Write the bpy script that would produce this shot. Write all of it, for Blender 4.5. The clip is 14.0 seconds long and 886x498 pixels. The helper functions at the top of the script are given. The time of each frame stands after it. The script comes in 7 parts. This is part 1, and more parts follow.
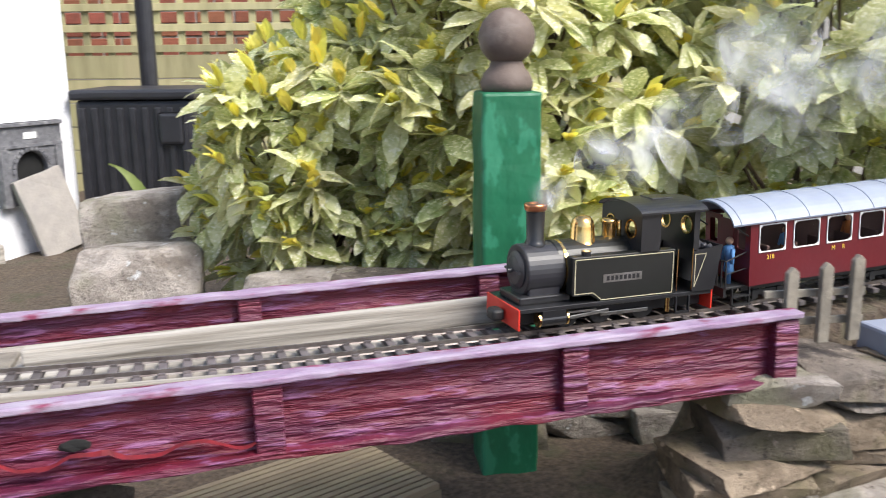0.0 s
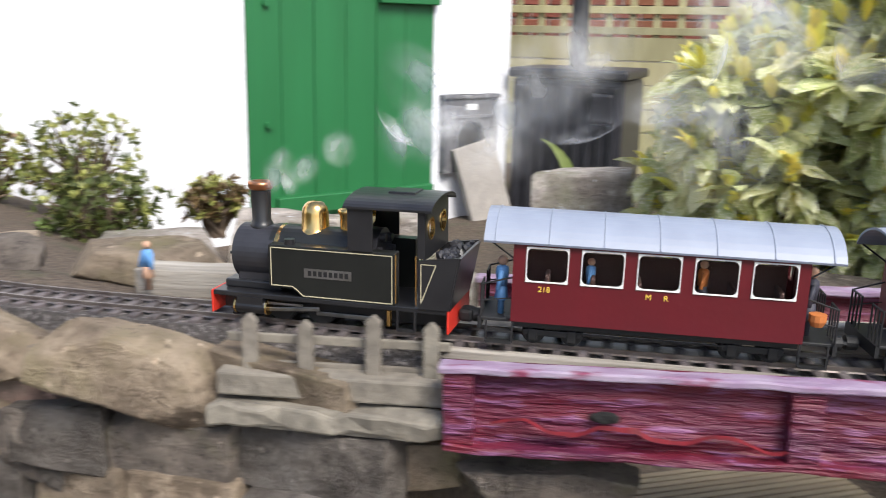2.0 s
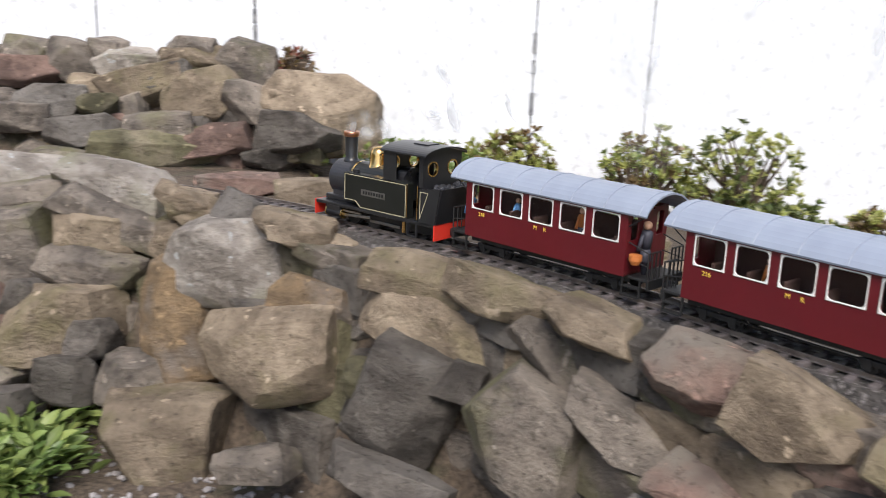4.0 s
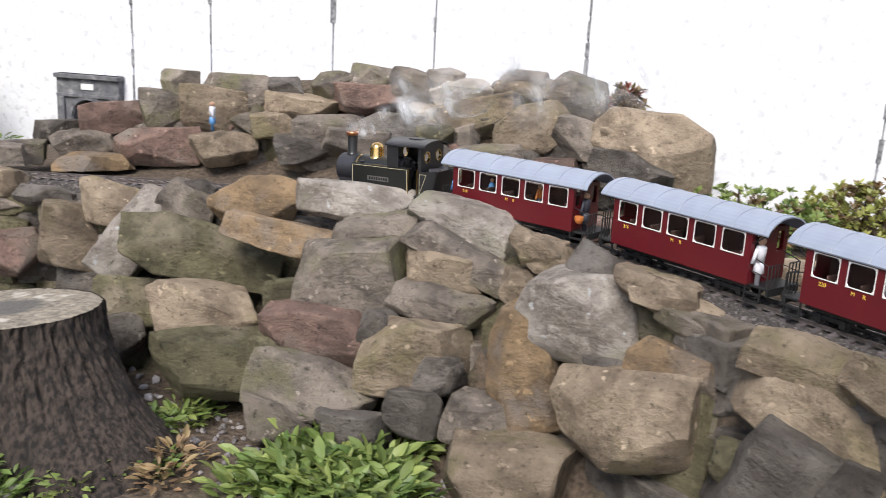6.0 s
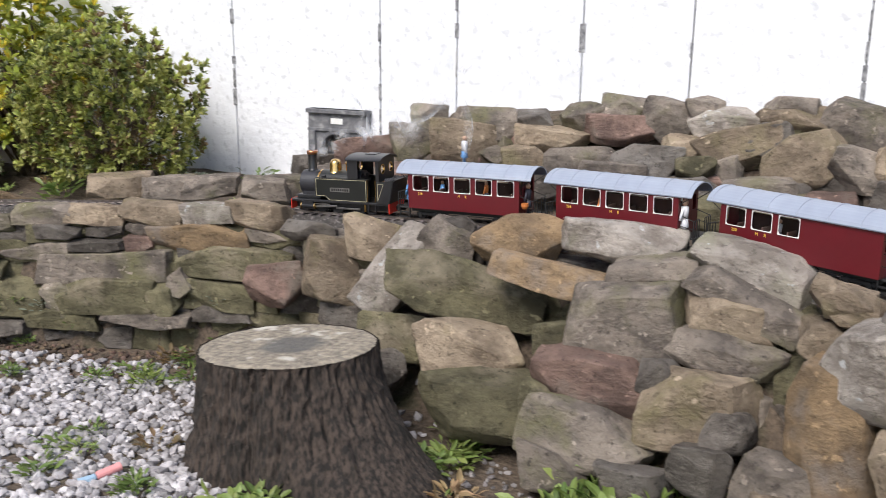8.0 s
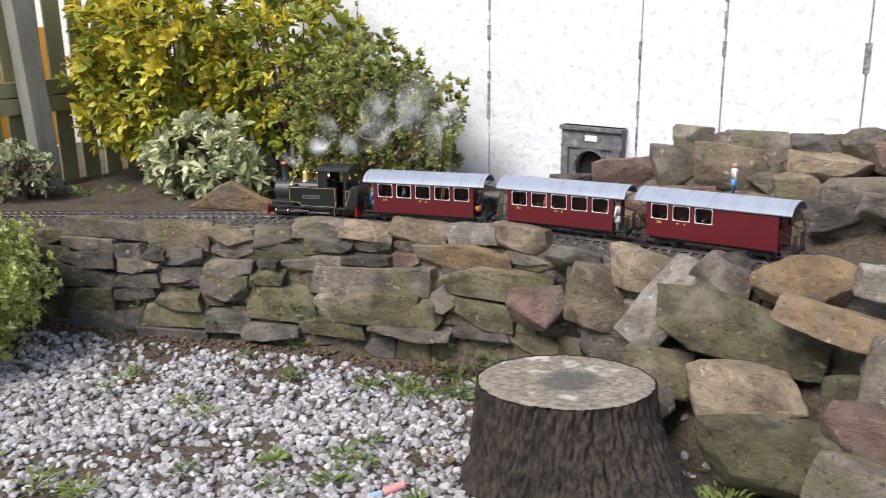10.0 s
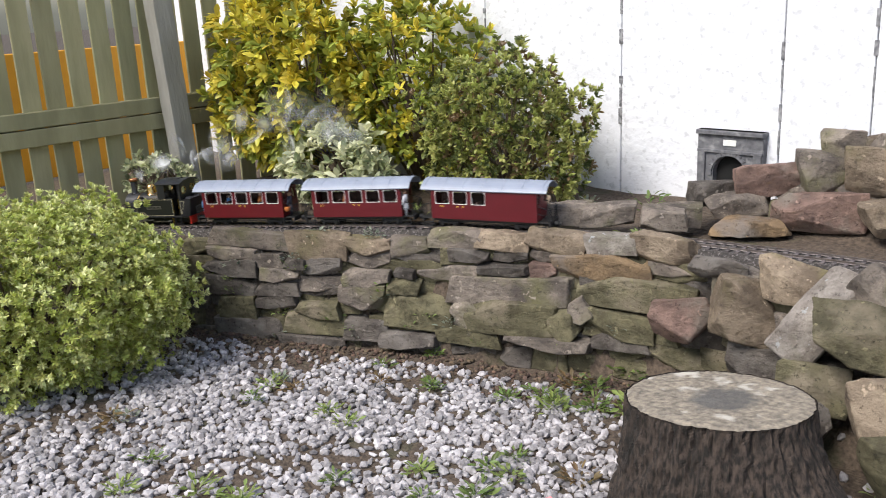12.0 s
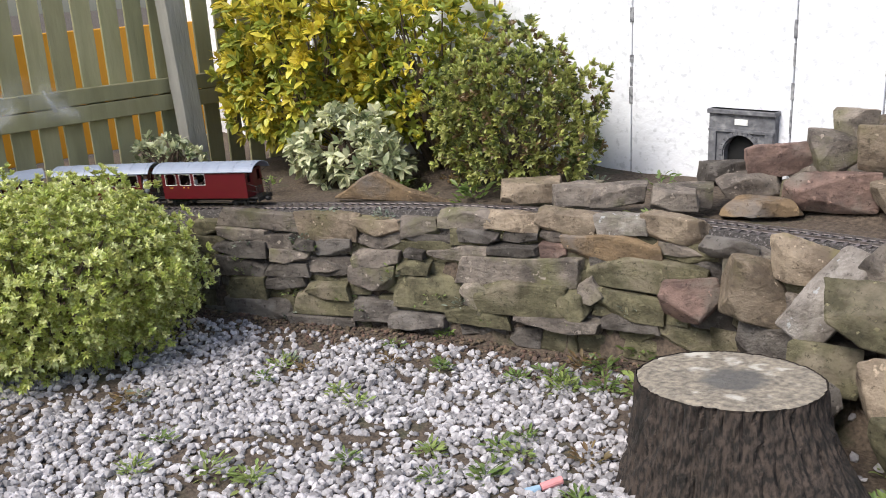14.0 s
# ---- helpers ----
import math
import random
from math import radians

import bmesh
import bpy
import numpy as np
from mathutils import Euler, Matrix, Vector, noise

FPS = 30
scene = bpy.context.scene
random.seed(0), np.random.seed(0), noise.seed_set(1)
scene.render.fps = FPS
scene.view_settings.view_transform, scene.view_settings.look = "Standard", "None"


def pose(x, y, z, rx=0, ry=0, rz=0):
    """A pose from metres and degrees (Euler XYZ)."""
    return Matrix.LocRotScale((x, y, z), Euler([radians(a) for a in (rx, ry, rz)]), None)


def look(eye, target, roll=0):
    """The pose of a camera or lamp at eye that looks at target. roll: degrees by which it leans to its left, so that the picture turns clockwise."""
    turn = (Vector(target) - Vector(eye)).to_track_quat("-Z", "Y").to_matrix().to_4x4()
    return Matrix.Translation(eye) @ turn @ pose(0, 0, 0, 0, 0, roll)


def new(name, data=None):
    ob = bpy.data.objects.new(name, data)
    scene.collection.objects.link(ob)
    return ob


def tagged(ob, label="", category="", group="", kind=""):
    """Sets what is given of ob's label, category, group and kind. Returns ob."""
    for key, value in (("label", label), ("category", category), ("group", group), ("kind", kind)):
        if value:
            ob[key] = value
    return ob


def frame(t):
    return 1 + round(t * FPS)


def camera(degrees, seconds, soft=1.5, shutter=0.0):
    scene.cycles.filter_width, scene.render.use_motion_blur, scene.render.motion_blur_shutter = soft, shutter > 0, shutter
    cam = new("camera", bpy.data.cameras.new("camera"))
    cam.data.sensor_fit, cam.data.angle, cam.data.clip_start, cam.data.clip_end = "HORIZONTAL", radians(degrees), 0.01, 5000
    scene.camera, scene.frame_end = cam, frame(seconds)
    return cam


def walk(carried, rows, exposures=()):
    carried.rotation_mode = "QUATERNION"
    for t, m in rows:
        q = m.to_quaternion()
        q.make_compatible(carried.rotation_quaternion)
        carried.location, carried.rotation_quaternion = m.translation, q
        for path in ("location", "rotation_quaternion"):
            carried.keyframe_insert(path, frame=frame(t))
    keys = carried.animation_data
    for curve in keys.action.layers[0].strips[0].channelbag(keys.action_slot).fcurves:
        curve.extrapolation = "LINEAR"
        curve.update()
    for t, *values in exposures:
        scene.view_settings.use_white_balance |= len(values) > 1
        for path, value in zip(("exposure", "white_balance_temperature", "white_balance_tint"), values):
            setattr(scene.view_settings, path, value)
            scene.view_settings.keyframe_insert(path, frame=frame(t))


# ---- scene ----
EXPOSURE = 0.76
# camera: seconds, x, y, z, pitch, roll, yaw
cam = camera(52.25, 14.0, soft=0.95, shutter=0.4)
ROWS = [
    (0, 0.077, -0.150, 0.830, -12.59, -0.64, -59.25),
    (0.5, 0.064, -0.119, 0.827, -12.77, 0.25, -54.45),
    (1, 0.044, -0.080, 0.816, -12.91, 1.07, -49.51),
    (1.5, 0.028, -0.042, 0.810, -13.11, 1.22, -44.29),
    (2, -0.020, 0.018, 0.818, -13.56, 1.22, -35.90),
    (2.5, -0.083, 0.087, 0.826, -13.80, 1.05, -25.90),
    (3, -0.171, 0.167, 0.845, -13.59, 1.34, -16.31),
    (3.5, -0.246, 0.236, 0.833, -13.71, 2.07, -9.48),
    (4, -0.306, 0.297, 0.839, -14.44, 2.41, -3.35),
    (4.2, -0.328, 0.303, 0.853, -14.63, 2.10, -0.80),
    (6.3, -0.550, 0.348, 0.916, -14.83, 2.93, 14.26),
    (6.5, -0.565, 0.354, 0.904, -14.48, 2.72, 15.68),
    (7, -0.608, 0.357, 0.908, -14.33, 2.18, 18.70),
    (7.5, -0.660, 0.354, 0.923, -14.33, 1.50, 21.45),
    (8, -0.722, 0.350, 0.949, -14.41, 0.62, 24.43),
    (8.5, -0.773, 0.333, 0.977, -14.45, 0.29, 27.56),
    (9, -0.815, 0.312, 0.996, -14.50, 0.26, 31.24),
    (9.2, -0.828, 0.306, 1.012, -14.79, 0.18, 32.63),
    (11.5, -0.947, 0.223, 1.107, -15.71, -2.27, 43.08),
    (12, -0.950, 0.226, 1.107, -15.62, -2.66, 44.37),
    (12.5, -0.949, 0.225, 1.107, -15.59, -2.90, 45.22),
    (13, -0.949, 0.226, 1.107, -16.31, -2.84, 45.03),
    (13.5, -0.953, 0.228, 1.106, -16.63, -2.97, 45.00),
    (14, -0.953, 0.227, 1.106, -16.82, -2.93, 45.04),
]
walk(cam, [(t, pose(x, y, z, 90 + p, 0, w) @ pose(0, 0, 0, 0, 0, r)) for t, x, y, z, p, r, w in ROWS],
     exposures=[(0, EXPOSURE + 0.35), (0.5, EXPOSURE + 0.28), (1, EXPOSURE + 0.16), (2, EXPOSURE + 0.1), (3, EXPOSURE - 0.12), (4.2, EXPOSURE - 0.16), (6.5, EXPOSURE - 0.13), (9, EXPOSURE - 0.22), (14, EXPOSURE - 0.12)])

# ---- world and light: bright, thinly clouded day ----
SUN_UP, SUN_ROUND = 50, 186
world = bpy.data.worlds.new("sky")
scene.world = world
world.use_nodes = True
wn = world.node_tree.nodes
sky = wn.new("ShaderNodeTexSky")
sky.sky_type, sky.sun_disc = "NISHITA", False
sky.sun_elevation, sky.sun_rotation = radians(SUN_UP), radians(SUN_ROUND)
sky.dust_density, sky.ozone_density = 2.0, 0.8
wn["Background"].inputs["Strength"].default_value = 0.125
world.node_tree.links.new(sky.outputs[0], wn["Background"].inputs["Color"])
sun = new("sun", bpy.data.lights.new("sun", "SUN"))
sun.data.energy, sun.data.angle, sun.data.color = 2.75, radians(28), (1.0, 0.96, 0.9)
a, b = radians(SUN_ROUND), radians(SUN_UP)
sun.matrix_world = look((0, 0, 5), (-math.sin(a) * math.cos(b), -math.cos(a) * math.cos(b), 5 - math.sin(b)))

# ---- helpers ----
def link_nodes(nt, a, b):
    nt.links.new(a, b)


def material(name, colour, rough=0.7, metal=0.0, second=None, scale=30.0, spread=0.5, third=None, third_scale=6.0, third_spread=0.12,
             bump=0.0, bump_scale=80.0, stretch=(1, 1, 1), vary=0.0, island=False, spec=0.5):
    """A procedural surface: two colours mixed by fine grain, a third in larger patches, relief, and a tone that differs from piece to piece."""
    m = bpy.data.materials.new(name)
    m.use_nodes = True
    nt = m.node_tree
    n, bsdf = nt.nodes, nt.nodes["Principled BSDF"]
    bsdf.inputs["Roughness"].default_value, bsdf.inputs["Metallic"].default_value = rough, metal
    bsdf.inputs["Specular IOR Level"].default_value = spec
    tc = n.new("ShaderNodeTexCoord")
    mp = n.new("ShaderNodeMapping")
    mp.inputs["Scale"].default_value = stretch
    link_nodes(nt, tc.outputs["Object"], mp.inputs["Vector"])
    second = second or tuple(c * 0.8 for c in colour)
    noise1 = n.new("ShaderNodeTexNoise")
    noise1.inputs["Scale"].default_value, noise1.inputs["Detail"].default_value = scale, 6
    link_nodes(nt, mp.outputs[0], noise1.inputs["Vector"])
    ramp = n.new("ShaderNodeMapRange")
    ramp.inputs["From Min"].default_value, ramp.inputs["From Max"].default_value = 0.5 - spread * 0.4, 0.5 + spread * 0.4
    link_nodes(nt, noise1.outputs["Fac"], ramp.inputs["Value"])
    mix = n.new("ShaderNodeMix")
    mix.data_type = "RGBA"
    mix.inputs[6].default_value, mix.inputs[7].default_value = (*colour, 1), (*second, 1)
    link_nodes(nt, ramp.outputs[0], mix.inputs[0])
    out = mix.outputs[2]
    if third:
        noise2 = n.new("ShaderNodeTexNoise")
        noise2.inputs["Scale"].default_value, noise2.inputs["Detail"].default_value = third_scale, 5
        link_nodes(nt, mp.outputs[0], noise2.inputs["Vector"])
        r2 = n.new("ShaderNodeMapRange")
        r2.inputs["From Min"].default_value, r2.inputs["From Max"].default_value = 0.56, 0.56 + third_spread
        link_nodes(nt, noise2.outputs["Fac"], r2.inputs["Value"])
        mix2 = n.new("ShaderNodeMix")
        mix2.data_type = "RGBA"
        mix2.inputs[7].default_value = (*third, 1)
        link_nodes(nt, r2.outputs[0], mix2.inputs[0])
        link_nodes(nt, out, mix2.inputs[6])
        out = mix2.outputs[2]
    if vary:
        hsv = n.new("ShaderNodeHueSaturation")
        if island:
            rnd = n.new("ShaderNodeNewGeometry").outputs["Random Per Island"]
        else:
            rnd = n.new("ShaderNodeObjectInfo").outputs["Random"]
        vr = n.new("ShaderNodeMapRange")
        vr.inputs["To Min"].default_value, vr.inputs["To Max"].default_value = 1 - vary, 1 + vary
        link_nodes(nt, rnd, vr.inputs["Value"])
        link_nodes(nt, vr.outputs[0], hsv.inputs["Value"])
        hr = n.new("ShaderNodeMapRange")
        hr.inputs["To Min"].default_value, hr.inputs["To Max"].default_value = 0.5 - vary * 0.05, 0.5 + vary * 0.05
        mul = n.new("ShaderNodeMath")
        mul.operation = "FRACT"
        m7 = n.new("ShaderNodeMath")
        m7.operation = "MULTIPLY"
        m7.inputs[1].default_value = 7.31
        link_nodes(nt, rnd, m7.inputs[0])
        link_nodes(nt, m7.outputs[0], mul.inputs[0])
        link_nodes(nt, mul.outputs[0], hr.inputs["Value"])
        link_nodes(nt, hr.outputs[0], hsv.inputs["Hue"])
        link_nodes(nt, out, hsv.inputs["Color"])
        out = hsv.outputs[0]
    link_nodes(nt, out, bsdf.inputs["Base Color"])
    if bump:
        noise3 = n.new("ShaderNodeTexNoise")
        noise3.inputs["Scale"].default_value, noise3.inputs["Detail"].default_value = bump_scale, 7
        link_nodes(nt, mp.outputs[0], noise3.inputs["Vector"])
        bp = n.new("ShaderNodeBump")
        bp.inputs["Strength"].default_value, bp.inputs["Distance"].default_value = min(1, bump), 0.01
        link_nodes(nt, noise3.outputs["Fac"], bp.inputs["Height"])
        link_nodes(nt, bp.outputs[0], bsdf.inputs["Normal"])
    return m


def part(name, bm, mat, parent=None, label="", smooth=False):
    """Links a bmesh as one mesh object under a thing or a part."""
    me = bpy.data.meshes.new(name)
    bm.to_mesh(me)
    bm.free()
    for mm in (mat if isinstance(mat, (list, tuple)) else [mat]):
        me.materials.append(mm)
    if smooth:
        me.polygons.foreach_set("use_smooth", [True] * len(me.polygons))
    ob = new(name, me)
    ob.parent = parent
    if label:
        tagged(ob, label)
    return ob


def thing(name, label, category, m=None, group="", kind=""):
    ob = new(name)
    ob.empty_display_size = 0.05
    if m is not None:
        ob.matrix_basis = m
    return tagged(ob, label, category, group, kind)


def box(bm, x0, x1, y0, y1, z0, z1, bevel=0.0, m=None, mi=0):
    """A box, with bevelled edges if asked."""
    tmp = bmesh.new()
    bmesh.ops.create_cube(tmp, size=1)
    for v in tmp.verts:
        v.co = Vector((x0 + (v.co.x + 0.5) * (x1 - x0), y0 + (v.co.y + 0.5) * (y1 - y0), z0 + (v.co.z + 0.5) * (z1 - z0)))
    if bevel:
        bmesh.ops.bevel(tmp, geom=tmp.edges[:], offset=bevel, segments=2, affect="EDGES", profile=0.5)
    join(bm, tmp, m, mi)


def join(bm, tmp, m=None, mi=0):
    if m is not None:
        bmesh.ops.transform(tmp, matrix=m, verts=tmp.verts)
    if mi:
        for f in tmp.faces:
            f.material_index = mi
    me = bpy.data.meshes.new("tmp")
    tmp.to_mesh(me)
    tmp.free()
    bm.from_mesh(me)
    bpy.data.meshes.remove(me)


def tube(bm, p0, p1, r0, r1=None, seg=20, mi=0, bevel=0.0):
    """A cylinder or cone from p0 to p1."""
    p0, p1 = Vector(p0), Vector(p1)
    tmp = bmesh.new()
    bmesh.ops.create_cone(tmp, cap_ends=True, segments=seg, radius1=r0, radius2=r0 if r1 is None else r1, depth=(p1 - p0).length)
    if bevel:
        rim = [e for e in tmp.edges if abs(e.verts[0].co.z - e.verts[1].co.z) < 1e-6]
        bmesh.ops.bevel(tmp, geom=rim, offset=bevel, segments=2, affect="EDGES", profile=0.5)
    join(bm, tmp, Matrix.Translation((p0 + p1) / 2) @ (p1 - p0).to_track_quat("Z", "Y").to_matrix().to_4x4(), mi)


def turned(bm, rings, seg=24, centre=(0, 0, 0), mi=0):
    """A turned shape about z from (radius, height) rings."""
    tmp = bmesh.new()
    loops = [[tmp.verts.new((r * math.cos(2 * math.pi * k / seg), r * math.sin(2 * math.pi * k / seg), z)) for k in range(seg)] for r, z in rings]
    for a, b in zip(loops, loops[1:]):
        for k in range(seg):
            tmp.faces.new((a[k], a[(k + 1) % seg], b[(k + 1) % seg], b[k]))
    tmp.faces.new(loops[0][::-1])
    tmp.faces.new(loops[-1])
    join(bm, tmp, Matrix.Translation(centre), mi)


def extrude(bm, outline, thick, m=None, mi=0, bevel=0.0):
    """A flat outline in the local xz plane, made thick along y from 0."""
    tmp = bmesh.new()
    f = tmp.faces.new([tmp.verts.new((x, 0, z)) for x, z in outline])
    r = bmesh.ops.extrude_face_region(tmp, geom=[f])
    bmesh.ops.translate(tmp, vec=(0, thick, 0), verts=[v for v in r["geom"] if isinstance(v, bmesh.types.BMVert)])
    bmesh.ops.recalc_face_normals(tmp, faces=tmp.faces)
    if bevel:
        bmesh.ops.bevel(tmp, geom=tmp.edges[:], offset=bevel, segments=1, affect="EDGES")
    join(bm, tmp, m, mi)


def rough_up(bm, amount, scale, seed=0):
    off = Vector((seed * 3.1, seed * 1.7, seed * 0.9))
    for v in bm.verts:
        v.co += noise.noise_vector(v.co * scale + off) * amount


def rounded(w, h, r, n=3):
    """A rounded rectangle's outline about the origin."""
    pts = []
    for cx, cz, a0 in ((w / 2 - r, h / 2 - r, 0), (-w / 2 + r, h / 2 - r, 90), (-w / 2 + r, -h / 2 + r, 180), (w / 2 - r, -h / 2 + r, 270)):
        for k in range(n + 1):
            a = radians(a0 + 90 * k / n)
            pts.append((cx + r * math.cos(a), cz + r * math.sin(a)))
    return pts


# ---- materials ----
M_WALL = material("white_render", (0.77, 0.78, 0.815), 0.85, second=(0.73, 0.74, 0.78), scale=5, third=(0.6, 0.61, 0.64), third_scale=38, third_spread=0.09, bump=0.5, bump_scale=26)
M_SEAM = material("open_joint", (0.10, 0.10, 0.11), 0.9, second=(0.3, 0.3, 0.31), scale=60, spread=0.3)
M_DOOR = material("green_paint", (0.012, 0.12, 0.035), 0.5, second=(0.016, 0.145, 0.045), scale=8, third=(0.022, 0.15, 0.06), third_scale=3, bump=0.15, bump_scale=25, stretch=(1, 1, 0.15))
M_POST = material("old_green_paint", (0.008, 0.10, 0.045), 0.45, second=(0.012, 0.15, 0.07), scale=12, third=(0.03, 0.2, 0.11), third_scale=30, third_spread=0.05, bump=0.3, bump_scale=40, stretch=(1, 1, 0.5))
M_BALL = material("weathered_finial", (0.09, 0.065, 0.055), 0.7, second=(0.16, 0.12, 0.1), scale=14, third=(0.22, 0.19, 0.17), third_scale=7, bump=0.2)
M_GIRDER = material("flaking_crimson_paint", (0.135, 0.008, 0.022), 0.5, second=(0.08, 0.011, 0.04), scale=22, spread=0.4, third=(0.22, 0.08, 0.18), third_scale=70, third_spread=0.12, bump=1, bump_scale=70, stretch=(0.3, 1, 2.0))
M_TORN = material("torn_red_paint", (0.2, 0.01, 0.018), 0.6, second=(0.07, 0.01, 0.015), scale=60)
# near-black for the rotted knot and for shade painted into the tunnel arches
M_ROT_SHADE = material("rot_and_shade_black", (0.01, 0.01, 0.01), 0.95)
M_FLANGE = material("faded_mauve_paint", (0.22, 0.13, 0.23), 0.6, second=(0.36, 0.31, 0.39), scale=45, third=(0.18, 0.03, 0.07), third_scale=50, third_spread=0.12, bump=0.5, bump_scale=50, stretch=(0.4, 1, 1))
M_TIMBER = material("grey_weathered_timber", (0.40, 0.37, 0.325), 0.85, second=(0.17, 0.15, 0.125), scale=38, third=(0.5, 0.47, 0.43), third_scale=9, bump=0.5, bump_scale=30, stretch=(0.12, 1.6, 2.5))
M_PLANK = material("grey_board", (0.24, 0.215, 0.175), 0.85, second=(0.13, 0.115, 0.095), scale=40, bump=0.4, bump_scale=60, vary=0.15)
M_RAIL = material("dull_rail", (0.3, 0.27, 0.25), 0.45, 0.8, second=(0.16, 0.13, 0.12), scale=60)
M_SLEEPER = material("dark_sleeper", (0.055, 0.045, 0.045), 0.7, second=(0.14, 0.12, 0.12), scale=60, vary=0.3)
M_BALLAST = material("ballast", (0.10, 0.088, 0.082), 0.9, second=(0.04, 0.036, 0.034), scale=120, third=(0.2, 0.18, 0.175), third_scale=160, third_spread=0.05, bump=1, bump_scale=180)
M_SOIL = material("garden_soil", (0.05, 0.036, 0.027), 0.95, second=(0.12, 0.09, 0.065), scale=90, spread=0.4, third=(0.055, 0.06, 0.03), third_scale=9, third_spread=0.2, bump=1, bump_scale=70)
def rock_material(name, colour, dark, lichen, vary=0.22):
    """Weathered sandstone: faint bedding, stains, grain, lichen spots and pitted relief."""
    m = bpy.data.materials.new(name)
    m.use_nodes = True
    nt = m.node_tree
    n, ln = nt.nodes, nt.links.new
    bsdf = n["Principled BSDF"]
    bsdf.inputs["Roughness"].default_value = 0.9
    bsdf.inputs["Specular IOR Level"].default_value = 0.25
    tc = n.new("ShaderNodeTexCoord")
    oi = n.new("ShaderNodeObjectInfo")
    shift = n.new("ShaderNodeVectorMath")
    shift.operation = "MULTIPLY_ADD"
    comb = n.new("ShaderNodeCombineXYZ")
    for k in range(3):
        ln(oi.outputs["Random"], comb.inputs[k])
    shift.inputs[1].default_value = (11, 17, 23)
    ln(comb.outputs[0], shift.inputs[0])
    ln(tc.outputs["Object"], shift.inputs[2])

    def tex(scale, detail, rough=0.6, squash=(1, 1, 1)):
        mp = n.new("ShaderNodeMapping")
        mp.inputs["Scale"].default_value = squash
        ln(shift.outputs[0], mp.inputs["Vector"])
        t = n.new("ShaderNodeTexNoise")
        t.inputs["Scale"].default_value, t.inputs["Detail"].default_value, t.inputs["Roughness"].default_value = scale, detail, rough
        ln(mp.outputs[0], t.inputs["Vector"])
        return t.outputs["Fac"]

    def mixed(fac, lo, hi, a, b):
        r = n.new("ShaderNodeMapRange")
        r.inputs["From Min"].default_value, r.inputs["From Max"].default_value = lo, hi
        ln(fac, r.inputs["Value"])
        mx = n.new("ShaderNodeMix")
        mx.data_type = "RGBA"
        ln(r.outputs[0], mx.inputs[0])
        for k, c in ((6, a), (7, b)):
            if isinstance(c, tuple):
                mx.inputs[k].default_value = (*c, 1)
            else:
                ln(c, mx.inputs[k])
        return mx.outputs[2]

    bedding = tex(10, 7, 0.65, (0.9, 0.9, 1.2))
    c = mixed(bedding, 0.40, 0.62, tuple(x * 0.88 for x in dark), tuple(x * 1.06 for x in colour))
    c = mixed(tex(17, 8, 0.7), 0.52, 0.72, c, tuple(x * 1.35 for x in colour))
    c = mixed(tex(6, 5), 0.52, 0.68, c, lichen)
    c = mixed(tex(70, 6, 0.7), 0.56, 0.72, c, tuple(x * 0.4 for x in dark))
    c = mixed(tex(38, 4, 0.5), 0.66, 0.70, c, tuple(min(0.55, x * 1.5) for x in colour))
    hsv = n.new("ShaderNodeHueSaturation")
    vr = n.new("ShaderNodeMapRange")
    vr.inputs["To Min"].default_value, vr.inputs["To Max"].default_value = 1 - vary, 1 + vary
    ln(oi.outputs["Random"], vr.inputs["Value"])
    ln(vr.outputs[0], hsv.inputs["Value"])
    ln(c, hsv.inputs["Color"])
    ln(hsv.outputs[0], bsdf.inputs["Base Color"])
    height = n.new("ShaderNodeMath")
    height.operation = "MULTIPLY_ADD"
    height.inputs[1].default_value = 0.45
    ln(tex(95, 8, 0.75), height.inputs[0])
    ln(tex(20, 8, 0.72, (0.9, 0.9, 1.3)), height.inputs[2])
    bp = n.new("ShaderNodeBump")
    bp.inputs["Strength"].default_value, bp.inputs["Distance"].default_value = 1.0, 0.02
    ln(height.outputs[0], bp.inputs["Height"])
    ln(bp.outputs[0], bsdf.inputs["Normal"])
    return m


ROCKS = [
    rock_material("sandstone_grey", (0.279, 0.236, 0.198), (0.139, 0.118, 0.103), (0.181, 0.170, 0.095)),
    rock_material("sandstone_buff", (0.362, 0.287, 0.211), (0.195, 0.150, 0.109), (0.237, 0.203, 0.115)),
    rock_material("sandstone_pink", (0.306, 0.203, 0.167), (0.175, 0.118, 0.100), (0.265, 0.229, 0.192)),
    rock_material("sandstone_ochre", (0.311, 0.216, 0.127), (0.194, 0.138, 0.089), (0.259, 0.222, 0.194)),
    rock_material("dark_grey_stone", (0.165, 0.145, 0.128), (0.085, 0.073, 0.064), (0.223, 0.203, 0.185)),
    rock_material("pale_stone", (0.460, 0.412, 0.371), (0.265, 0.229, 0.198), (0.279, 0.268, 0.192), 0.15),
    rock_material("mossy_stone", (0.18, 0.162, 0.098), (0.10, 0.09, 0.056), (0.279, 0.236, 0.173)),
]
M_BLACK = material("satin_black_paint", (0.012, 0.012, 0.014), 0.32, second=(0.02, 0.02, 0.022), scale=30)
M_SMOKEBOX = material("matt_black_paint", (0.018, 0.018, 0.022), 0.42, second=(0.03, 0.03, 0.036), scale=40)
M_TANK = material("black_green_paint", (0.009, 0.010, 0.009), 0.35, second=(0.013, 0.014, 0.013), scale=30)
M_LINE = material("cream_lining", (0.5, 0.45, 0.3), 0.6)
M_BRASS = material("polished_brass", (0.75, 0.5, 0.2), 0.22, 1.0, second=(0.65, 0.42, 0.16), scale=40)
M_COPPER = material("copper_cap", (0.6, 0.26, 0.13), 0.3, 1.0)
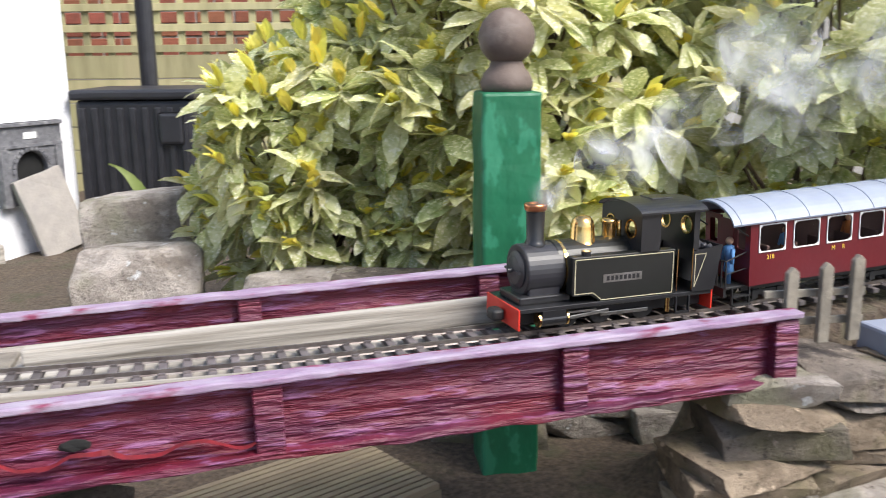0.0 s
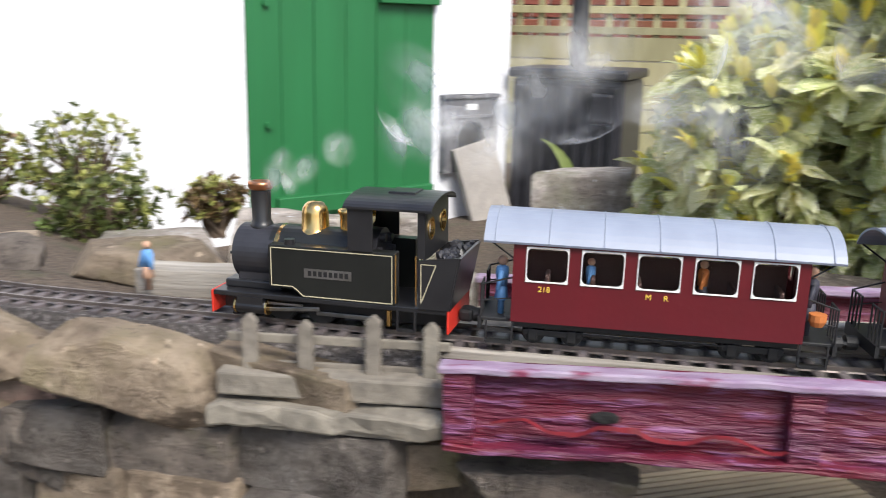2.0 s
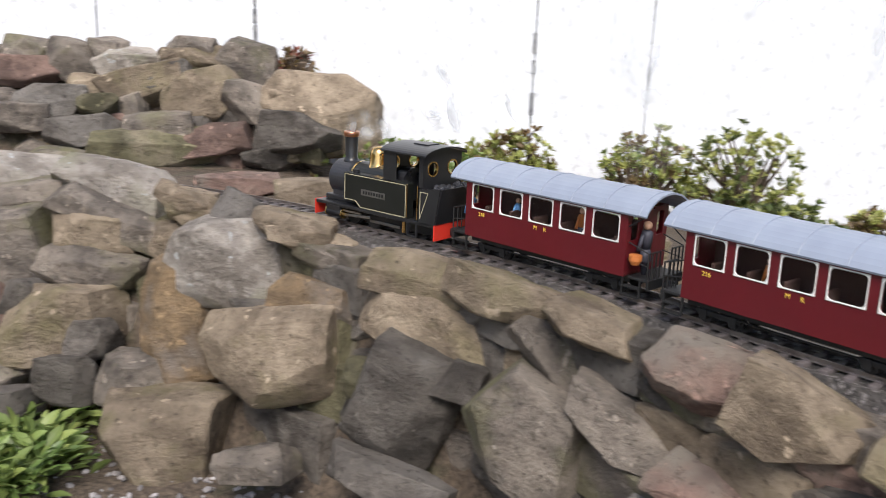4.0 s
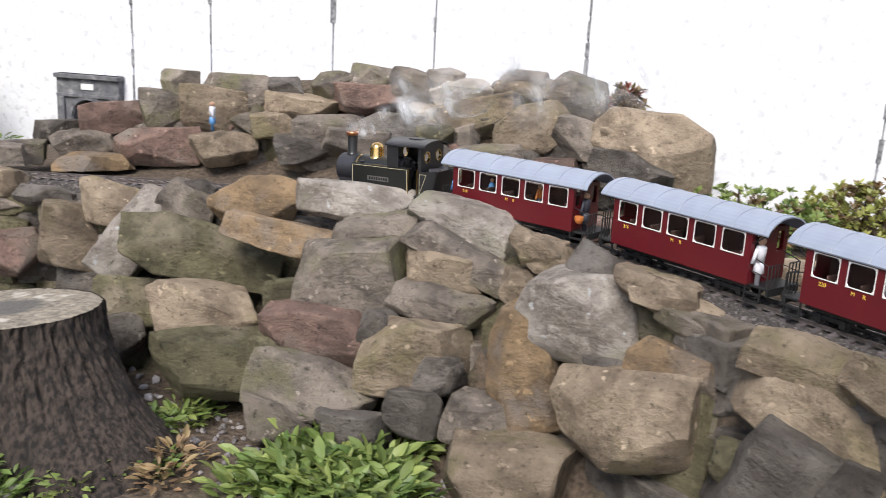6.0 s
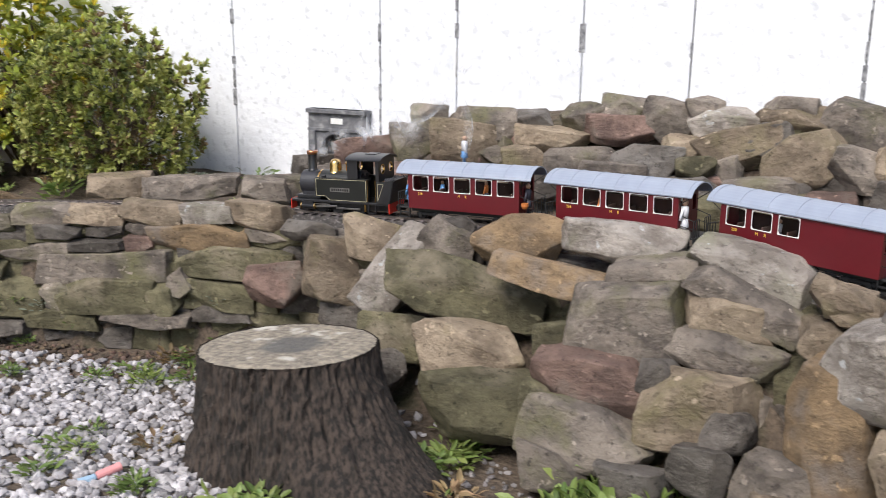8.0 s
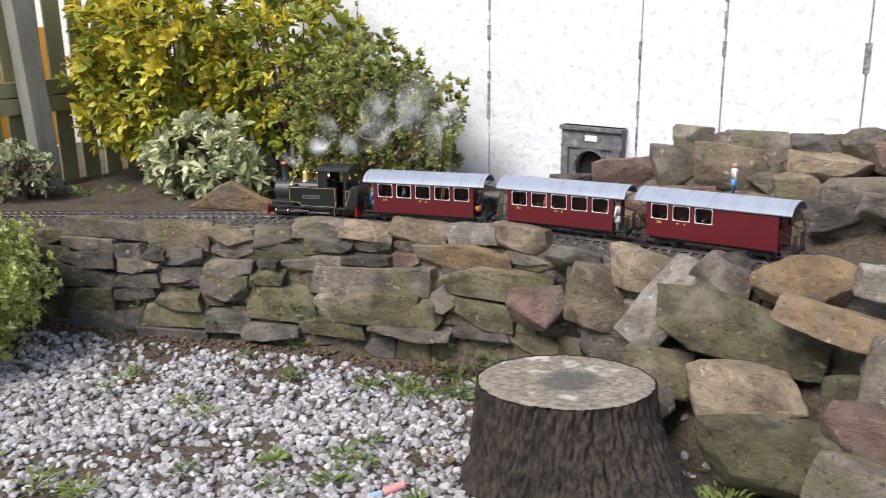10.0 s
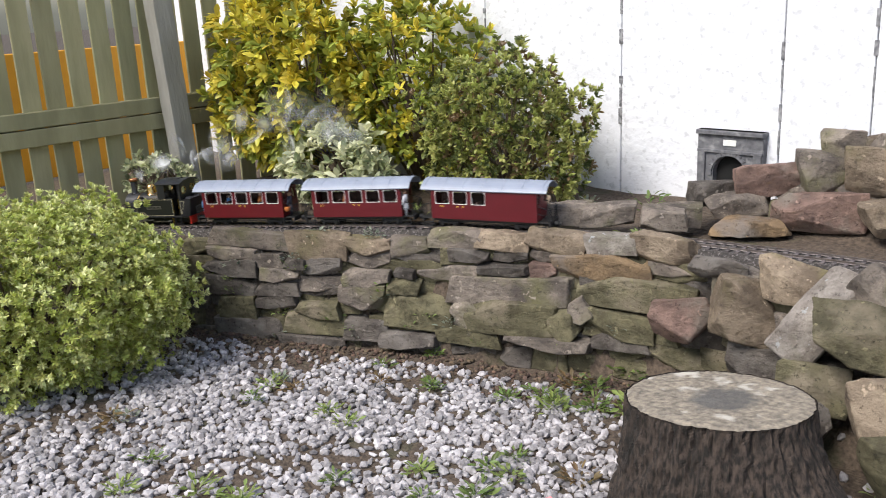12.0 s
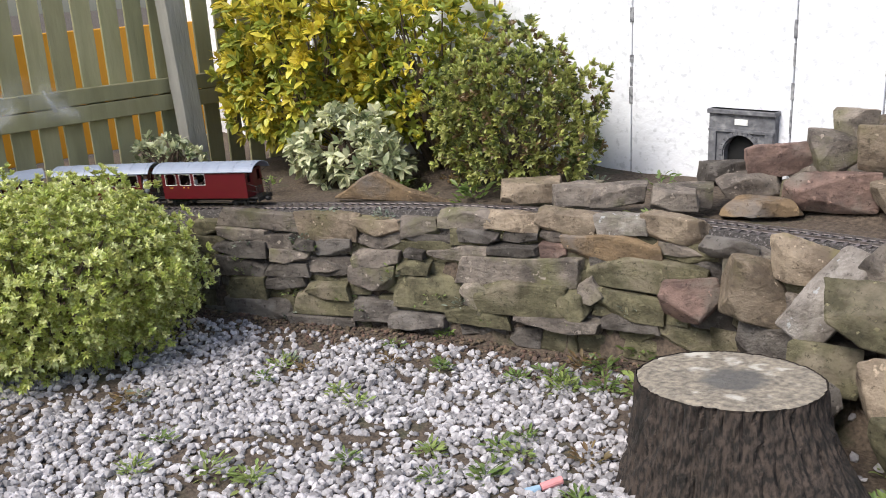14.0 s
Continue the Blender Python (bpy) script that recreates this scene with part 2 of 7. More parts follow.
M_STEEL = material("worn_steel", (0.32, 0.31, 0.3), 0.4, 0.9, second=(0.2, 0.19, 0.18), scale=60)
M_RED = material("vermilion_paint", (0.6, 0.035, 0.02), 0.4, second=(0.5, 0.03, 0.02), scale=40)
M_COACH = material("crimson_lake_paint", (0.105, 0.006, 0.011), 0.38, second=(0.088, 0.006, 0.010), scale=20, bump=0.05, bump_scale=60)
M_ROOF = material("grey_roof_paint", (0.27, 0.305, 0.38), 0.45, second=(0.23, 0.26, 0.33), scale=25)
M_WHITE = material("white_paint", (0.8, 0.8, 0.78), 0.5)
M_GOLD = material("gilt_lettering", (0.8, 0.55, 0.08), 0.5)
M_INSIDE = material("dark_interior", (0.06, 0.03, 0.025), 0.8)
M_FRAME = material("underframe_black", (0.015, 0.015, 0.016), 0.55)

# ---- the line of the track: bridge at the start, then along the garden wall ----
LINE = [(2.464, -1.006), (1.825, -0.254), (1.058, 0.38), (0.832, 0.569), (0.593, 0.809), (0.415, 1.023), (0.207, 1.269), (-0.032, 1.607), (-0.267, 1.831),
        (-0.504, 2.044), (-0.794, 2.222), (-1.127, 2.345), (-1.471, 2.415), (-1.894, 2.424), (-2.25, 2.376), (-2.828, 2.186), (-3.292, 1.98), (-3.612, 1.842), (-3.949, 1.683), (-4.173, 1.495), (-4.286, 1.199), (-4.308, 0.85), (-4.309, 0.3), (-4.309, -0.4), (-4.31, -1.2)]
RAIL_Z = [(-7.0, 0.315), (-5.4, 0.346), (-3.9, 0.379), (-3.0, 0.423), (-2.0, 0.435), (-1.0, 0.466), (0.0, 0.471), (0.6, 0.481), (1.3, 0.469), (2.5, 0.515)]


def rail_z(x):
    return float(np.interp(x, [a for a, _ in RAIL_Z], [b for _, b in RAIL_Z]))


def spline():
    pts = [Vector((*p, 0)) for p in LINE]
    out = []
    for i in range(1, len(pts) - 2):
        p0, p1, p2, p3 = pts[i - 1:i + 3]
        for k in range(24):
            t = k / 24
            out.append(0.5 * ((2 * p1) + (p2 - p0) * t + (2 * p0 - 5 * p1 + 4 * p2 - p3) * t * t + (3 * p1 - p0 - 3 * p2 + p3) * t ** 3))
    return out


CURVE = spline()
ARC = np.cumsum([0] + [(b - a).length for a, b in zip(CURVE, CURVE[1:])])
CX, CY = np.array([p.x for p in CURVE]), np.array([p.y for p in CURVE])


def on_line(s):
    """The point of the rail-top centre line s metres along it, and the way of travel."""
    x, y = np.interp(s, ARC, CX), np.interp(s, ARC, CY)
    x2, y2 = np.interp(s + 0.02, ARC, CX), np.interp(s + 0.02, ARC, CY)
    x1, y1 = np.interp(s - 0.02, ARC, CX), np.interp(s - 0.02, ARC, CY)
    return Vector((x, y, rail_z(x))), Vector((x2 - x1, y2 - y1, rail_z(x2) - rail_z(x1))).normalized()


def beside(s, off, dz=0.0):
    """A point off metres to the house side of the line (negative: garden side)."""
    p, d = on_line(s)
    return p + Vector((d.y, -d.x, 0)).normalized() * off + Vector((0, 0, dz))


def nearest(x, y):
    """How far along the line a place lies, and how far to the house side."""
    i = int(np.argmin((CX - x) ** 2 + (CY - y) ** 2))
    p, d = on_line(ARC[i])
    return ARC[i], (x - p.x) * d.y - (y - p.y) * d.x


S_BRIDGE_R, S_BRIDGE_L = nearest(1.31, 0.11)[0], nearest(0.595, 0.815)[0]
END = ARC[-1]


def sweep(profile, s0, s1, step=0.04, closed=True):
    """A bmesh of a cross-section (off, dz) carried along the line."""
    bm = bmesh.new()
    n = max(2, int((s1 - s0) / step))
    rings = [[bm.verts.new(beside(s0 + (s1 - s0) * k / n, o, z)) for o, z in profile] for k in range(n + 1)]
    for a, b in zip(rings, rings[1:]):
        for j in range(len(profile) if closed else len(profile) - 1):
            j2 = (j + 1) % len(profile)
            bm.faces.new((a[j], a[j2], b[j2], b[j]))
    if closed:
        bm.faces.new(rings[0][::-1])
        bm.faces.new(rings[-1])
    bmesh.ops.recalc_face_normals(bm, faces=bm.faces)
    return bm


# ---- ground ----
def step01(x, a, b):
    t = min(1, max(0, (x - a) / (b - a)))
    return t * t * (3 - 2 * t)


def ground_z(x, y):
    s, off = nearest(x, y)
    left = step01(s, S_BRIDGE_L - 0.02, S_BRIDGE_L + 0.12)
    far = (1 - step01(s, S_BRIDGE_R - 0.14, S_BRIDGE_R - 0.02)) * (1 - step01(off, 0.1, 0.35))
    bed = 0.06 + max(left, far) * (rail_z(x) - 0.035 - 0.06)
    bed += (0.06 + 0.30 * step01(-x, -1.15, -0.25) - bed) * step01(off, 0.1, 0.5) * step01(x, -1.0, 0.0)
    low = 0.03 + 0.03 * step01(-y, -2.2, -1.2) * step01(-x, 1.4, 2.4)
    base = float(np.interp(s, [0, S_BRIDGE_L, 1.95, 2.6, 3.1, 3.7, 4.5, 4.9, 9], [-0.09, -0.09, -0.10, -0.13, -0.20, -0.30, -0.24, -0.08, -0.078]))
    k = min(1, max(0, (off - base) / (-0.07 - base)))
    z = low + (bed - low) * k
    z += 0.26 * step01(y, 2.66, 3.0) * step01(x, -2.15, -1.85) * step01(-x, 0.5, 0.85)
    return z + 0.012 * noise.noise((x * 5, y * 5, 0)) + 0.004 * noise.noise((x * 23, y * 23, 1))


def build_ground():
    verts, faces = [], []
    xs = np.concatenate([np.linspace(-60, -6, 12), np.linspace(-5.5, 4.5, 220), np.linspace(5, 60, 12)])
    ys = np.concatenate([np.linspace(-60, -2.5, 10), np.linspace(-2, 4.2, 150), np.linspace(5, 60, 10)])
    for y in ys:
        for x in xs:
            verts.append((x, y, ground_z(float(x), float(y)) if -5.5 < x < 4.5 and -2 < y < 4.2 else 0.03))
    w = len(xs)
    for j in range(len(ys) - 1):
        for i in range(w - 1):
            a = j * w + i
            faces.append((a, a + 1, a + w + 1, a + w))
    me = bpy.data.meshes.new("ground")
    me.from_pydata(verts, [], faces)
    me.materials.append(M_SOIL)
    me.polygons.foreach_set("use_smooth", [True] * len(faces))
    tagged(new("ground", me), "dark garden soil with moss and litter", "ground", kind="structure")


build_ground()

# ---- house wall with its green door ----
WALL_Y = 3.0
DOOR_X0, DOOR_X1, CORNER_X = 1.285, 2.075, 2.465


def build_wall():
    wall = thing("wall_north", "white rendered house wall with cracked vertical joints", "wall", kind="structure")
    joints = [-5.1, -4.55, -3.97, -3.37, -2.74, -2.156, -1.883, -1.48, -1.163, -0.714, 0.101, 0.447, DOOR_X0]
    x0 = -6.0
    for k, x1 in enumerate(joints):
        bm = bmesh.new()
        box(bm, x0, x1 - 0.004, WALL_Y, WALL_Y + 0.2, -0.1, 2.6, 0.003)
        part("panel", bm, M_WALL, wall)
        x0 = x1
    bm = bmesh.new()
    box(bm, DOOR_X1, CORNER_X, WALL_Y, WALL_Y + 2.5, -0.1, 2.6, 0.006)
    part("panel", bm, M_WALL, wall)
    bm = bmesh.new()
    box(bm, DOOR_X0 - 0.004, DOOR_X1, WALL_Y + 0.01, WALL_Y + 0.2, 2.13, 2.6, 0.003)
    part("panel", bm, M_WALL, wall)
    bm = bmesh.new()
    box(bm, -6, DOOR_X0, WALL_Y + 0.01, WALL_Y + 0.19, -0.1, 2.55)
    part("joint_backing", bm, M_SEAM, wall, "dark cracked joint filler")
    # ragged filler in the open joints
    random.seed(4)
    for x in joints[:-1]:
        bm = bmesh.new()
        z = 0.3
        while z < 2.4:
            h = random.uniform(0.01, 0.09)
            if random.random() < 0.55:
                w = random.uniform(0.003, 0.010)
                box(bm, x - 0.002 - w, x - 0.002 + w * random.uniform(0.3, 1), WALL_Y - 0.0015, WALL_Y + 0.01, z, z + h)
            z += h + random.uniform(0, 0.06)
        part("crack", bm, M_SEAM, wall, "dark flaking crack in the render")
    door = thing("door_1", "green painted ledged plank door, closed", "door", kind="structure")
    z0, z1 = 0.13, 2.12
    w = (DOOR_X1 - DOOR_X0) / 6
    for k in range(6):
        bm = bmesh.new()
        box(bm, DOOR_X0 + k * w + 0.001, DOOR_X0 + (k + 1) * w - 0.001, WALL_Y + 0.004 + 0.0015 * (k % 2), WALL_Y + 0.04, z0, z1, 0.003)
        part("plank", bm, M_DOOR, door)
    bm = bmesh.new()
    box(bm, DOOR_X0 + 0.1, DOOR_X1 - 0.004, WALL_Y - 0.022, WALL_Y + 0.006, z0 + 0.02, z0 + 0.085, 0.004, None)
    part("weatherboard", bm, M_DOOR, door)
    bm = bmesh.new()
    box(bm, DOOR_X1 - 0.26, DOOR_X1 + 0.01, WALL_Y - 0.03, WALL_Y + 0.004, 0.915, 0.965, 0.004)
    part("letter_flap", bm, M_DOOR, door)
    bm = bmesh.new()
    for z in (0.48, 0.9):
        tube(bm, (DOOR_X0 + 0.075, WALL_Y - 0.012, z), (DOOR_X0 + 0.075, WALL_Y + 0.01, z), 0.012, seg=12)
    part("bolt", bm, M_DOOR, door)
    bm = bmesh.new()
    box(bm, DOOR_X0, DOOR_X1, WALL_Y - 0.06, WALL_Y + 0.1, 0.03, 0.13, 0.01)
    part("threshold", bm, M_TIMBER, door)


build_wall()


# ---- track ----
def build_track():
    random.seed(2)
    track = thing("railway_track", "narrow gauge model track with dark sleepers", "track", kind="structure")
    for off in (-0.0225, 0.0225):
        bm = sweep([(off - 0.0015, 0), (off + 0.0015, 0), (off + 0.0012, -0.005), (off + 0.003, -0.0065), (off - 0.003, -0.0065), (off - 0.0012, -0.005)], 0.1, END - 0.1)
        part("rail", bm, M_RAIL, track, "dull silver rail")
    bm = bmesh.new()
    box(bm, -0.0055, 0.0055, -0.041, 0.041, -0.0135, -0.0062, 0.0012)
    for y in (-0.0225, 0.0225):
        box(bm, -0.004, 0.004, y - 0.006, y - 0.0022, -0.0063, -0.0035)
        box(bm, -0.004, 0.004, y + 0.0022, y + 0.006, -0.0063, -0.0035)
    first = part("sleeper", bm, M_SLEEPER, track)
    s, k = 0.15, 0
    while s < END - 0.15:
        p, d = on_line(s)
        ob = first if k == 0 else new("sleeper", first.data)
        ob.parent = track
        ob.matrix_basis = Matrix.Translation(p) @ d.to_track_quat("X", "Z").to_matrix().to_4x4()
        k += 1
        s += 0.0275
    bm = sweep([(-0.046, -0.0105), (0.046, -0.0105), (0.06, -0.05), (-0.06, -0.05)], S_BRIDGE_L + 0.01, END - 0.1)
    part("ballast", bm, M_BALLAST, track, "grey ballast bed")


build_track()


# ---- bridge ----
BR_D = Vector((0.7131, -0.7011, 0))
BR_N = Vector((0.7011, 0.7131, 0))
BR_M = Matrix.Translation((0.512, 0.728, 0)) @ BR_D.to_track_quat("X", "Z").to_matrix().to_4x4() @ pose(0, 0, 0, 0, -1.4, 0)
BR_L = 1.015


def build_bridge():
    br = thing("girder_bridge", "crimson painted wooden girder bridge with flaking paint", "bridge", BR_M, kind="")
    for y, name in ((0.0, "girder"), (0.33, "girder")):
        bm = bmesh.new()
        tmp = bmesh.new()
        bmesh.ops.create_grid(tmp, x_segments=160, y_segments=26, size=0.5)
        bmesh.ops.transform(tmp, matrix=Matrix.Translation((BR_L / 2, 0.008, 0.435)) @ Matrix.Rotation(radians(90), 4, "X") @ Matrix.Diagonal((BR_L, 0.085, 1, 1)), verts=tmp.verts)
        for v in tmp.verts:
            n1 = noise.noise((v.co.x * 5, v.co.z * 46, y * 9))
            curl = max(0, noise.noise((v.co.x * 4 + 7, v.co.z * 38, 3 + y)) - 0.1)
            v.co.y -= 0.0016 * n1 + 0.012 * curl
        join(bm, tmp)
        box(bm, 0, BR_L, 0.009, 0.022, 0.39, 0.478)
        web = part(name, bm, M_GIRDER, br, "crimson web with peeling paint", smooth=False)
        web.matrix_basis = pose(0, y, 0.007 if y else 0)
        if not y:
            bm = bmesh.new()
            rows = []
            for k in range(41):
                x = 0.05 + 0.0075 * k
                z = 0.419 + 0.006 * math.sin(k * 0.45) + 0.005 * noise.noise((k * 0.31, 2, 0)) - 0.0002 * k
                wide = (0.0012 + 0.0035 * abs(noise.noise((k * 0.23, 5, 0)))) * math.sin(math.pi * (k + 0.5) / 41)
                rows.append([bm.verts.new((x, -0.001, z + wide)), bm.verts.new((x, -0.007 - 0.006 * abs(noise.noise((k * 0.4, 7, 0))), z)), bm.verts.new((x, -0.002, z - wide))])
            for p, q in zip(rows, rows[1:]):
                for i in range(2):
                    bm.faces.new((p[i], p[i + 1], q[i + 1], q[i]))
            part("torn_strip", bm, M_TORN, web, "bright red torn edge of the paint")
            bm = bmesh.new()
            tmp = bmesh.new()
            bmesh.ops.create_icosphere(tmp, subdivisions=2, radius=1)
            join(bm, tmp, Matrix.Translation((0.168, -0.001, 0.431)) @ Matrix.Diagonal((0.017, 0.003, 0.007, 1)))
            rough_up(bm, 0.002, 90, 2)
            part("knot_hole", bm, M_ROT_SHADE, web, "dark rotted knot")
        bm = bmesh.new()
        tmp = bmesh.new()
        box(tmp, -0.004, BR_L + 0.004, -0.012, 0.012, 0.474, 0.482, 0.002)
        bmesh.ops.subdivide_edges(tmp, edges=[e for e in tmp.edges if abs(e.verts[0].co.x - e.verts[1].co.x) > 0.5], cuts=90)
        rough_up(tmp, 0.0016, 30, 2)
        join(bm, tmp)
        part("top_flange", bm, M_FLANGE, web, "faded mauve top edge")
        bm = bmesh.new()
        tmp = bmesh.new()
        box(tmp, 0, BR_L, -0.01, 0.03, 0.385, 0.394, 0.002)
        bmesh.ops.subdivide_edges(tmp, edges=[e for e in tmp.edges if abs(e.verts[0].co.x - e.verts[1].co.x) > 0.5], cuts=90)
        rough_up(tmp, 0.003, 26, 5)
        join(bm, tmp)
        part("bottom_flange", bm, M_GIRDER, web)
        for x in (0.016, 0.364, 0.718, BR_L - 0.016):
            bm = bmesh.new()
            box(bm, x - 0.016, x + 0.016, -0.008, 0.012, 0.394, 0.473, 0.002)
            rough_up(bm, 0.0012, 40, 1)
            part("stiffener", bm, M_GIRDER, web)
    for k, (y0, y1, z1) in enumerate(((0.022, 0.078, 0.4605), (0.08, 0.13, 0.4605), (0.132, 0.19, 0.4605))):
        bm = bmesh.new()
        box(bm, 0, BR_L, y0, y1, 0.44, z1, 0.002)
        rough_up(bm, 0.0008, 20, k)
        part("deck_board", bm, M_TIMBER, br).matrix_basis = pose(0, 0, 0.002, 0, 2.1, 0)
    bm = bmesh.new()
    box(bm, 0.085, BR_L + 0.03, 0.206, 0.230, 0.44, 0.474, 0.003)
    bmesh.ops.subdivide_edges(bm, edges=[e for e in bm.edges if abs(e.verts[0].co.x - e.verts[1].co.x) > 0.5], cuts=60)
    rough_up(bm, 0.0015, 14, 3)
    part("guard_timber", bm, M_TIMBER, br, "weathered grey guard timber")
    bm = bmesh.new()
    box(bm, -0.03, BR_L + 0.03, 0.06, 0.072, 0.4607, 0.473, 0.002)
    part("edge_strip", bm, M_TIMBER, br, "brown edge strip beside the rail").matrix_basis = pose(0, 0, 0.002, 0, 2.1, 0)
    bm = bmesh.new()
    box(bm, 0.0, BR_L, 0.234, 0.324, 0.435, 0.446)
    part("deck_board", bm, M_TIMBER, br)

    beam = thing("timber_beam", "stained old timber beam in line with the bridge", "beam", BR_M)
    bm = bmesh.new()
    box(bm, -0.5, -0.008, 0.30, 0.355, 0.40, 0.487, 0.004)
    bmesh.ops.subdivide_edges(bm, edges=[e for e in bm.edges if e.calc_length() > 0.3], cuts=40)
    rough_up(bm, 0.002, 25, 7)
    part("beam", bm, M_TIMBER, beam)
    slip = thing("timber_offcut", "pale weathered plank lying beside the rails", "plank", BR_M)
    bm = bmesh.new()
    box(bm, -0.42, 0.07, 0.215, 0.285, 0.43, 0.452, 0.003)
    rough_up(bm, 0.0015, 25, 9)
    part("plank", bm, M_PLANK, slip)


build_bridge()

# ---- the train: each vehicle points along +x, rail top at z = 0 ----
def wheelset(parent, x, r, mat, gauge=0.0225, name="wheel"):
    for side in (-1, 1):
        bm = bmesh.new()
        tube(bm, (0, -0.003, 0), (0, 0.003, 0), r, seg=20, bevel=0.0008)
        tube(bm, (0, -side * 0.004, 0), (0, -side * 0.003, 0), r * 1.12, seg=20)
        tube(bm, (0, side * 0.003, 0), (0, side * 0.005, 0), r * 0.25, seg=10)
        w = part(name, bm, mat, parent)
        w.matrix_basis = pose(x, side * gauge, r)


def ring(bm, centre, r, t, axis="x", seg=20, wide=0.003):
    tmp = bmesh.new()
    o = [tmp.verts.new((0, r * math.cos(2 * math.pi * k / seg), r * math.sin(2 * math.pi * k / seg))) for k in range(seg)]
    i = [tmp.verts.new((0, (r - t) * math.cos(2 * math.pi * k / seg), (r - t) * math.sin(2 * math.pi * k / seg))) for k in range(seg)]
    fs = [tmp.faces.new((o[k], o[(k + 1) % seg], i[(k + 1) % seg], i[k])) for k in range(seg)]
    e = bmesh.ops.extrude_face_region(tmp, geom=fs)
    bmesh.ops.translate(tmp, vec=(wide, 0, 0), verts=[v for v in e["geom"] if isinstance(v, bmesh.types.BMVert)])
    bmesh.ops.recalc_face_normals(tmp, faces=tmp.faces)
    m = Matrix.Translation(centre)
    if axis == "y":
        m = m @ Matrix.Rotation(radians(90), 4, "Z")
    join(bm, tmp, m)


def words(text, size, mat, parent, m, name="lettering", deep=0.0004):
    cu = bpy.data.curves.new(name, "FONT")
    cu.body, cu.size, cu.extrude, cu.align_x, cu.align_y = text, size, deep, "CENTER", "CENTER"
    ob = new("tmp_text", cu)
    me = bpy.data.meshes.new_from_object(ob.evaluated_get(bpy.context.evaluated_depsgraph_get()))
    bpy.data.objects.remove(ob)
    me.materials.append(mat)
    o = new(name, me)
    o.parent = parent
    o.matrix_basis = m
    return o


def panel_with_holes(x0, x1, z0, z1, holes, thick, r=0.006):
    """A side panel in the xz plane with rounded openings (x, z, w, h), made thick along +y."""
    tmp = bmesh.new()
    edges = []

    def loop(pts):
        vs = [tmp.verts.new((x, 0, z)) for x, z in pts]
        edges.extend(tmp.edges.new((vs[i], vs[(i + 1) % len(vs)])) for i in range(len(vs)))

    loop([(x0, z0), (x1, z0), (x1, z1), (x0, z1)])
    for x, z, w, h in holes:
        loop([(x + a, z + b) for a, b in rounded(w, h, r)])
    bmesh.ops.triangle_fill(tmp, use_beauty=True, use_dissolve=False, edges=edges)
    # a filled opening is taken out again
    for f in list(tmp.faces):
        c = f.calc_center_median()
        if any(abs(c.x - x) < w / 2 - 0.0005 and abs(c.z - z) < h / 2 - 0.0005 for x, z, w, h in holes):
            tmp.faces.remove(f)
    e = bmesh.ops.extrude_face_region(tmp, geom=tmp.faces[:])
    bmesh.ops.translate(tmp, vec=(0, thick, 0), verts=[v for v in e["geom"] if isinstance(v, bmesh.types.BMVert)])
    bmesh.ops.recalc_face_normals(tmp, faces=tmp.faces)
    return tmp


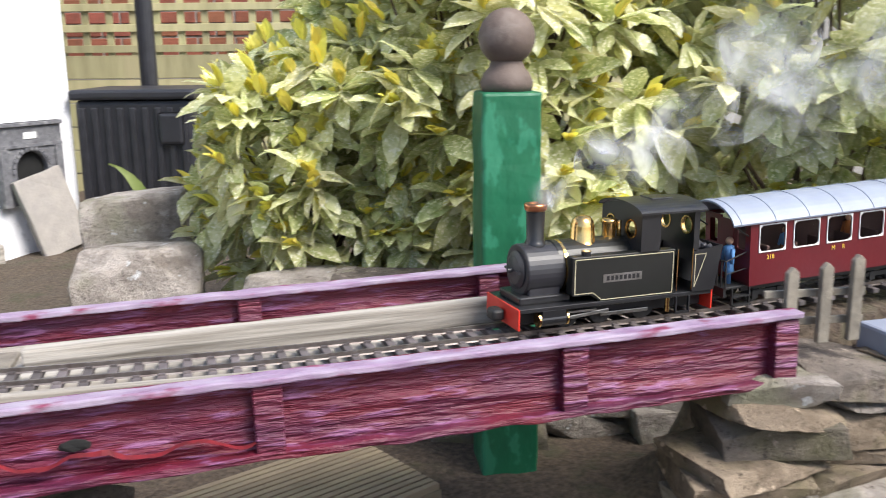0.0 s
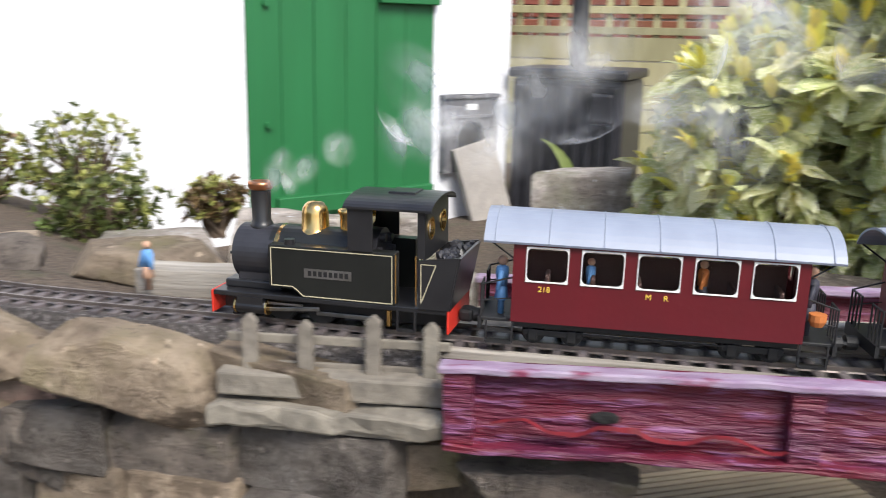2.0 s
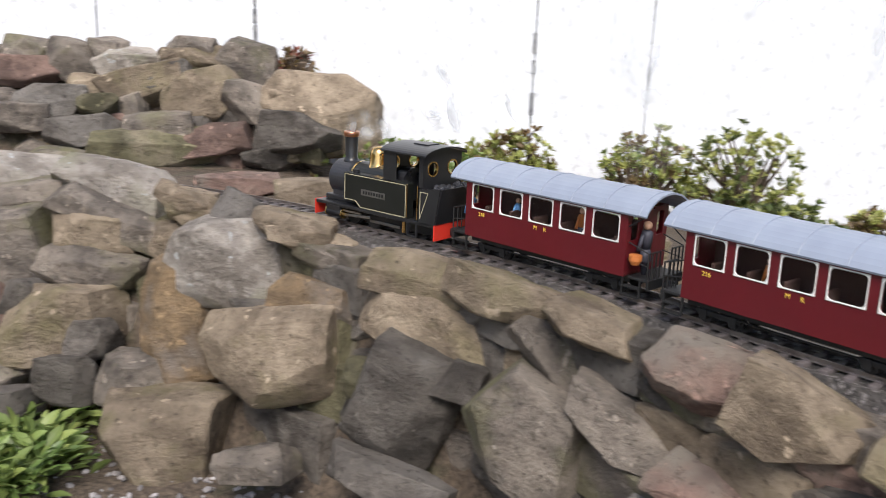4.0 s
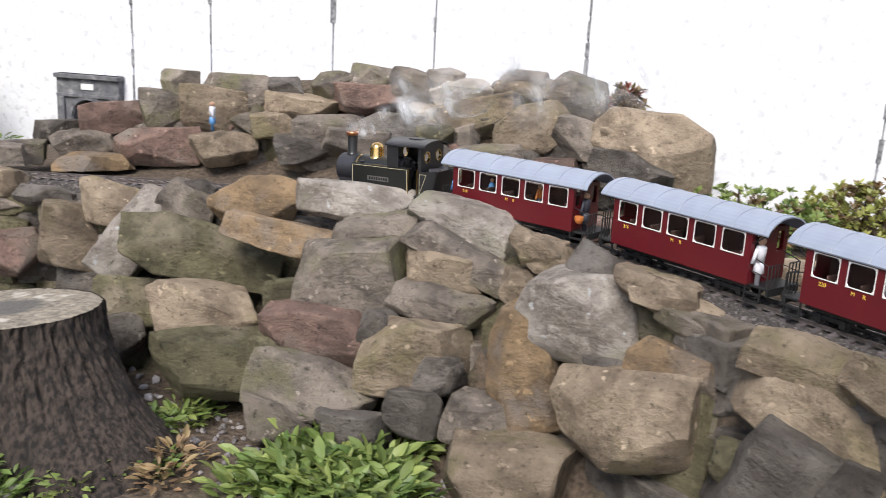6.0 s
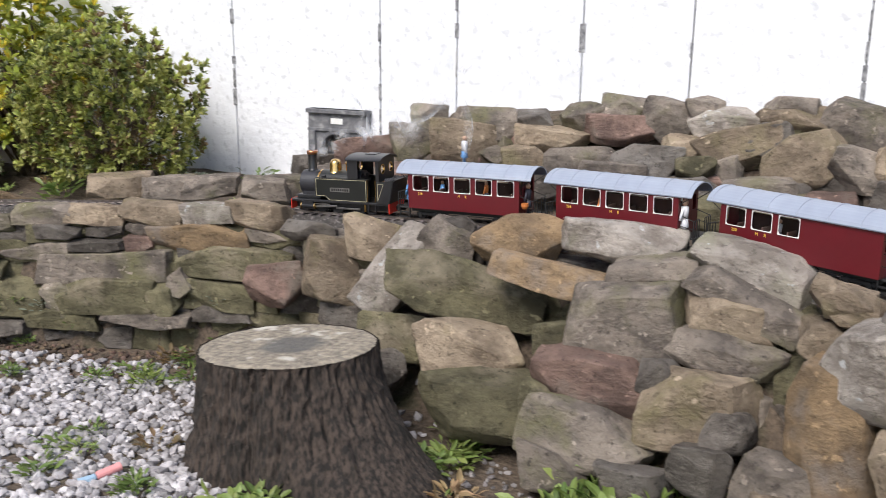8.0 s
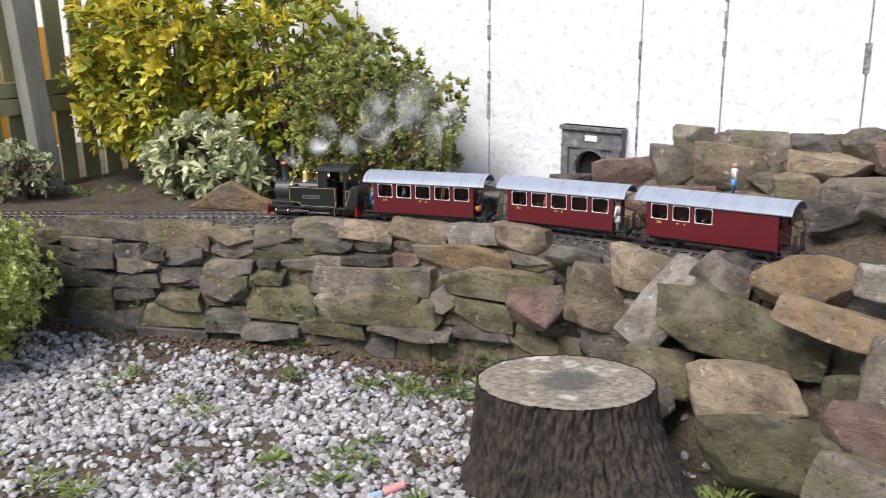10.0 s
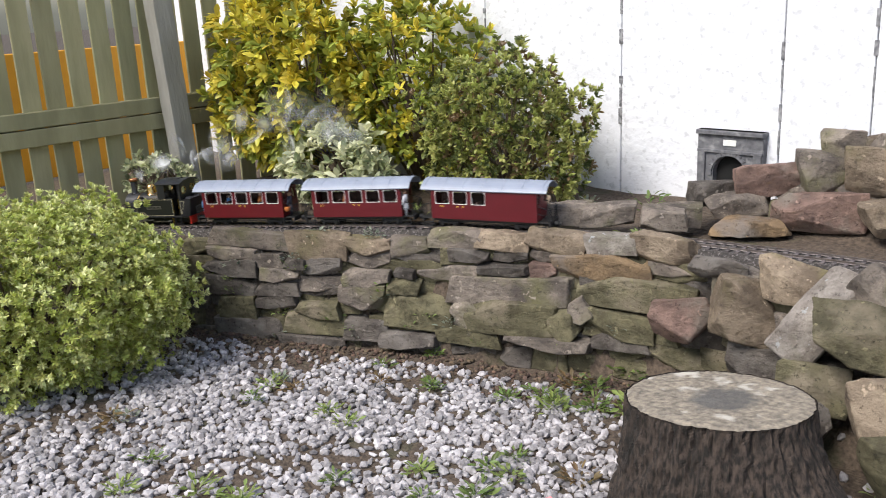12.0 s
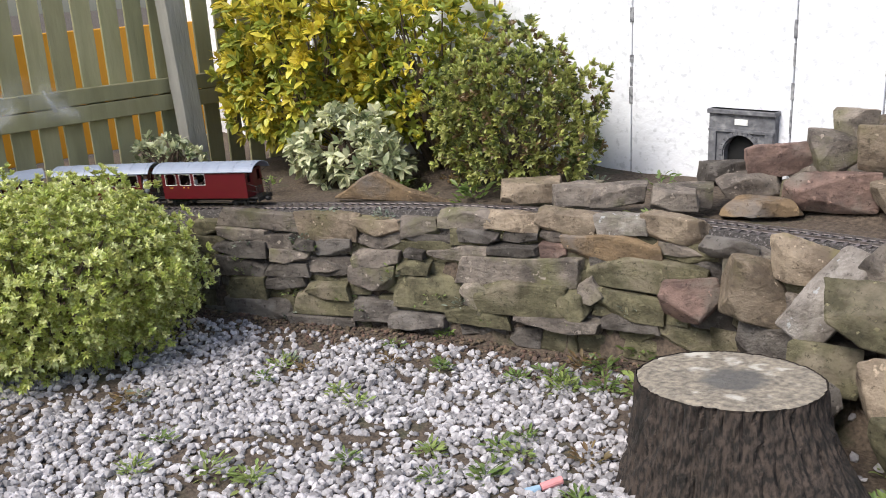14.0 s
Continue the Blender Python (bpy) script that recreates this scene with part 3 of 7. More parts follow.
def build_loco():
    lo = thing("steam_locomotive", "lined black model tank locomotive with brass dome", "locomotive")
    # travels to +x; 0.28 long
    bm = bmesh.new()
    box(bm, -0.135, 0.135, -0.046, 0.046, 0.030, 0.036, 0.001)
    for y in (-0.028, 0.024):
        box(bm, -0.13, 0.13, y, y + 0.004, 0.012, 0.031)
    box(bm, 0.06, 0.128, -0.03, 0.03, 0.036, 0.046, 0.002)
    part("running_plate", bm, M_BLACK, lo)
    for x, side in ((0.134, 1), (-0.137, -1)):
        bm = bmesh.new()
        box(bm, x + 0.001, x + 0.0035, -0.047, 0.047, 0.009, 0.036, 0.0008)
        beam = part("buffer_beam", bm, M_RED, lo, "vermilion buffer beam")
        bm = bmesh.new()
        box(bm, x + (0.004 if side > 0 else -0.016), x + (0.02 if side > 0 else 0.0), -0.011, 0.011, 0.013, 0.028, 0.004)
        part("buffer", bm, M_FRAME, beam, "black centre buffer")
    # boiler and smokebox
    bm = bmesh.new()
    tube(bm, (-0.03, 0, 0.0785), (0.075, 0, 0.0785), 0.031, seg=32)
    part("boiler", bm, M_TANK, lo, smooth=False)
    bm = bmesh.new()
    tube(bm, (0.068, 0, 0.075), (0.118, 0, 0.075), 0.033, seg=36, bevel=0.002)
    box(bm, 0.072, 0.114, -0.026, 0.026, 0.036, 0.06, 0.002)
    sb = part("smokebox", bm, M_SMOKEBOX, lo, "matt black smokebox")
    bm = bmesh.new()
    turned(bm, [(0.024, 0), (0.024, 0.002), (0.018, 0.005), (0.008, 0.007), (0.001, 0.0075)], 28)
    bmesh.ops.transform(bm, matrix=Matrix.Translation((0.118, 0, 0.075)) @ Matrix.Rotation(radians(90), 4, "Y"), verts=bm.verts)
    box(bm, 0.122, 0.126, -0.02, 0.02, 0.0735, 0.0765)
    tube(bm, (0.124, 0, 0.075), (0.131, 0, 0.075), 0.003, seg=10)
    part("smokebox_door", bm, M_SMOKEBOX, sb)
    bm = bmesh.new()
    ring(bm, (0.064, 0, 0.075), 0.0345, 0.006, "x", 36, 0.004)
    part("boiler_band", bm, M_BRASS, lo, "polished brass boiler band")
    bm = bmesh.new()
    turned(bm, [(0.017, 0.1), (0.0125, 0.109), (0.0105, 0.113), (0.0115, 0.15), (0.0115, 0.1505)], 24, (0.095, 0, 0))
    ch = part("chimney", bm, M_BLACK, lo, smooth=True)
    bm = bmesh.new()
    turned(bm, [(0.0118, 0.149), (0.0135, 0.151), (0.0142, 0.156), (0.0135, 0.1585), (0.009, 0.159), (0.0088, 0.152)], 24, (0.095, 0, 0))
    part("chimney_cap", bm, M_COPPER, ch, "copper chimney cap", smooth=True)
    bm = bmesh.new()
    turned(bm, [(0.021, 0.1), (0.018, 0.1045), (0.0155, 0.109), (0.015, 0.125), (0.0135, 0.132), (0.009, 0.1375), (0.002, 0.1395)], 28, (0.03, 0, 0))
    part("steam_dome", bm, M_BRASS, lo, "polished brass steam dome", smooth=True)
    bm = bmesh.new()
    turned(bm, [(0.010, 0.1), (0.008, 0.106), (0.0085, 0.125), (0.0105, 0.128), (0.0105, 0.131), (0.007, 0.133)], 20, (-0.008, 0, 0))
    tube(bm, (-0.02, 0.004, 0.105), (-0.02, 0.004, 0.13), 0.003, seg=10)
    part("safety_valve", bm, M_BRASS, lo, "copper and brass safety valve", smooth=True)
    # side tanks, lined in cream
    for side in (-1, 1):
        y = side * 0.046
        prof = [(-0.077, 0.035), (0.028, 0.035), (0.034, 0.0405), (0.040, 0.045), (0.065, 0.045), (0.067, 0.049), (0.067, 0.095), (-0.077, 0.095)]
        bm = bmesh.new()
        extrude(bm, prof, 0.016, Matrix.Translation((0, y if side < 0 else y - 0.016, 0)), bevel=0.0008)
        tank = part("side_tank", bm, M_TANK, lo, "lined black side tank")
        bm = bmesh.new()
        w, t = 0.0009, 0.0004
        yy = y + side * 0.0005

        def strip(xa, za, xb, zb):
            ln = math.hypot(xb - xa, zb - za)
            box(bm, -ln / 2, ln / 2, -t, t, -w / 2, w / 2, m=Matrix.Translation(((xa + xb) / 2, yy, (za + zb) / 2)) @ Matrix.Rotation(-math.atan2(zb - za, xb - xa), 4, "Y"))

        q = [(-0.074, 0.038), (0.0268, 0.038), (0.033, 0.0438), (0.039, 0.0482), (0.0635, 0.0482), (0.0635, 0.092), (-0.074, 0.092)]
        for i in range(len(q)):
            strip(*q[i], *q[(i + 1) % len(q)])
        part("lining", bm, M_LINE, tank, "thin cream lining")
        bm = bmesh.new()
        box(bm, -0.029, 0.025, yy - 0.0004, yy + 0.0004, 0.060, 0.0705)
        plate = part("nameplate", bm, M_STEEL, tank, "small engraved nameplate")
        for k in range(8):
            bm = bmesh.new()
            box(bm, -0.0255 + k * 0.006, -0.0215 + k * 0.006, yy + side * 0.0003 - 0.0003, yy + side * 0.0003 + 0.0003, 0.0624, 0.0682)
            part("letter_bar", bm, M_BLACK, plate)
        bm = bmesh.new()
        tube(bm, (0.045, side * 0.038, 0.095), (0.045, side * 0.038, 0.101), 0.006, seg=14)
        part("tank_filler", bm, M_BLACK, tank)
    # cab
    cab = new("cab")
    cab.parent = lo
    hw = 0.048
    arc = [(hw * math.sin(a), 0.139 + 0.014 * math.cos(a * 1.0) - 0.0) for a in np.linspace(-1.35, 1.35, 15)]
    for x in (-0.11, -0.028):
        bm = bmesh.new()
        tmp = bmesh.new()
        edges = []

        def loop(pts):
            vs = [tmp.verts.new((0, a, b)) for a, b in pts]
            edges.extend(tmp.edges.new((vs[i], vs[(i + 1) % len(vs)])) for i in range(len(vs)))

        loop([(-0.046, 0.09), (0.046, 0.09)] + arc[::-1])
        for yc in (-0.024, 0.024):
            loop([(yc + 0.0115 * math.cos(2 * math.pi * k / 18), 0.1215 + 0.0115 * math.sin(2 * math.pi * k / 18)) for k in range(18)])
        bmesh.ops.triangle_fill(tmp, use_beauty=True, use_dissolve=False, edges=edges)
        for f in list(tmp.faces):
            c = f.calc_center_median()
            if min(math.hypot(c.y - 0.024, c.z - 0.1215), math.hypot(c.y + 0.024, c.z - 0.1215)) < 0.0108:
                tmp.faces.remove(f)
        e = bmesh.ops.extrude_face_region(tmp, geom=tmp.faces[:])
        bmesh.ops.translate(tmp, vec=(0.0025, 0, 0), verts=[v for v in e["geom"] if isinstance(v, bmesh.types.BMVert)])
        bmesh.ops.recalc_face_normals(tmp, faces=tmp.faces)
        join(bm, tmp, Matrix.Translation((x, 0, 0)))
        sheet = part("cab_sheet", bm, M_BLACK, cab)
        for yc in (-0.024, 0.024):
            bm = bmesh.new()
            ring(bm, (x - 0.001, yc, 0.1215), 0.0128, 0.0022, "x", 20, 0.0045)
            part("spectacle_ring", bm, M_BRASS, sheet, "brass spectacle ring")
    bm = bmesh.new()
    top = [(1.1 * a, b + 0.001) for a, b in arc] + [(1.1 * a, b + 0.0035) for a, b in arc[::-1]]
    tmp = bmesh.new()
    f = tmp.faces.new([tmp.verts.new((-0.118, a, b)) for a, b in top])
    e = bmesh.ops.extrude_face_region(tmp, geom=[f])
    bmesh.ops.translate(tmp, vec=(0.096, 0, 0), verts=[v for v in e["geom"] if isinstance(v, bmesh.types.BMVert)])
    bmesh.ops.recalc_face_normals(tmp, faces=tmp.faces)
    join(bm, tmp)
    box(bm, -0.09, -0.06, -0.015, 0.015, 0.1545, 0.158, 0.001)
    part("cab_roof", bm, M_BLACK, cab, "curved black cab roof with hatch")
    for side in (-1, 1):
        bm = bmesh.new()
        y0, y1 = sorted((side * 0.0455, side * 0.0475))
        box(bm, -0.053, -0.0255, y0, y1, 0.0952, 0.144)
        part("cab_side", bm, M_BLACK, cab)
        bm = bmesh.new()
        box(bm, -0.11, -0.102, y0, y1, 0.092, 0.144)
        part("cab_pillar", bm, M_BLACK, cab)
        bm = bmesh.new()
        tube(bm, (-0.079, side * 0.049, 0.04), (-0.079, side * 0.049, 0.095), 0.0008, seg=6)
        tube(bm, (-0.101, side * 0.049, 0.04), (-0.101, side * 0.049, 0.095), 0.0008, seg=6)
        part("handrail", bm, M_BRASS, cab)
        bm = bmesh.new()
        extrude(bm, [(-0.136, 0.036), (-0.103, 0.036), (-0.103, 0.09), (-0.146, 0.096)], 0.0025, Matrix.Translation((0, y0, 0)))
        bk = part("bunker_side", bm, M_BLACK, lo, "lined black coal bunker side")
        bm = bmesh.new()
        yy = side * 0.0478
        for xa, za, xb, zb in ((-0.106, 0.042, -0.106, 0.086), (-0.106, 0.086, -0.122, 0.086), (-0.122, 0.086, -0.106, 0.042)):
            ln = math.hypot(xb - xa, zb - za)
            box(bm, -ln / 2, ln / 2, -0.0004, 0.0004, -0.0005, 0.0005, m=Matrix.Translation(((xa + xb) / 2, yy, (za + zb) / 2)) @ Matrix.Rotation(-math.atan2(zb - za, xb - xa), 4, "Y"))
        part("lining", bm, M_LINE, bk)
    bm = bmesh.new()
    extrude(bm, [(-0.137, 0.036), (-0.134, 0.036), (-0.145, 0.095), (-0.148, 0.095)], 0.092, Matrix.Translation((0, -0.046, 0)))
    part("bunker_back", bm, M_BLACK, lo)
    bm = bmesh.new()
    random.seed(11)
    box(bm, -0.14, -0.118, -0.043, 0.043, 0.07, 0.088)
    for k in range(60):
        tmp = bmesh.new()
        bmesh.ops.create_icosphere(tmp, subdivisions=1, radius=random.uniform(0.003, 0.006))
        rough_up(tmp, 0.002, 200, k)
        join(bm, tmp, Matrix.Translation((random.uniform(-0.141, -0.122), random.uniform(-0.04, 0.04), random.uniform(0.088, 0.094))))
    part("coal", bm, M_SMOKEBOX, lo, "heap of black coal")
    bm = bmesh.new()
    tube(bm, (-0.03, 0, 0.085), (-0.05, 0, 0.085), 0.028, seg=24)
    for y, z in ((-0.012, 0.1), (0.01, 0.104), (0.02, 0.09), (-0.02, 0.085)):
        tube(bm, (-0.05, y, z), (-0.056, y, z), 0.005, seg=12)
    part("backhead", bm, M_SMOKEBOX, cab, "boiler backhead with gauges")
    # running gear
    for x in (-0.045, 0.015, 0.062):
        wheelset(lo, x, 0.0165, M_FRAME)
    for side in (-1, 1):
        bm = bmesh.new()
        tube(bm, (0.073, side * 0.04, 0.0185), (0.108, side * 0.04, 0.0185), 0.0085, seg=18, bevel=0.001)
        box(bm, 0.075, 0.106, side * 0.04 - 0.0075, side * 0.04 + 0.0075, 0.0185, 0.031)
        cy = part("cylinder", bm, M_BLACK, lo)
        for x in (0.0715, 0.1085):
            bm = bmesh.new()
            tube(bm, (x - 0.0012, side * 0.04, 0.0185), (x + 0.0012, side * 0.04, 0.0185), 0.0092, seg=18)
            part("cylinder_cover", bm, M_BRASS, cy, "brass cylinder cover")
        bm = bmesh.new()
        box(bm, -0.05, 0.018, side * 0.031 - 0.001, side * 0.031 + 0.001, 0.0115, 0.0165, 0.0008)
        part("coupling_rod", bm, M_STEEL, lo, "steel coupling rod")
        bm = bmesh.new()
        box(bm, -0.034, 0.034, -0.0012, 0.0012, -0.0025, 0.0025, 0.001, m=Matrix.Translation((0.045, side * 0.0385, 0.0185)) @ Matrix.Rotation(radians(5 * side), 4, "Y"))
        box(bm, 0.03, 0.075, side * 0.041 - 0.0015, side * 0.041 + 0.0015, 0.0235, 0.0262)
        part("connecting_rod", bm, M_STEEL, lo, "steel connecting rod")
        bm = bmesh.new()
        box(bm, -0.1, -0.08, side * 0.047 - 0.002, side * 0.047 + 0.002, 0.008, 0.011)
        box(bm, -0.1005, -0.0985, side * 0.047 - 0.002, side * 0.047 + 0.002, 0.009, 0.031)
        box(bm, -0.0815, -0.0795, side * 0.047 - 0.002, side * 0.047 + 0.002, 0.009, 0.031)
        part("footstep", bm, M_BLACK, lo)
        bm = bmesh.new()
        tube(bm, (-0.07, side * 0.044, 0.012), (-0.07, side * 0.044, 0.03), 0.003, seg=10)
        part("drain_pipe", bm, M_BRASS, lo)
    return lo


def figure(parent, x, y, z, h, top, low, name="figure"):
    """A small plain model figure."""
    bm = bmesh.new()
    turned(bm, [(0.05 * h, 0), (0.055 * h, 0.22 * h), (0.12 * h, 0.26 * h), (0.085 * h, 0.48 * h)], 10, (x, y, z))
    n0 = len(bm.faces)
    turned(bm, [(0.085 * h, 0.48 * h), (0.11 * h, 0.7 * h), (0.10 * h, 0.8 * h), (0.04 * h, 0.83 * h)], 10, (x, y, z), 1)
    tube(bm, (x, y - 0.13 * h, z + 0.76 * h), (x + 0.05 * h, y - 0.17 * h, z + 0.45 * h), 0.04 * h, seg=8, mi=1)
    tube(bm, (x, y + 0.13 * h, z + 0.76 * h), (x + 0.05 * h, y + 0.17 * h, z + 0.45 * h), 0.04 * h, seg=8, mi=1)
    tmp = bmesh.new()
    bmesh.ops.create_icosphere(tmp, subdivisions=2, radius=0.085 * h)
    join(bm, tmp, Matrix.Translation((x, y, z + 0.91 * h)), 2)
    return part(name, bm, [low, top, M_SKIN], parent, "small painted model figure", smooth=True)


M_SKIN = material("figure_tan", (0.5, 0.3, 0.2), 0.6)
M_FBLUE = material("figure_blue", (0.12, 0.3, 0.6), 0.6)
M_FWHITE = material("figure_pale", (0.65, 0.65, 0.7), 0.6)
M_FORANGE = material("figure_orange", (0.5, 0.16, 0.04), 0.6)
M_FDARK = material("figure_dark", (0.05, 0.05, 0.07), 0.6)
M_GLASS = bpy.data.materials.new("clear_glazing")
M_GLASS.use_nodes = True
_b = M_GLASS.node_tree.nodes["Principled BSDF"]
_b.inputs["Base Color"].default_value, _b.inputs["Roughness"].default_value, _b.inputs["Transmission Weight"].default_value = (1, 1, 1, 1), 0.02, 1.0
_b.inputs["IOR"].default_value = 1.05


def build_coach(length, windows, number, label):
    """A bogie coach: body of that length with open end platforms."""
    co = thing("coach", label, "railway coach", group="coaches of the train")
    L, W, Z0, Z1 = length / 2, 0.049, 0.031, 0.120
    pitch = 0.0575
    xs = [(L - 0.036) - k * pitch for k in range(windows)]
    body = new("body")
    body.parent = co
    for side in (-1, 1):
        tmp = panel_with_holes(-L, L, Z0, Z1, [(x, 0.0955, 0.0435, 0.037) for x in xs], 0.0025)
        bm = bmesh.new()
        join(bm, tmp, Matrix.Translation((0, W - 0.0025 if side > 0 else -W, 0)))
        part("side", bm, M_COACH, body, "crimson coach side")
        for x in xs:
            bm = bmesh.new()
            tmp = panel_with_holes(-0.0245, 0.0245, -0.021, 0.021, [(0, 0, 0.0425, 0.036)], 0.002, 0.006)
            join(bm, tmp, Matrix.Translation((x, W - 0.0005 if side > 0 else -W - 0.0015, 0.0955)))
            # rounded outer corners
            for v in bm.verts:
                dx, dz = abs(v.co.x - x), abs(v.co.z - 0.0955)
                if dx > 0.024 and dz > 0.0205:
                    v.co.x = x + math.copysign(0.0222, v.co.x - x)
                    v.co.z = 0.0955 + math.copysign(0.0192, v.co.z - 0.0955)
            wf = part("window_frame", bm, M_WHITE, body, "white window frame")
            bm = bmesh.new()
            box(bm, x - 0.022, x + 0.022, side * W - 0.0012 - side * 0.001, side * W - 0.0008 - side * 0.001, 0.0765, 0.1145)
            g = part("pane", bm, M_GLASS, wf, "clear pane")
            g.visible_shadow = False
        m = Matrix.Translation((xs[0] + 0.002, side * (W + 0.0003), 0.0685)) @ (Matrix.Rotation(radians(180), 4, "Z") if side > 0 else Matrix()) @ Matrix.Rotation(radians(90), 4, "X")
        words(number, 0.0085, M_GOLD, body, m)
        for k, ch in enumerate("MR"):
            mx = xs[windows // 2] + (0.009 - 0.018 * k) * (1 if side > 0 else -1)
            m = Matrix.Translation((mx, side * (W + 0.0003), 0.0685)) @ (Matrix.Rotation(radians(180), 4, "Z") if side > 0 else Matrix()) @ Matrix.Rotation(radians(90), 4, "X")
            words(ch, 0.0085, M_GOLD, body, m)
    for end in (-1, 1):
        bm = bmesh.new()
        for y0, y1 in ((-W + 0.0026, -0.014), (0.014, W - 0.0026)):
            tmp = panel_with_holes(y0, y1, Z0, Z1, [((y0 + y1) / 2, 0.096, 0.017, 0.034)], 0.0025, 0.003)
            join(bm, tmp, Matrix.Translation((end * L - (0.0025 if end > 0 else 0) + 0.0025, 0, 0)) @ Matrix.Rotation(radians(90), 4, "Z"))
        box(bm, end * L - 0.001, end * L + 0.001, -0.014, 0.014, Z0, 0.117)
        part("end_wall", bm, M_COACH, body, "crimson end wall with windows")
    bm = bmesh.new()
    box(bm, -L, L, -W + 0.003, W - 0.003, Z0, Z0 + 0.003)
    for k in range(6):
        x = -L + 0.03 + k * (2 * L - 0.06) / 5
        for y in (-0.026, 0.026):
            box(bm, x - 0.008, x + 0.008, y - 0.016, y + 0.016, 0.034, 0.052, 0.002)
            box(bm, x - 0.009, x - 0.004, y - 0.016, y + 0.016, 0.05, 0.082, 0.002)
    # lengthwise divider added to block the bright view through the far windows
    box(bm, -L + 0.012, L - 0.012, -0.002, 0.002, 0.034, 0.1)
    part("seats", bm, M_INSIDE, body, "dark red bench seats with an added centre divider")
    # roof with ribs
    arc = [(0.0575 * math.sin(a), 0.1195 + 0.026 * (math.cos(a) - math.cos(1.25)) / (1 - math.cos(1.25))) for a in np.linspace(-1.25, 1.25, 15)]
    RL = L + 0.0315
    tmp = bmesh.new()
    f = tmp.faces.new([tmp.verts.new((-RL, a, b)) for a, b in arc] + [tmp.verts.new((-RL, a * 0.98, b - 0.0025)) for a, b in arc[::-1]])
    e = bmesh.ops.extrude_face_region(tmp, geom=[f])
    bmesh.ops.translate(tmp, vec=(2 * RL, 0, 0), verts=[v for v in e["geom"] if isinstance(v, bmesh.types.BMVert)])
    bmesh.ops.recalc_face_normals(tmp, faces=tmp.faces)
    bm = bmesh.new()
    join(bm, tmp)
    roof = part("roof", bm, M_ROOF, co, "curved blue-grey roof")
    for k in range(7):
        x = -RL + 0.012 + k * (2 * RL - 0.024) / 6
        bm = bmesh.new()
        for (a, b), (c, d) in zip(arc[1:], arc[2:]):
            tube(bm, (x, a, b + 0.0002), (x, c, d + 0.0002), 0.0009, seg=6)
        part("roof_rib", bm, M_ROOF, roof)
    # end platforms
    for end in (-1, 1):
        plat = new("platform")
        plat.parent = co
        bm = bmesh.new()
        x0, x1 = sorted((end * L, end * (L + 0.034)))
        box(bm, x0, x1, -0.04, 0.04, 0.027, 0.031, 0.001)
        box(bm, *sorted((end * (L + 0.032), end * (L + 0.036))), -0.042, 0.042, 0.018, 0.031)
        part("platform_floor", bm, M_FRAME, plat)
        for side in (-1, 1):
            ya, yb = side * 0.014, side * 0.042
            xo = end * (L + 0.033)
            bars = [("top_bar", (xo, ya, 0.068), (xo, yb, 0.068), 0.0012), ("side_bar", (xo, yb, 0.068), (end * L, yb, 0.078), 0.001), ("side_bar", (xo, yb, 0.05), (end * L, yb, 0.055), 0.0008)]
            for k in range(4):
                y = ya + (yb - ya) * k / 3
                bars.append(("baluster", (xo, y, 0.03), (xo, y, 0.068), 0.0011))
            for name, p0, p1, r in bars:
                bm = bmesh.new()
                tube(bm, p0, p1, r, seg=6)
                part(name, bm, M_FRAME, plat)
            bm = bmesh.new()
            xm = end * (L + 0.012)
            for dx in (-0.014, 0.014):
                box(bm, xm + dx - 0.001, xm + dx + 0.001, side * 0.047 - 0.0015, side * 0.047 + 0.0015, 0.006, 0.03)
            box(bm, xm - 0.014, xm + 0.014, side * 0.047 - 0.005, side * 0.047 + 0.005, 0.006, 0.008)
            box(bm, xm - 0.014, xm + 0.014, side * 0.045 - 0.005, side * 0.045 + 0.005, 0.018, 0.0195)
            part("step", bm, M_FRAME, plat)
            bm = bmesh.new()
            tube(bm, (end * (L + 0.028), side * 0.045, 0.119), (end * L, side * 0.045, 0.1), 0.001, seg=6)
            part("roof_bracket", bm, M_FRAME, plat)
    bm = bmesh.new()
    for y in (-0.03, 0.03):
        box(bm, -L, L, y - 0.002, y + 0.002, 0.02, 0.031)
    tube(bm, (-L * 0.5, 0.036, 0.018), (L * 0.5, 0.036, 0.018), 0.001, seg=6)
    tube(bm, (-L * 0.5, -0.036, 0.018), (L * 0.5, -0.036, 0.018), 0.001, seg=6)
    for x in (-L - 0.045, L + 0.045):
        tube(bm, (x - 0.012, 0, 0.02), (x + 0.012, 0, 0.02), 0.003, seg=8)
        tube(bm, (x - 0.006, 0, 0.02), (x + 0.006, 0, 0.02), 0.008, seg=14)
    part("underframe", bm, M_FRAME, co)
    for end in (-1, 1):
        xb = end * (L - 0.045)
        bg = new("bogie")
        bg.parent = co
        bm = bmesh.new()
        for y in (-0.03, 0.03):
            box(bm, xb - 0.032, xb + 0.032, y - 0.002, y + 0.002, 0.011, 0.018, 0.001)
            for dx in (-0.021, 0.021):
                box(bm, xb + dx - 0.005, xb + dx + 0.005, y - 0.0035, y + 0.0035, 0.006, 0.019, 0.001)
        part("bogie_frame", bm, M_FRAME, bg)
        for dx in (-0.021, 0.021):
            wheelset(bg, xb + dx, 0.0115, M_FRAME)
    return co


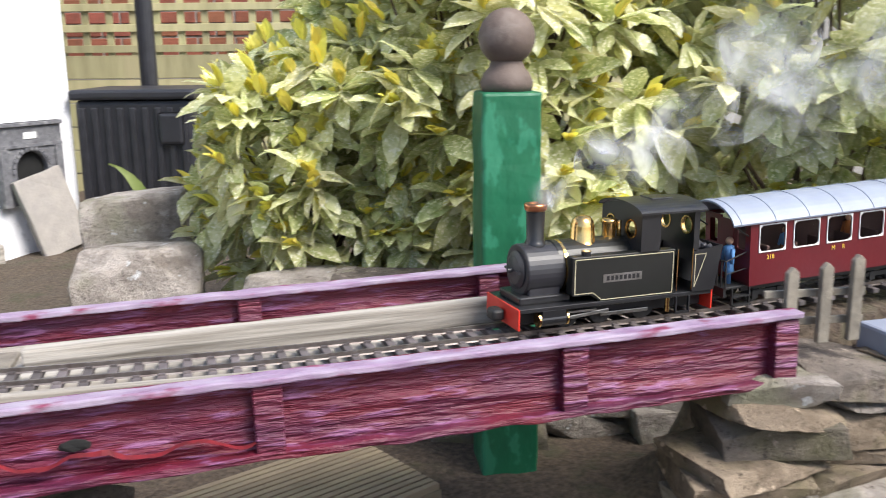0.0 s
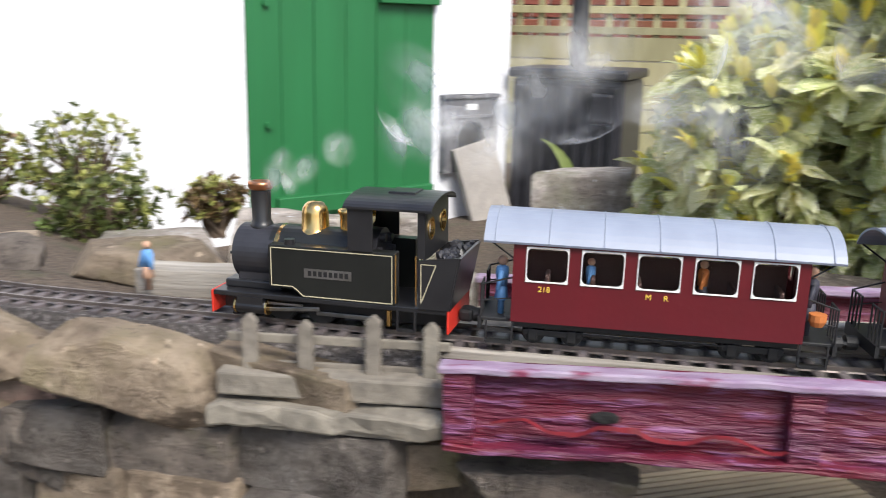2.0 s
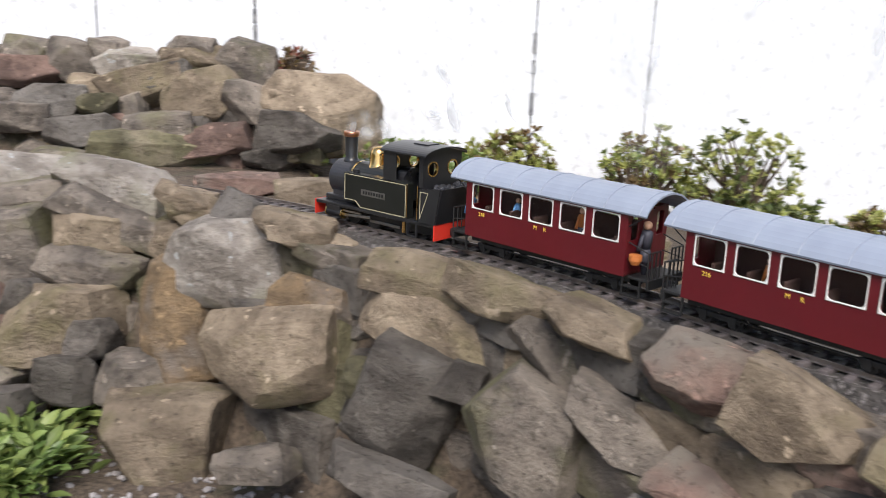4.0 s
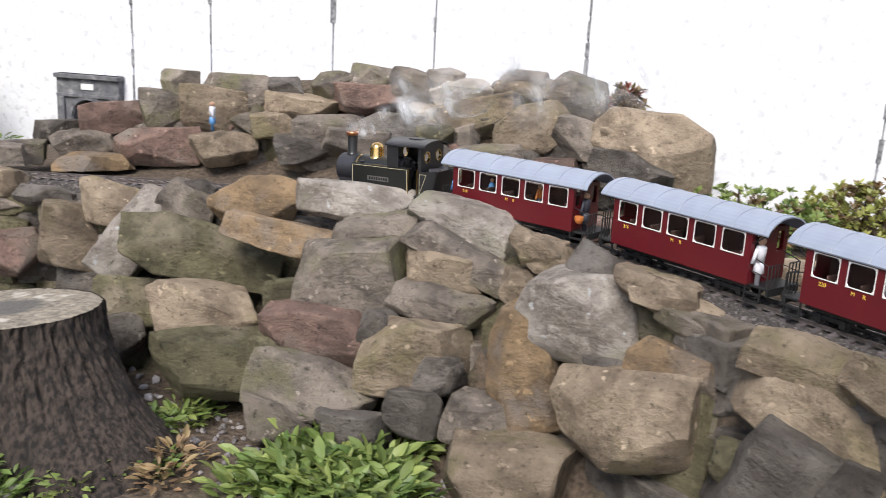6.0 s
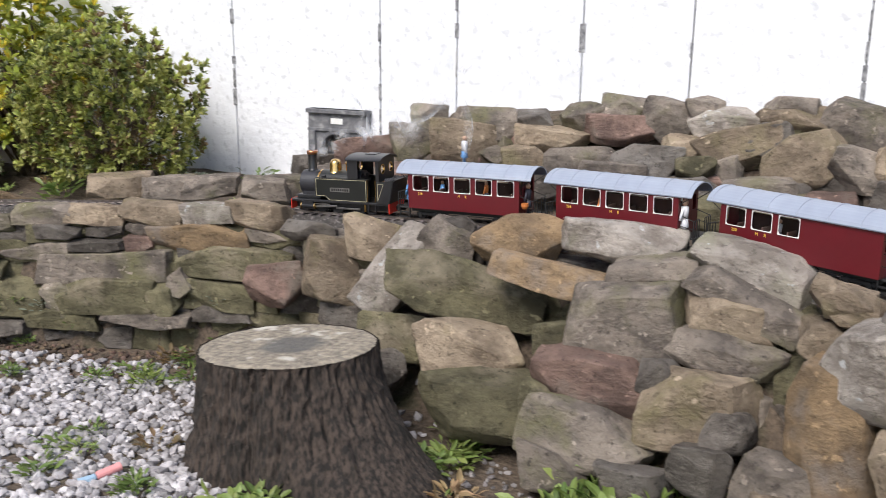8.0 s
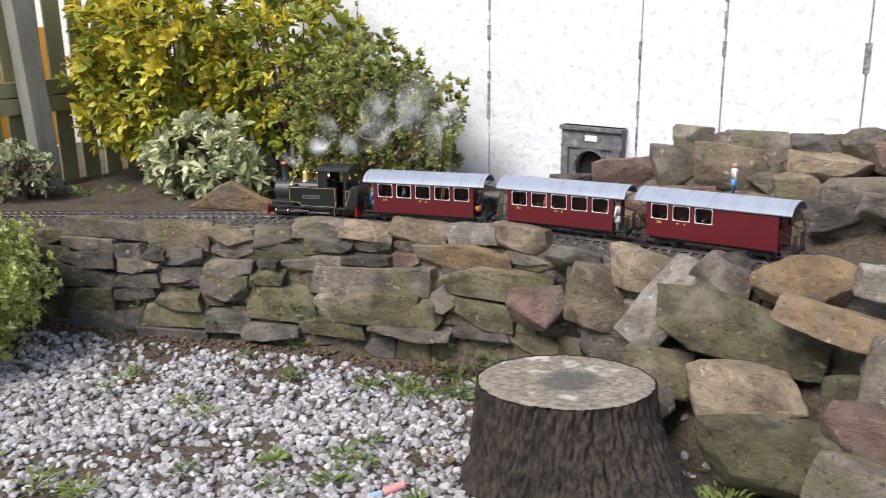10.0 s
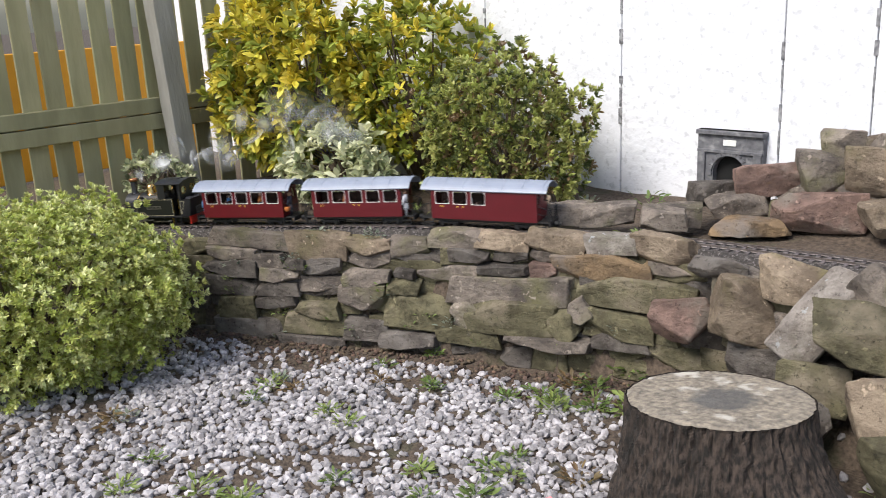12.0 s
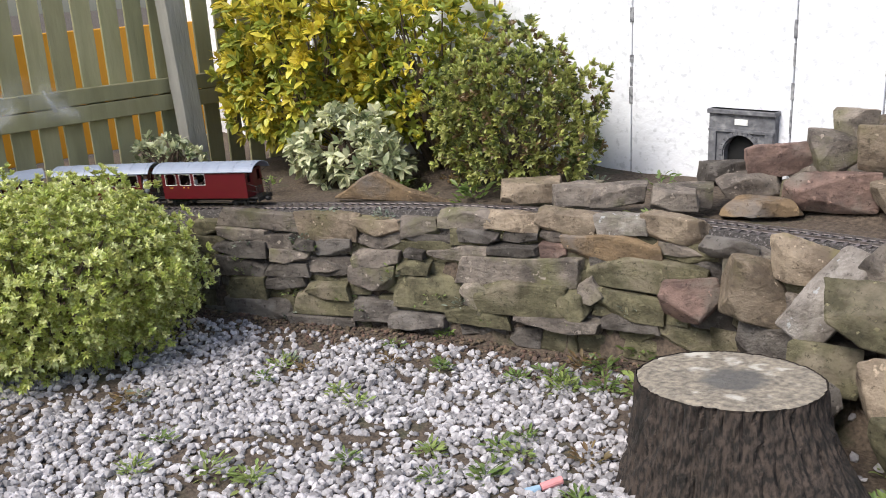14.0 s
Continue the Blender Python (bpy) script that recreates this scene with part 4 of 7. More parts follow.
LOCO = build_loco()
COACH_A = build_coach(0.300, 5, "218", "crimson model coach with white-framed windows and grey roof")
COACH_B = build_coach(0.300, 5, "216", "crimson model coach with figures on its end platform")
COACH_C = build_coach(0.33, 3, "220", "crimson brake coach with three windows and blank van end")
figure(COACH_A, 0.163, 0.022, 0.031, 0.066, M_FBLUE, M_FBLUE)
figure(COACH_A, 0.068, 0.02, 0.05, 0.05, M_FBLUE, M_FORANGE)
figure(COACH_A, -0.05, 0.015, 0.05, 0.055, M_FORANGE, M_FDARK)
figure(COACH_A, -0.16, 0.015, 0.031, 0.075, M_FDARK, M_FDARK)
figure(COACH_B, 0.05, 0.02, 0.05, 0.05, M_FORANGE, M_FDARK)
figure(COACH_B, -0.158, 0.032, 0.031, 0.08, M_FWHITE, M_FWHITE)
figure(COACH_C, 0.05, 0.02, 0.05, 0.05, M_FWHITE, M_FDARK)
tagged(COACH_A.children[-1], "small figure holding a basket")
bm = bmesh.new()
turned(bm, [(0.006, 0), (0.009, 0.006), (0.009, 0.013)], 12, (-0.163, 0.043, 0.05))
part("basket", bm, M_FORANGE, COACH_A, "tan wicker basket on the end platform")
# distance from the coach front (of the first body) back to each vehicle's middle
BACK = ((LOCO, -0.21, 0.07), (COACH_A, 0.150, 0.10), (COACH_B, 0.564, 0.10), (COACH_C, 0.987, 0.115))
LOCO.scale = (1.07, 1.03, 1.02)
for coach in (COACH_A, COACH_B, COACH_C):
    coach.scale = (1.0166, 1.0166, 1.0166)


def train_s(t):
    """Where the front of the first coach's body is along the line."""
    return float(np.interp(t, [a for a, _ in TRAIN_S], [b for _, b in TRAIN_S]))


def ride(s, half):
    a, b = on_line(s - half)[0], on_line(s + half)[0]
    return Matrix.Translation((a + b) / 2) @ (b - a).to_track_quat("X", "Z").to_matrix().to_4x4()


# ---- stones ----
def rock_mesh(w, d, h, seed, mat, worn=0):
    """An angular, split block of sandstone about the origin: a box cut by skew planes, its edges chipped, its faces uneven."""
    rnd = random.Random(seed)
    bm = bmesh.new()
    bmesh.ops.create_cube(bm, size=1.06)
    cuts = []
    for k in range(3):
        for sg in (-1, 1):
            n = [rnd.uniform(-0.28, 0.28) * (0.4 if worn < 0 else 1) for _ in range(3)]
            n[k] = sg
            cuts.append((Vector(n).normalized(), rnd.uniform(0.42, 0.5)))
    for k in range(4 if worn < 0 else 8):
        n = [rnd.choice((-1, 1)) * rnd.uniform(0.6, 1.2) for _ in range(3)]
        if k > 3:
            n[rnd.randrange(3)] *= 0.2
        n = Vector(n).normalized()
        cuts.append((n, rnd.uniform(0.48, 0.62) if worn < 0 else rnd.uniform(0.4, 0.58)))
    for k in range(worn):
        n = Vector((rnd.gauss(0, 1), rnd.gauss(0, 1), rnd.gauss(0, 1))).normalized()
        cuts.append((n, rnd.uniform(0.44, 0.5)))
    for n, dist in cuts:
        r = bmesh.ops.bisect_plane(bm, geom=bm.verts[:] + bm.edges[:] + bm.faces[:], plane_co=n * dist, plane_no=n, clear_outer=True)
        rim = [g for g in r["geom_cut"] if isinstance(g, bmesh.types.BMEdge)]
        if len(rim) > 2:
            bmesh.ops.contextual_create(bm, geom=rim)
    size = Vector((w, d, h))
    small = min(size)
    for k in range(3):
        lo, hi = min(v.co[k] for v in bm.verts), max(v.co[k] for v in bm.verts)
        for v in bm.verts:
            v.co[k] = ((v.co[k] - lo) / (hi - lo) - 0.5) * size[k] * 1.04
    bmesh.ops.remove_doubles(bm, verts=bm.verts, dist=0.06 * small)
    bmesh.ops.bevel(bm, geom=bm.edges[:], offset=0.03 * small, segments=1, affect="EDGES", clamp_overlap=True)
    bmesh.ops.triangulate(bm, faces=bm.faces)
    for k in range(3):
        bmesh.ops.subdivide_edges(bm, edges=[e for e in bm.edges if e.calc_length() > max(0.014, 0.16 * small)], cuts=1)
        bmesh.ops.triangulate(bm, faces=[f for f in bm.faces if len(f.verts) > 3])
    off = Vector((seed * 1.37 % 50, seed * 2.11 % 50, 0))
    tilt = Vector((rnd.uniform(-0.5, 0.5), rnd.uniform(-0.5, 0.5), 1))
    bm.normal_update()
    for v in bm.verts:
        bed = noise.noise(Vector((v.co.x * 5, v.co.y * 5, v.co.dot(tilt) * 55)) + off)
        v.co += v.normal * bed * 0.016 * small + noise.noise_vector(v.co * (1.6 / small) + off) * 0.034 * small + noise.noise_vector(v.co * 70 + off) * 0.0018
    me = bpy.data.meshes.new("stone")
    bm.to_mesh(me)
    bm.free()
    me.materials.append(mat)
    me.set_sharp_from_angle(angle=radians(24))
    me.polygons.foreach_set("use_smooth", [True] * len(me.polygons))
    return me


ROCK_WALL = thing("rockery_wall", "dry-stacked rockery bank of angular sandstone under the track", "rockery", kind="structure")
HEAP = thing("rock_heap", "heap of brown and grey boulders against the white wall", "rock heap")
EDGE = thing("stone_edging", "row of flat sandstone blocks beside the track", "edging", kind="structure")
DRY_WALL = thing("garden_wall", "low mossy dry-stone retaining wall with flat capping stones", "wall", kind="structure")
STONES = [0]


def stone(parent, x, y, z, w, d, h, yaw, tilt, c, lean=0, worn=0):
    STONES[0] += 1
    ob = new("stone", rock_mesh(w, d, h, STONES[0] * 7 + 3, ROCKS[c], worn))
    ob.parent = parent
    ob.matrix_basis = pose(x, y, z, lean, 0, yaw) @ pose(0, 0, 0, 0, -tilt, 0)
    return ob


def wall_stone(x, y, z, w, d, h, yaw, tilt, c):
    stone(ROCK_WALL, x, y, z, w, d, h, yaw, tilt, c, -6)


def heap_stone(x, y, z, w, d, h, yaw, tilt, c):
    stone(HEAP, x, y, z, w, max(d, 0.12), h, yaw, tilt, c)


def edge_stone(x, y, z, w, d, h, yaw, tilt, c):
    stone(EDGE, x, y, z, w, max(d, 0.09), h, yaw, tilt, c, 0, -1)


def cap_stone(x, y, z, w, d, h, yaw, tilt, c):
    stone(DRY_WALL, x + 0.006, y - 0.016, z - 0.004, w, 0.07, h, yaw, tilt, c, 0, -1)


def low_stone(x, y, z, w, d, h, yaw, tilt, c):
    out = 0.013 * math.sin(37 * x + 91 * z)
    stone(DRY_WALL, x + 0.4 * out, y - out, z, 0.97 * w, max(d, 0.09), 0.92 * h, yaw, tilt, {1: 0}.get(c, c), 0, -1)


wall_stone(-1.708, 2.267, 0.347, 0.270, 0.117, 0.127, 16, 58, 5)
wall_stone(-1.585, 2.283, 0.422, 0.147, 0.098, 0.107, 14, -20, 0)
wall_stone(-1.399, 2.274, 0.454, 0.210, 0.107, 0.116, 8, 5, 3)
wall_stone(-1.158, 2.233, 0.479, 0.264, 0.090, 0.095, 2, -4, 5)
wall_stone(-0.879, 2.143, 0.481, 0.254, 0.090, 0.094, -6, -12, 5)
wall_stone(-1.808, 2.313, 0.402, 0.168, 0.103, 0.112, 18, -10, 1)
wall_stone(-1.910, 2.292, 0.304, 0.184, 0.133, 0.188, 20, 0, 1)
wall_stone(-2.084, 2.283, 0.254, 0.159, 0.113, 0.123, 24, 10, 2)
wall_stone(-1.516, 2.207, 0.334, 0.392, 0.127, 0.138, 12, -12, 6)
wall_stone(-1.266, 2.147, 0.410, 0.298, 0.090, 0.065, 5, -6, 3)
wall_stone(-1.063, 2.154, 0.444, 0.185, 0.090, 0.075, 0, 8, 0)
wall_stone(-1.113, 2.104, 0.353, 0.248, 0.148, 0.160, 1, 8, 0)
wall_stone(-0.904, 2.085, 0.397, 0.181, 0.090, 0.095, -5, -10, 1)
wall_stone(-0.861, 2.096, 0.422, 0.256, 0.090, 0.074, -7, -22, 0)
wall_stone(-0.908, 2.046, 0.331, 0.231, 0.090, 0.080, -5, -8, 0)
wall_stone(-1.456, 2.103, 0.216, 0.265, 0.141, 0.153, 11, -3, 1)
wall_stone(-1.688, 2.177, 0.206, 0.160, 0.104, 0.113, 17, -5, 6)
wall_stone(-1.137, 2.023, 0.240, 0.255, 0.134, 0.145, 2, -12, 2)
wall_stone(-0.932, 2.002, 0.230, 0.210, 0.149, 0.162, -5, -4, 1)
wall_stone(-1.388, 2.008, 0.149, 0.253, 0.145, 0.157, 9, -5, 6)
wall_stone(-1.135, 1.957, 0.154, 0.256, 0.120, 0.131, 2, -14, 0)
wall_stone(-1.190, 1.907, 0.092, 0.151, 0.090, 0.095, 4, -10, 0)
wall_stone(-0.696, 1.943, 0.252, 0.175, 0.127, 0.282, -13, 15, 3)
wall_stone(-0.612, 1.940, 0.379, 0.255, 0.170, 0.191, -17, -8, 5)
wall_stone(-0.435, 1.815, 0.344, 0.159, 0.090, 0.088, -23, -5, 3)
wall_stone(-0.505, 1.812, 0.250, 0.264, 0.170, 0.188, -21, 5, 1)
wall_stone(-0.703, 2.048, 0.462, 0.135, 0.090, 0.069, -13, -20, 1)
wall_stone(-0.588, 1.971, 0.453, 0.119, 0.090, 0.095, -17, -25, 4)
wall_stone(-0.729, 2.040, 0.386, 0.091, 0.090, 0.100, -11, 20, 1)
wall_stone(-0.486, 1.888, 0.462, 0.145, 0.090, 0.059, -22, -8, 1)
wall_stone(-0.437, 1.902, 0.434, 0.117, 0.090, 0.045, -22, -15, 0)
wall_stone(-0.392, 1.842, 0.406, 0.168, 0.090, 0.057, -23, -12, 0)
wall_stone(-0.783, 1.903, 0.150, 0.140, 0.101, 0.115, -10, 0, 0)
wall_stone(-0.542, 1.865, 0.304, 0.099, 0.090, 0.061, -19, 0, 4)
wall_stone(-1.999, 2.308, 0.400, 0.151, 0.090, 0.058, 21, -3, 4)
wall_stone(-1.573, 2.313, 0.458, 0.086, 0.090, 0.047, 13, 0, 4)
wall_stone(-1.243, 2.062, 0.298, 0.086, 0.090, 0.088, 5, 0, 6)
wall_stone(-1.244, 1.978, 0.184, 0.072, 0.090, 0.116, 5, 0, 6)
wall_stone(-1.015, 2.016, 0.272, 0.082, 0.090, 0.083, -2, 0, 4)
wall_stone(-1.706, 2.140, 0.129, 0.152, 0.109, 0.127, 17, 0, 4)
wall_stone(-1.615, 2.254, 0.372, 0.084, 0.090, 0.071, 15, 0, 0)
wall_stone(-0.870, 1.958, 0.211, 0.089, 0.090, 0.091, -7, 0, 4)
wall_stone(-0.915, 1.928, 0.147, 0.123, 0.090, 0.102, -6, 0, 4)
wall_stone(-1.029, 1.898, 0.093, 0.135, 0.090, 0.092, -1, 0, 4)
wall_stone(-0.234, 1.665, 0.347, 0.275, 0.116, 0.126, -21, -32, 1)
wall_stone(-0.280, 1.607, 0.250, 0.170, 0.122, 0.214, -20, -30, 4)
wall_stone(-0.254, 1.675, 0.439, 0.185, 0.090, 0.073, -21, -6, 1)
wall_stone(-0.145, 1.571, 0.443, 0.173, 0.090, 0.070, -27, -10, 1)
wall_stone(-0.036, 1.432, 0.445, 0.152, 0.090, 0.057, -34, -14, 1)
wall_stone(-0.047, 1.487, 0.367, 0.216, 0.090, 0.081, -31, -24, 0)
wall_stone(-0.091, 1.469, 0.275, 0.201, 0.143, 0.156, -30, -28, 0)
wall_stone(0.057, 1.292, 0.439, 0.127, 0.090, 0.081, -37, -12, 2)
wall_stone(0.070, 1.356, 0.390, 0.125, 0.090, 0.060, -36, -32, 4)
wall_stone(0.142, 1.175, 0.433, 0.136, 0.090, 0.094, -39, -15, 1)
wall_stone(0.021, 1.355, 0.324, 0.215, 0.090, 0.076, -35, -20, 0)
wall_stone(0.181, 1.213, 0.382, 0.188, 0.090, 0.063, -39, -22, 2)
wall_stone(-0.720, 1.818, 0.079, 0.231, 0.167, 0.183, -8, -5, 1)
wall_stone(-0.521, 1.654, 0.117, 0.123, 0.090, 0.058, -15, 10, 0)
wall_stone(-0.299, 1.526, 0.159, 0.207, 0.090, 0.062, -20, -5, 4)
wall_stone(-0.416, 1.886, 0.433, 0.114, 0.090, 0.047, -17, -5, 1)
wall_stone(-0.470, 1.872, 0.460, 0.144, 0.090, 0.054, -17, -4, 1)
wall_stone(-0.702, 2.047, 0.461, 0.104, 0.090, 0.064, -8, -5, 1)
wall_stone(-0.139, 1.621, 0.394, 0.080, 0.090, 0.045, -25, -20, 4)
wall_stone(-0.348, 1.657, 0.264, 0.065, 0.090, 0.076, -18, 0, 6)
wall_stone(-0.432, 1.780, 0.312, 0.070, 0.090, 0.061, -17, 0, 4)
wall_stone(-0.191, 1.578, 0.301, 0.070, 0.090, 0.063, -23, -20, 4)
wall_stone(0.268, 1.021, 0.431, 0.225, 0.096, 0.104, -38, -14, 1)
wall_stone(0.097, 1.243, 0.297, 0.180, 0.090, 0.058, -32, -15, 2)
wall_stone(0.070, 1.245, 0.255, 0.169, 0.090, 0.055, -31, 0, 5)
wall_stone(0.214, 1.148, 0.318, 0.163, 0.095, 0.103, -34, -25, 4)
wall_stone(0.366, 1.019, 0.353, 0.194, 0.090, 0.068, -40, -15, 0)
wall_stone(0.406, 0.986, 0.407, 0.078, 0.090, 0.046, -42, 0, 4)
wall_stone(0.357, 1.025, 0.357, 0.180, 0.090, 0.066, -34, 10, 2)
wall_stone(0.490, 0.874, 0.378, 0.192, 0.090, 0.052, -40, 0, 1)
wall_stone(0.493, 0.865, 0.319, 0.211, 0.090, 0.066, -40, 3, 1)
wall_stone(0.349, 1.020, 0.304, 0.191, 0.090, 0.079, -33, -8, 4)
wall_stone(0.211, 1.140, 0.308, 0.173, 0.090, 0.095, -29, -8, 0)
wall_stone(0.217, 1.161, 0.371, 0.181, 0.090, 0.074, -29, -12, 2)
wall_stone(0.401, 0.987, 0.416, 0.076, 0.090, 0.030, -36, 0, 4)
wall_stone(0.490, 0.881, 0.411, 0.175, 0.090, 0.027, -40, 0, 0)
wall_stone(0.637, 0.710, 0.320, 0.199, 0.090, 0.061, -42, 2, 0)
heap_stone(-1.910, 2.850, 0.651, 0.112, 0.066, 0.092, 28, 0, 0)
heap_stone(-1.929, 2.779, 0.572, 0.133, 0.078, 0.126, 29, 0, 0)
heap_stone(-2.069, 2.756, 0.552, 0.207, 0.088, 0.095, 32, 0, 2)
heap_stone(-2.217, 2.699, 0.503, 0.156, 0.065, 0.071, 35, 0, 4)
heap_stone(-1.768, 2.809, 0.589, 0.215, 0.127, 0.141, 26, 0, 1)
heap_stone(-1.707, 2.856, 0.638, 0.252, 0.106, 0.115, 25, 0, 0)
heap_stone(-1.905, 2.702, 0.484, 0.232, 0.113, 0.123, 30, 0, 2)
heap_stone(-1.697, 2.701, 0.491, 0.191, 0.094, 0.101, 26, 0, 1)
heap_stone(-2.064, 2.623, 0.434, 0.219, 0.050, 0.053, 33, 0, 3)
heap_stone(-2.133, 2.687, 0.481, 0.188, 0.081, 0.088, 34, 0, 0)
heap_stone(-1.502, 2.816, 0.614, 0.217, 0.076, 0.082, 21, 0, 1)
heap_stone(-1.439, 2.876, 0.678, 0.118, 0.070, 0.083, 19, 0, 0)
heap_stone(-1.320, 2.909, 0.700, 0.143, 0.079, 0.086, 16, 0, 0)
heap_stone(-1.319, 2.855, 0.648, 0.190, 0.086, 0.093, 17, 0, 2)
heap_stone(-1.203, 2.888, 0.679, 0.136, 0.080, 0.126, 14, 0, 0)
heap_stone(-1.102, 2.907, 0.709, 0.109, 0.064, 0.076, 12, 0, 0)
heap_stone(-1.045, 2.883, 0.673, 0.187, 0.084, 0.091, 11, 0, 5)
heap_stone(-0.882, 2.897, 0.691, 0.186, 0.076, 0.083, 7, 0, 1)
heap_stone(-0.880, 2.921, 0.727, 0.148, 0.056, 0.060, 7, 0, 0)
heap_stone(-0.721, 2.913, 0.690, 0.178, 0.104, 0.140, 3, 0, 0)
heap_stone(-1.236, 2.784, 0.582, 0.200, 0.078, 0.085, 15, 0, 4)
heap_stone(-0.993, 2.839, 0.620, 0.230, 0.117, 0.126, 10, 20, 1)
heap_stone(-0.835, 2.830, 0.604, 0.204, 0.120, 0.144, 6, 38, 1)
heap_stone(-1.135, 2.825, 0.623, 0.121, 0.052, 0.056, 13, 0, 1)
heap_stone(-1.094, 2.768, 0.570, 0.102, 0.060, 0.072, 12, 0, 6)
heap_stone(-0.718, 2.800, 0.595, 0.125, 0.073, 0.111, 4, 0, 0)
heap_stone(-0.618, 2.815, 0.604, 0.125, 0.074, 0.088, 1, 0, 1)
stone(HEAP, -0.505, 2.82, 0.555, 0.33, 0.2, 0.25, -2, -8, 1, 0, 14)
heap_stone(-0.563, 2.739, 0.517, 0.227, 0.114, 0.123, -0, 0, 4)
heap_stone(-1.398, 2.771, 0.570, 0.212, 0.069, 0.075, 19, 0, 0)
heap_stone(-1.570, 2.852, 0.649, 0.103, 0.060, 0.087, 22, 0, 4)
heap_stone(-1.567, 2.763, 0.561, 0.133, 0.078, 0.085, 23, 0, 1)
heap_stone(-1.320, 2.741, 0.536, 0.191, 0.075, 0.081, 18, 0, 0)
heap_stone(-1.120, 2.724, 0.511, 0.202, 0.088, 0.095, 13, 0, 4)
heap_stone(-0.934, 2.724, 0.513, 0.198, 0.100, 0.109, 9, 0, 0)
heap_stone(-0.768, 2.715, 0.499, 0.181, 0.085, 0.093, 5, 0, 2)
heap_stone(-1.462, 2.720, 0.511, 0.161, 0.076, 0.082, 21, 0, 4)
heap_stone(-0.920, 2.858, 0.656, 0.128, 0.075, 0.098, 8, 0, 4)
heap_stone(-0.919, 2.698, 0.472, 0.375, 0.110, 0.120, 14, 0, 6)
heap_stone(-1.155, 2.637, 0.434, 0.190, 0.074, 0.081, 20, 0, 0)
edge_stone(-0.651, 2.341, 0.451, 0.200, 0.090, 0.048, 11, 0, 2)
edge_stone(-0.454, 2.240, 0.457, 0.214, 0.090, 0.063, 6, 0, 1)
edge_stone(-0.286, 2.085, 0.455, 0.233, 0.090, 0.058, 1, 0, 1)
edge_stone(0.021, 1.864, 0.448, 0.334, 0.090, 0.042, -3, 0, 1)
edge_stone(0.168, 1.641, 0.451, 0.256, 0.090, 0.048, -9, 0, 1)
edge_stone(-2.678, 2.355, 0.458, 0.198, 0.090, 0.065, 40, 0, 1)
edge_stone(-2.543, 2.401, 0.456, 0.158, 0.090, 0.061, 37, 0, 0)
edge_stone(-2.426, 2.447, 0.459, 0.165, 0.090, 0.067, 34, 0, 0)
edge_stone(-2.260, 2.486, 0.460, 0.135, 0.090, 0.069, 31, 0, 0)
edge_stone(-2.261, 2.569, 0.456, 0.131, 0.090, 0.061, 29, 0, 0)
cap_stone(-3.426, 1.870, 0.373, 0.369, 0.100, 0.057, 23, -2, 0)
cap_stone(-3.200, 1.965, 0.364, 0.229, 0.100, 0.087, 25, 0, 1)
cap_stone(-3.040, 2.039, 0.368, 0.175, 0.100, 0.055, 25, -1, 1)
cap_stone(-2.907, 2.103, 0.376, 0.132, 0.100, 0.058, 23, 1, 0)
cap_stone(-2.768, 2.159, 0.407, 0.173, 0.100, 0.059, 20, 1, 0)
cap_stone(-2.627, 2.210, 0.411, 0.165, 0.100, 0.052, 19, -3, 1)
cap_stone(-2.469, 2.265, 0.418, 0.186, 0.100, 0.060, 18, -3, 1)
cap_stone(-2.314, 2.310, 0.425, 0.151, 0.100, 0.055, 16, 2, 5)
cap_stone(-2.171, 2.348, 0.423, 0.175, 0.100, 0.079, 12, -1, 1)
low_stone(-3.486, 1.834, 0.319, 0.217, 0.100, 0.047, 23, -2, 0)
low_stone(-3.373, 1.878, 0.301, 0.190, 0.100, 0.053, 23, 3, 0)
low_stone(-3.261, 1.929, 0.299, 0.088, 0.100, 0.045, 24, 0, 4)
low_stone(-3.040, 2.031, 0.318, 0.171, 0.100, 0.056, 25, 2, 0)
low_stone(-2.871, 2.110, 0.330, 0.175, 0.100, 0.048, 22, 0, 4)
low_stone(-2.727, 2.168, 0.360, 0.142, 0.100, 0.051, 20, 1, 4)
low_stone(-2.599, 2.216, 0.362, 0.114, 0.100, 0.041, 19, -2, 4)
low_stone(-2.511, 2.247, 0.371, 0.081, 0.100, 0.037, 18, 1, 0)
low_stone(-2.339, 2.299, 0.356, 0.290, 0.100, 0.104, 17, 2, 3)
low_stone(-3.313, 1.901, 0.260, 0.147, 0.100, 0.048, 23, 0, 0)
low_stone(-3.183, 1.963, 0.294, 0.159, 0.100, 0.071, 25, 1, 4)
low_stone(-3.035, 2.025, 0.267, 0.168, 0.100, 0.060, 25, 1, 0)
low_stone(-2.916, 2.082, 0.291, 0.079, 0.100, 0.033, 23, -3, 4)
low_stone(-2.790, 2.135, 0.300, 0.208, 0.100, 0.054, 21, 2, 0)
low_stone(-2.615, 2.203, 0.323, 0.166, 0.100, 0.034, 19, 1, 4)
low_stone(-2.502, 2.243, 0.329, 0.086, 0.100, 0.051, 18, -1, 2)
low_stone(-2.148, 2.346, 0.366, 0.136, 0.100, 0.039, 12, -3, 0)
low_stone(-3.485, 1.827, 0.270, 0.218, 0.100, 0.065, 23, 2, 4)
low_stone(-3.484, 1.819, 0.212, 0.219, 0.100, 0.076, 23, 0, 4)
low_stone(-3.319, 1.889, 0.213, 0.171, 0.100, 0.057, 23, 1, 4)
low_stone(-3.181, 1.956, 0.235, 0.159, 0.100, 0.061, 25, 2, 0)
low_stone(-2.919, 2.077, 0.248, 0.118, 0.100, 0.049, 23, 1, 6)
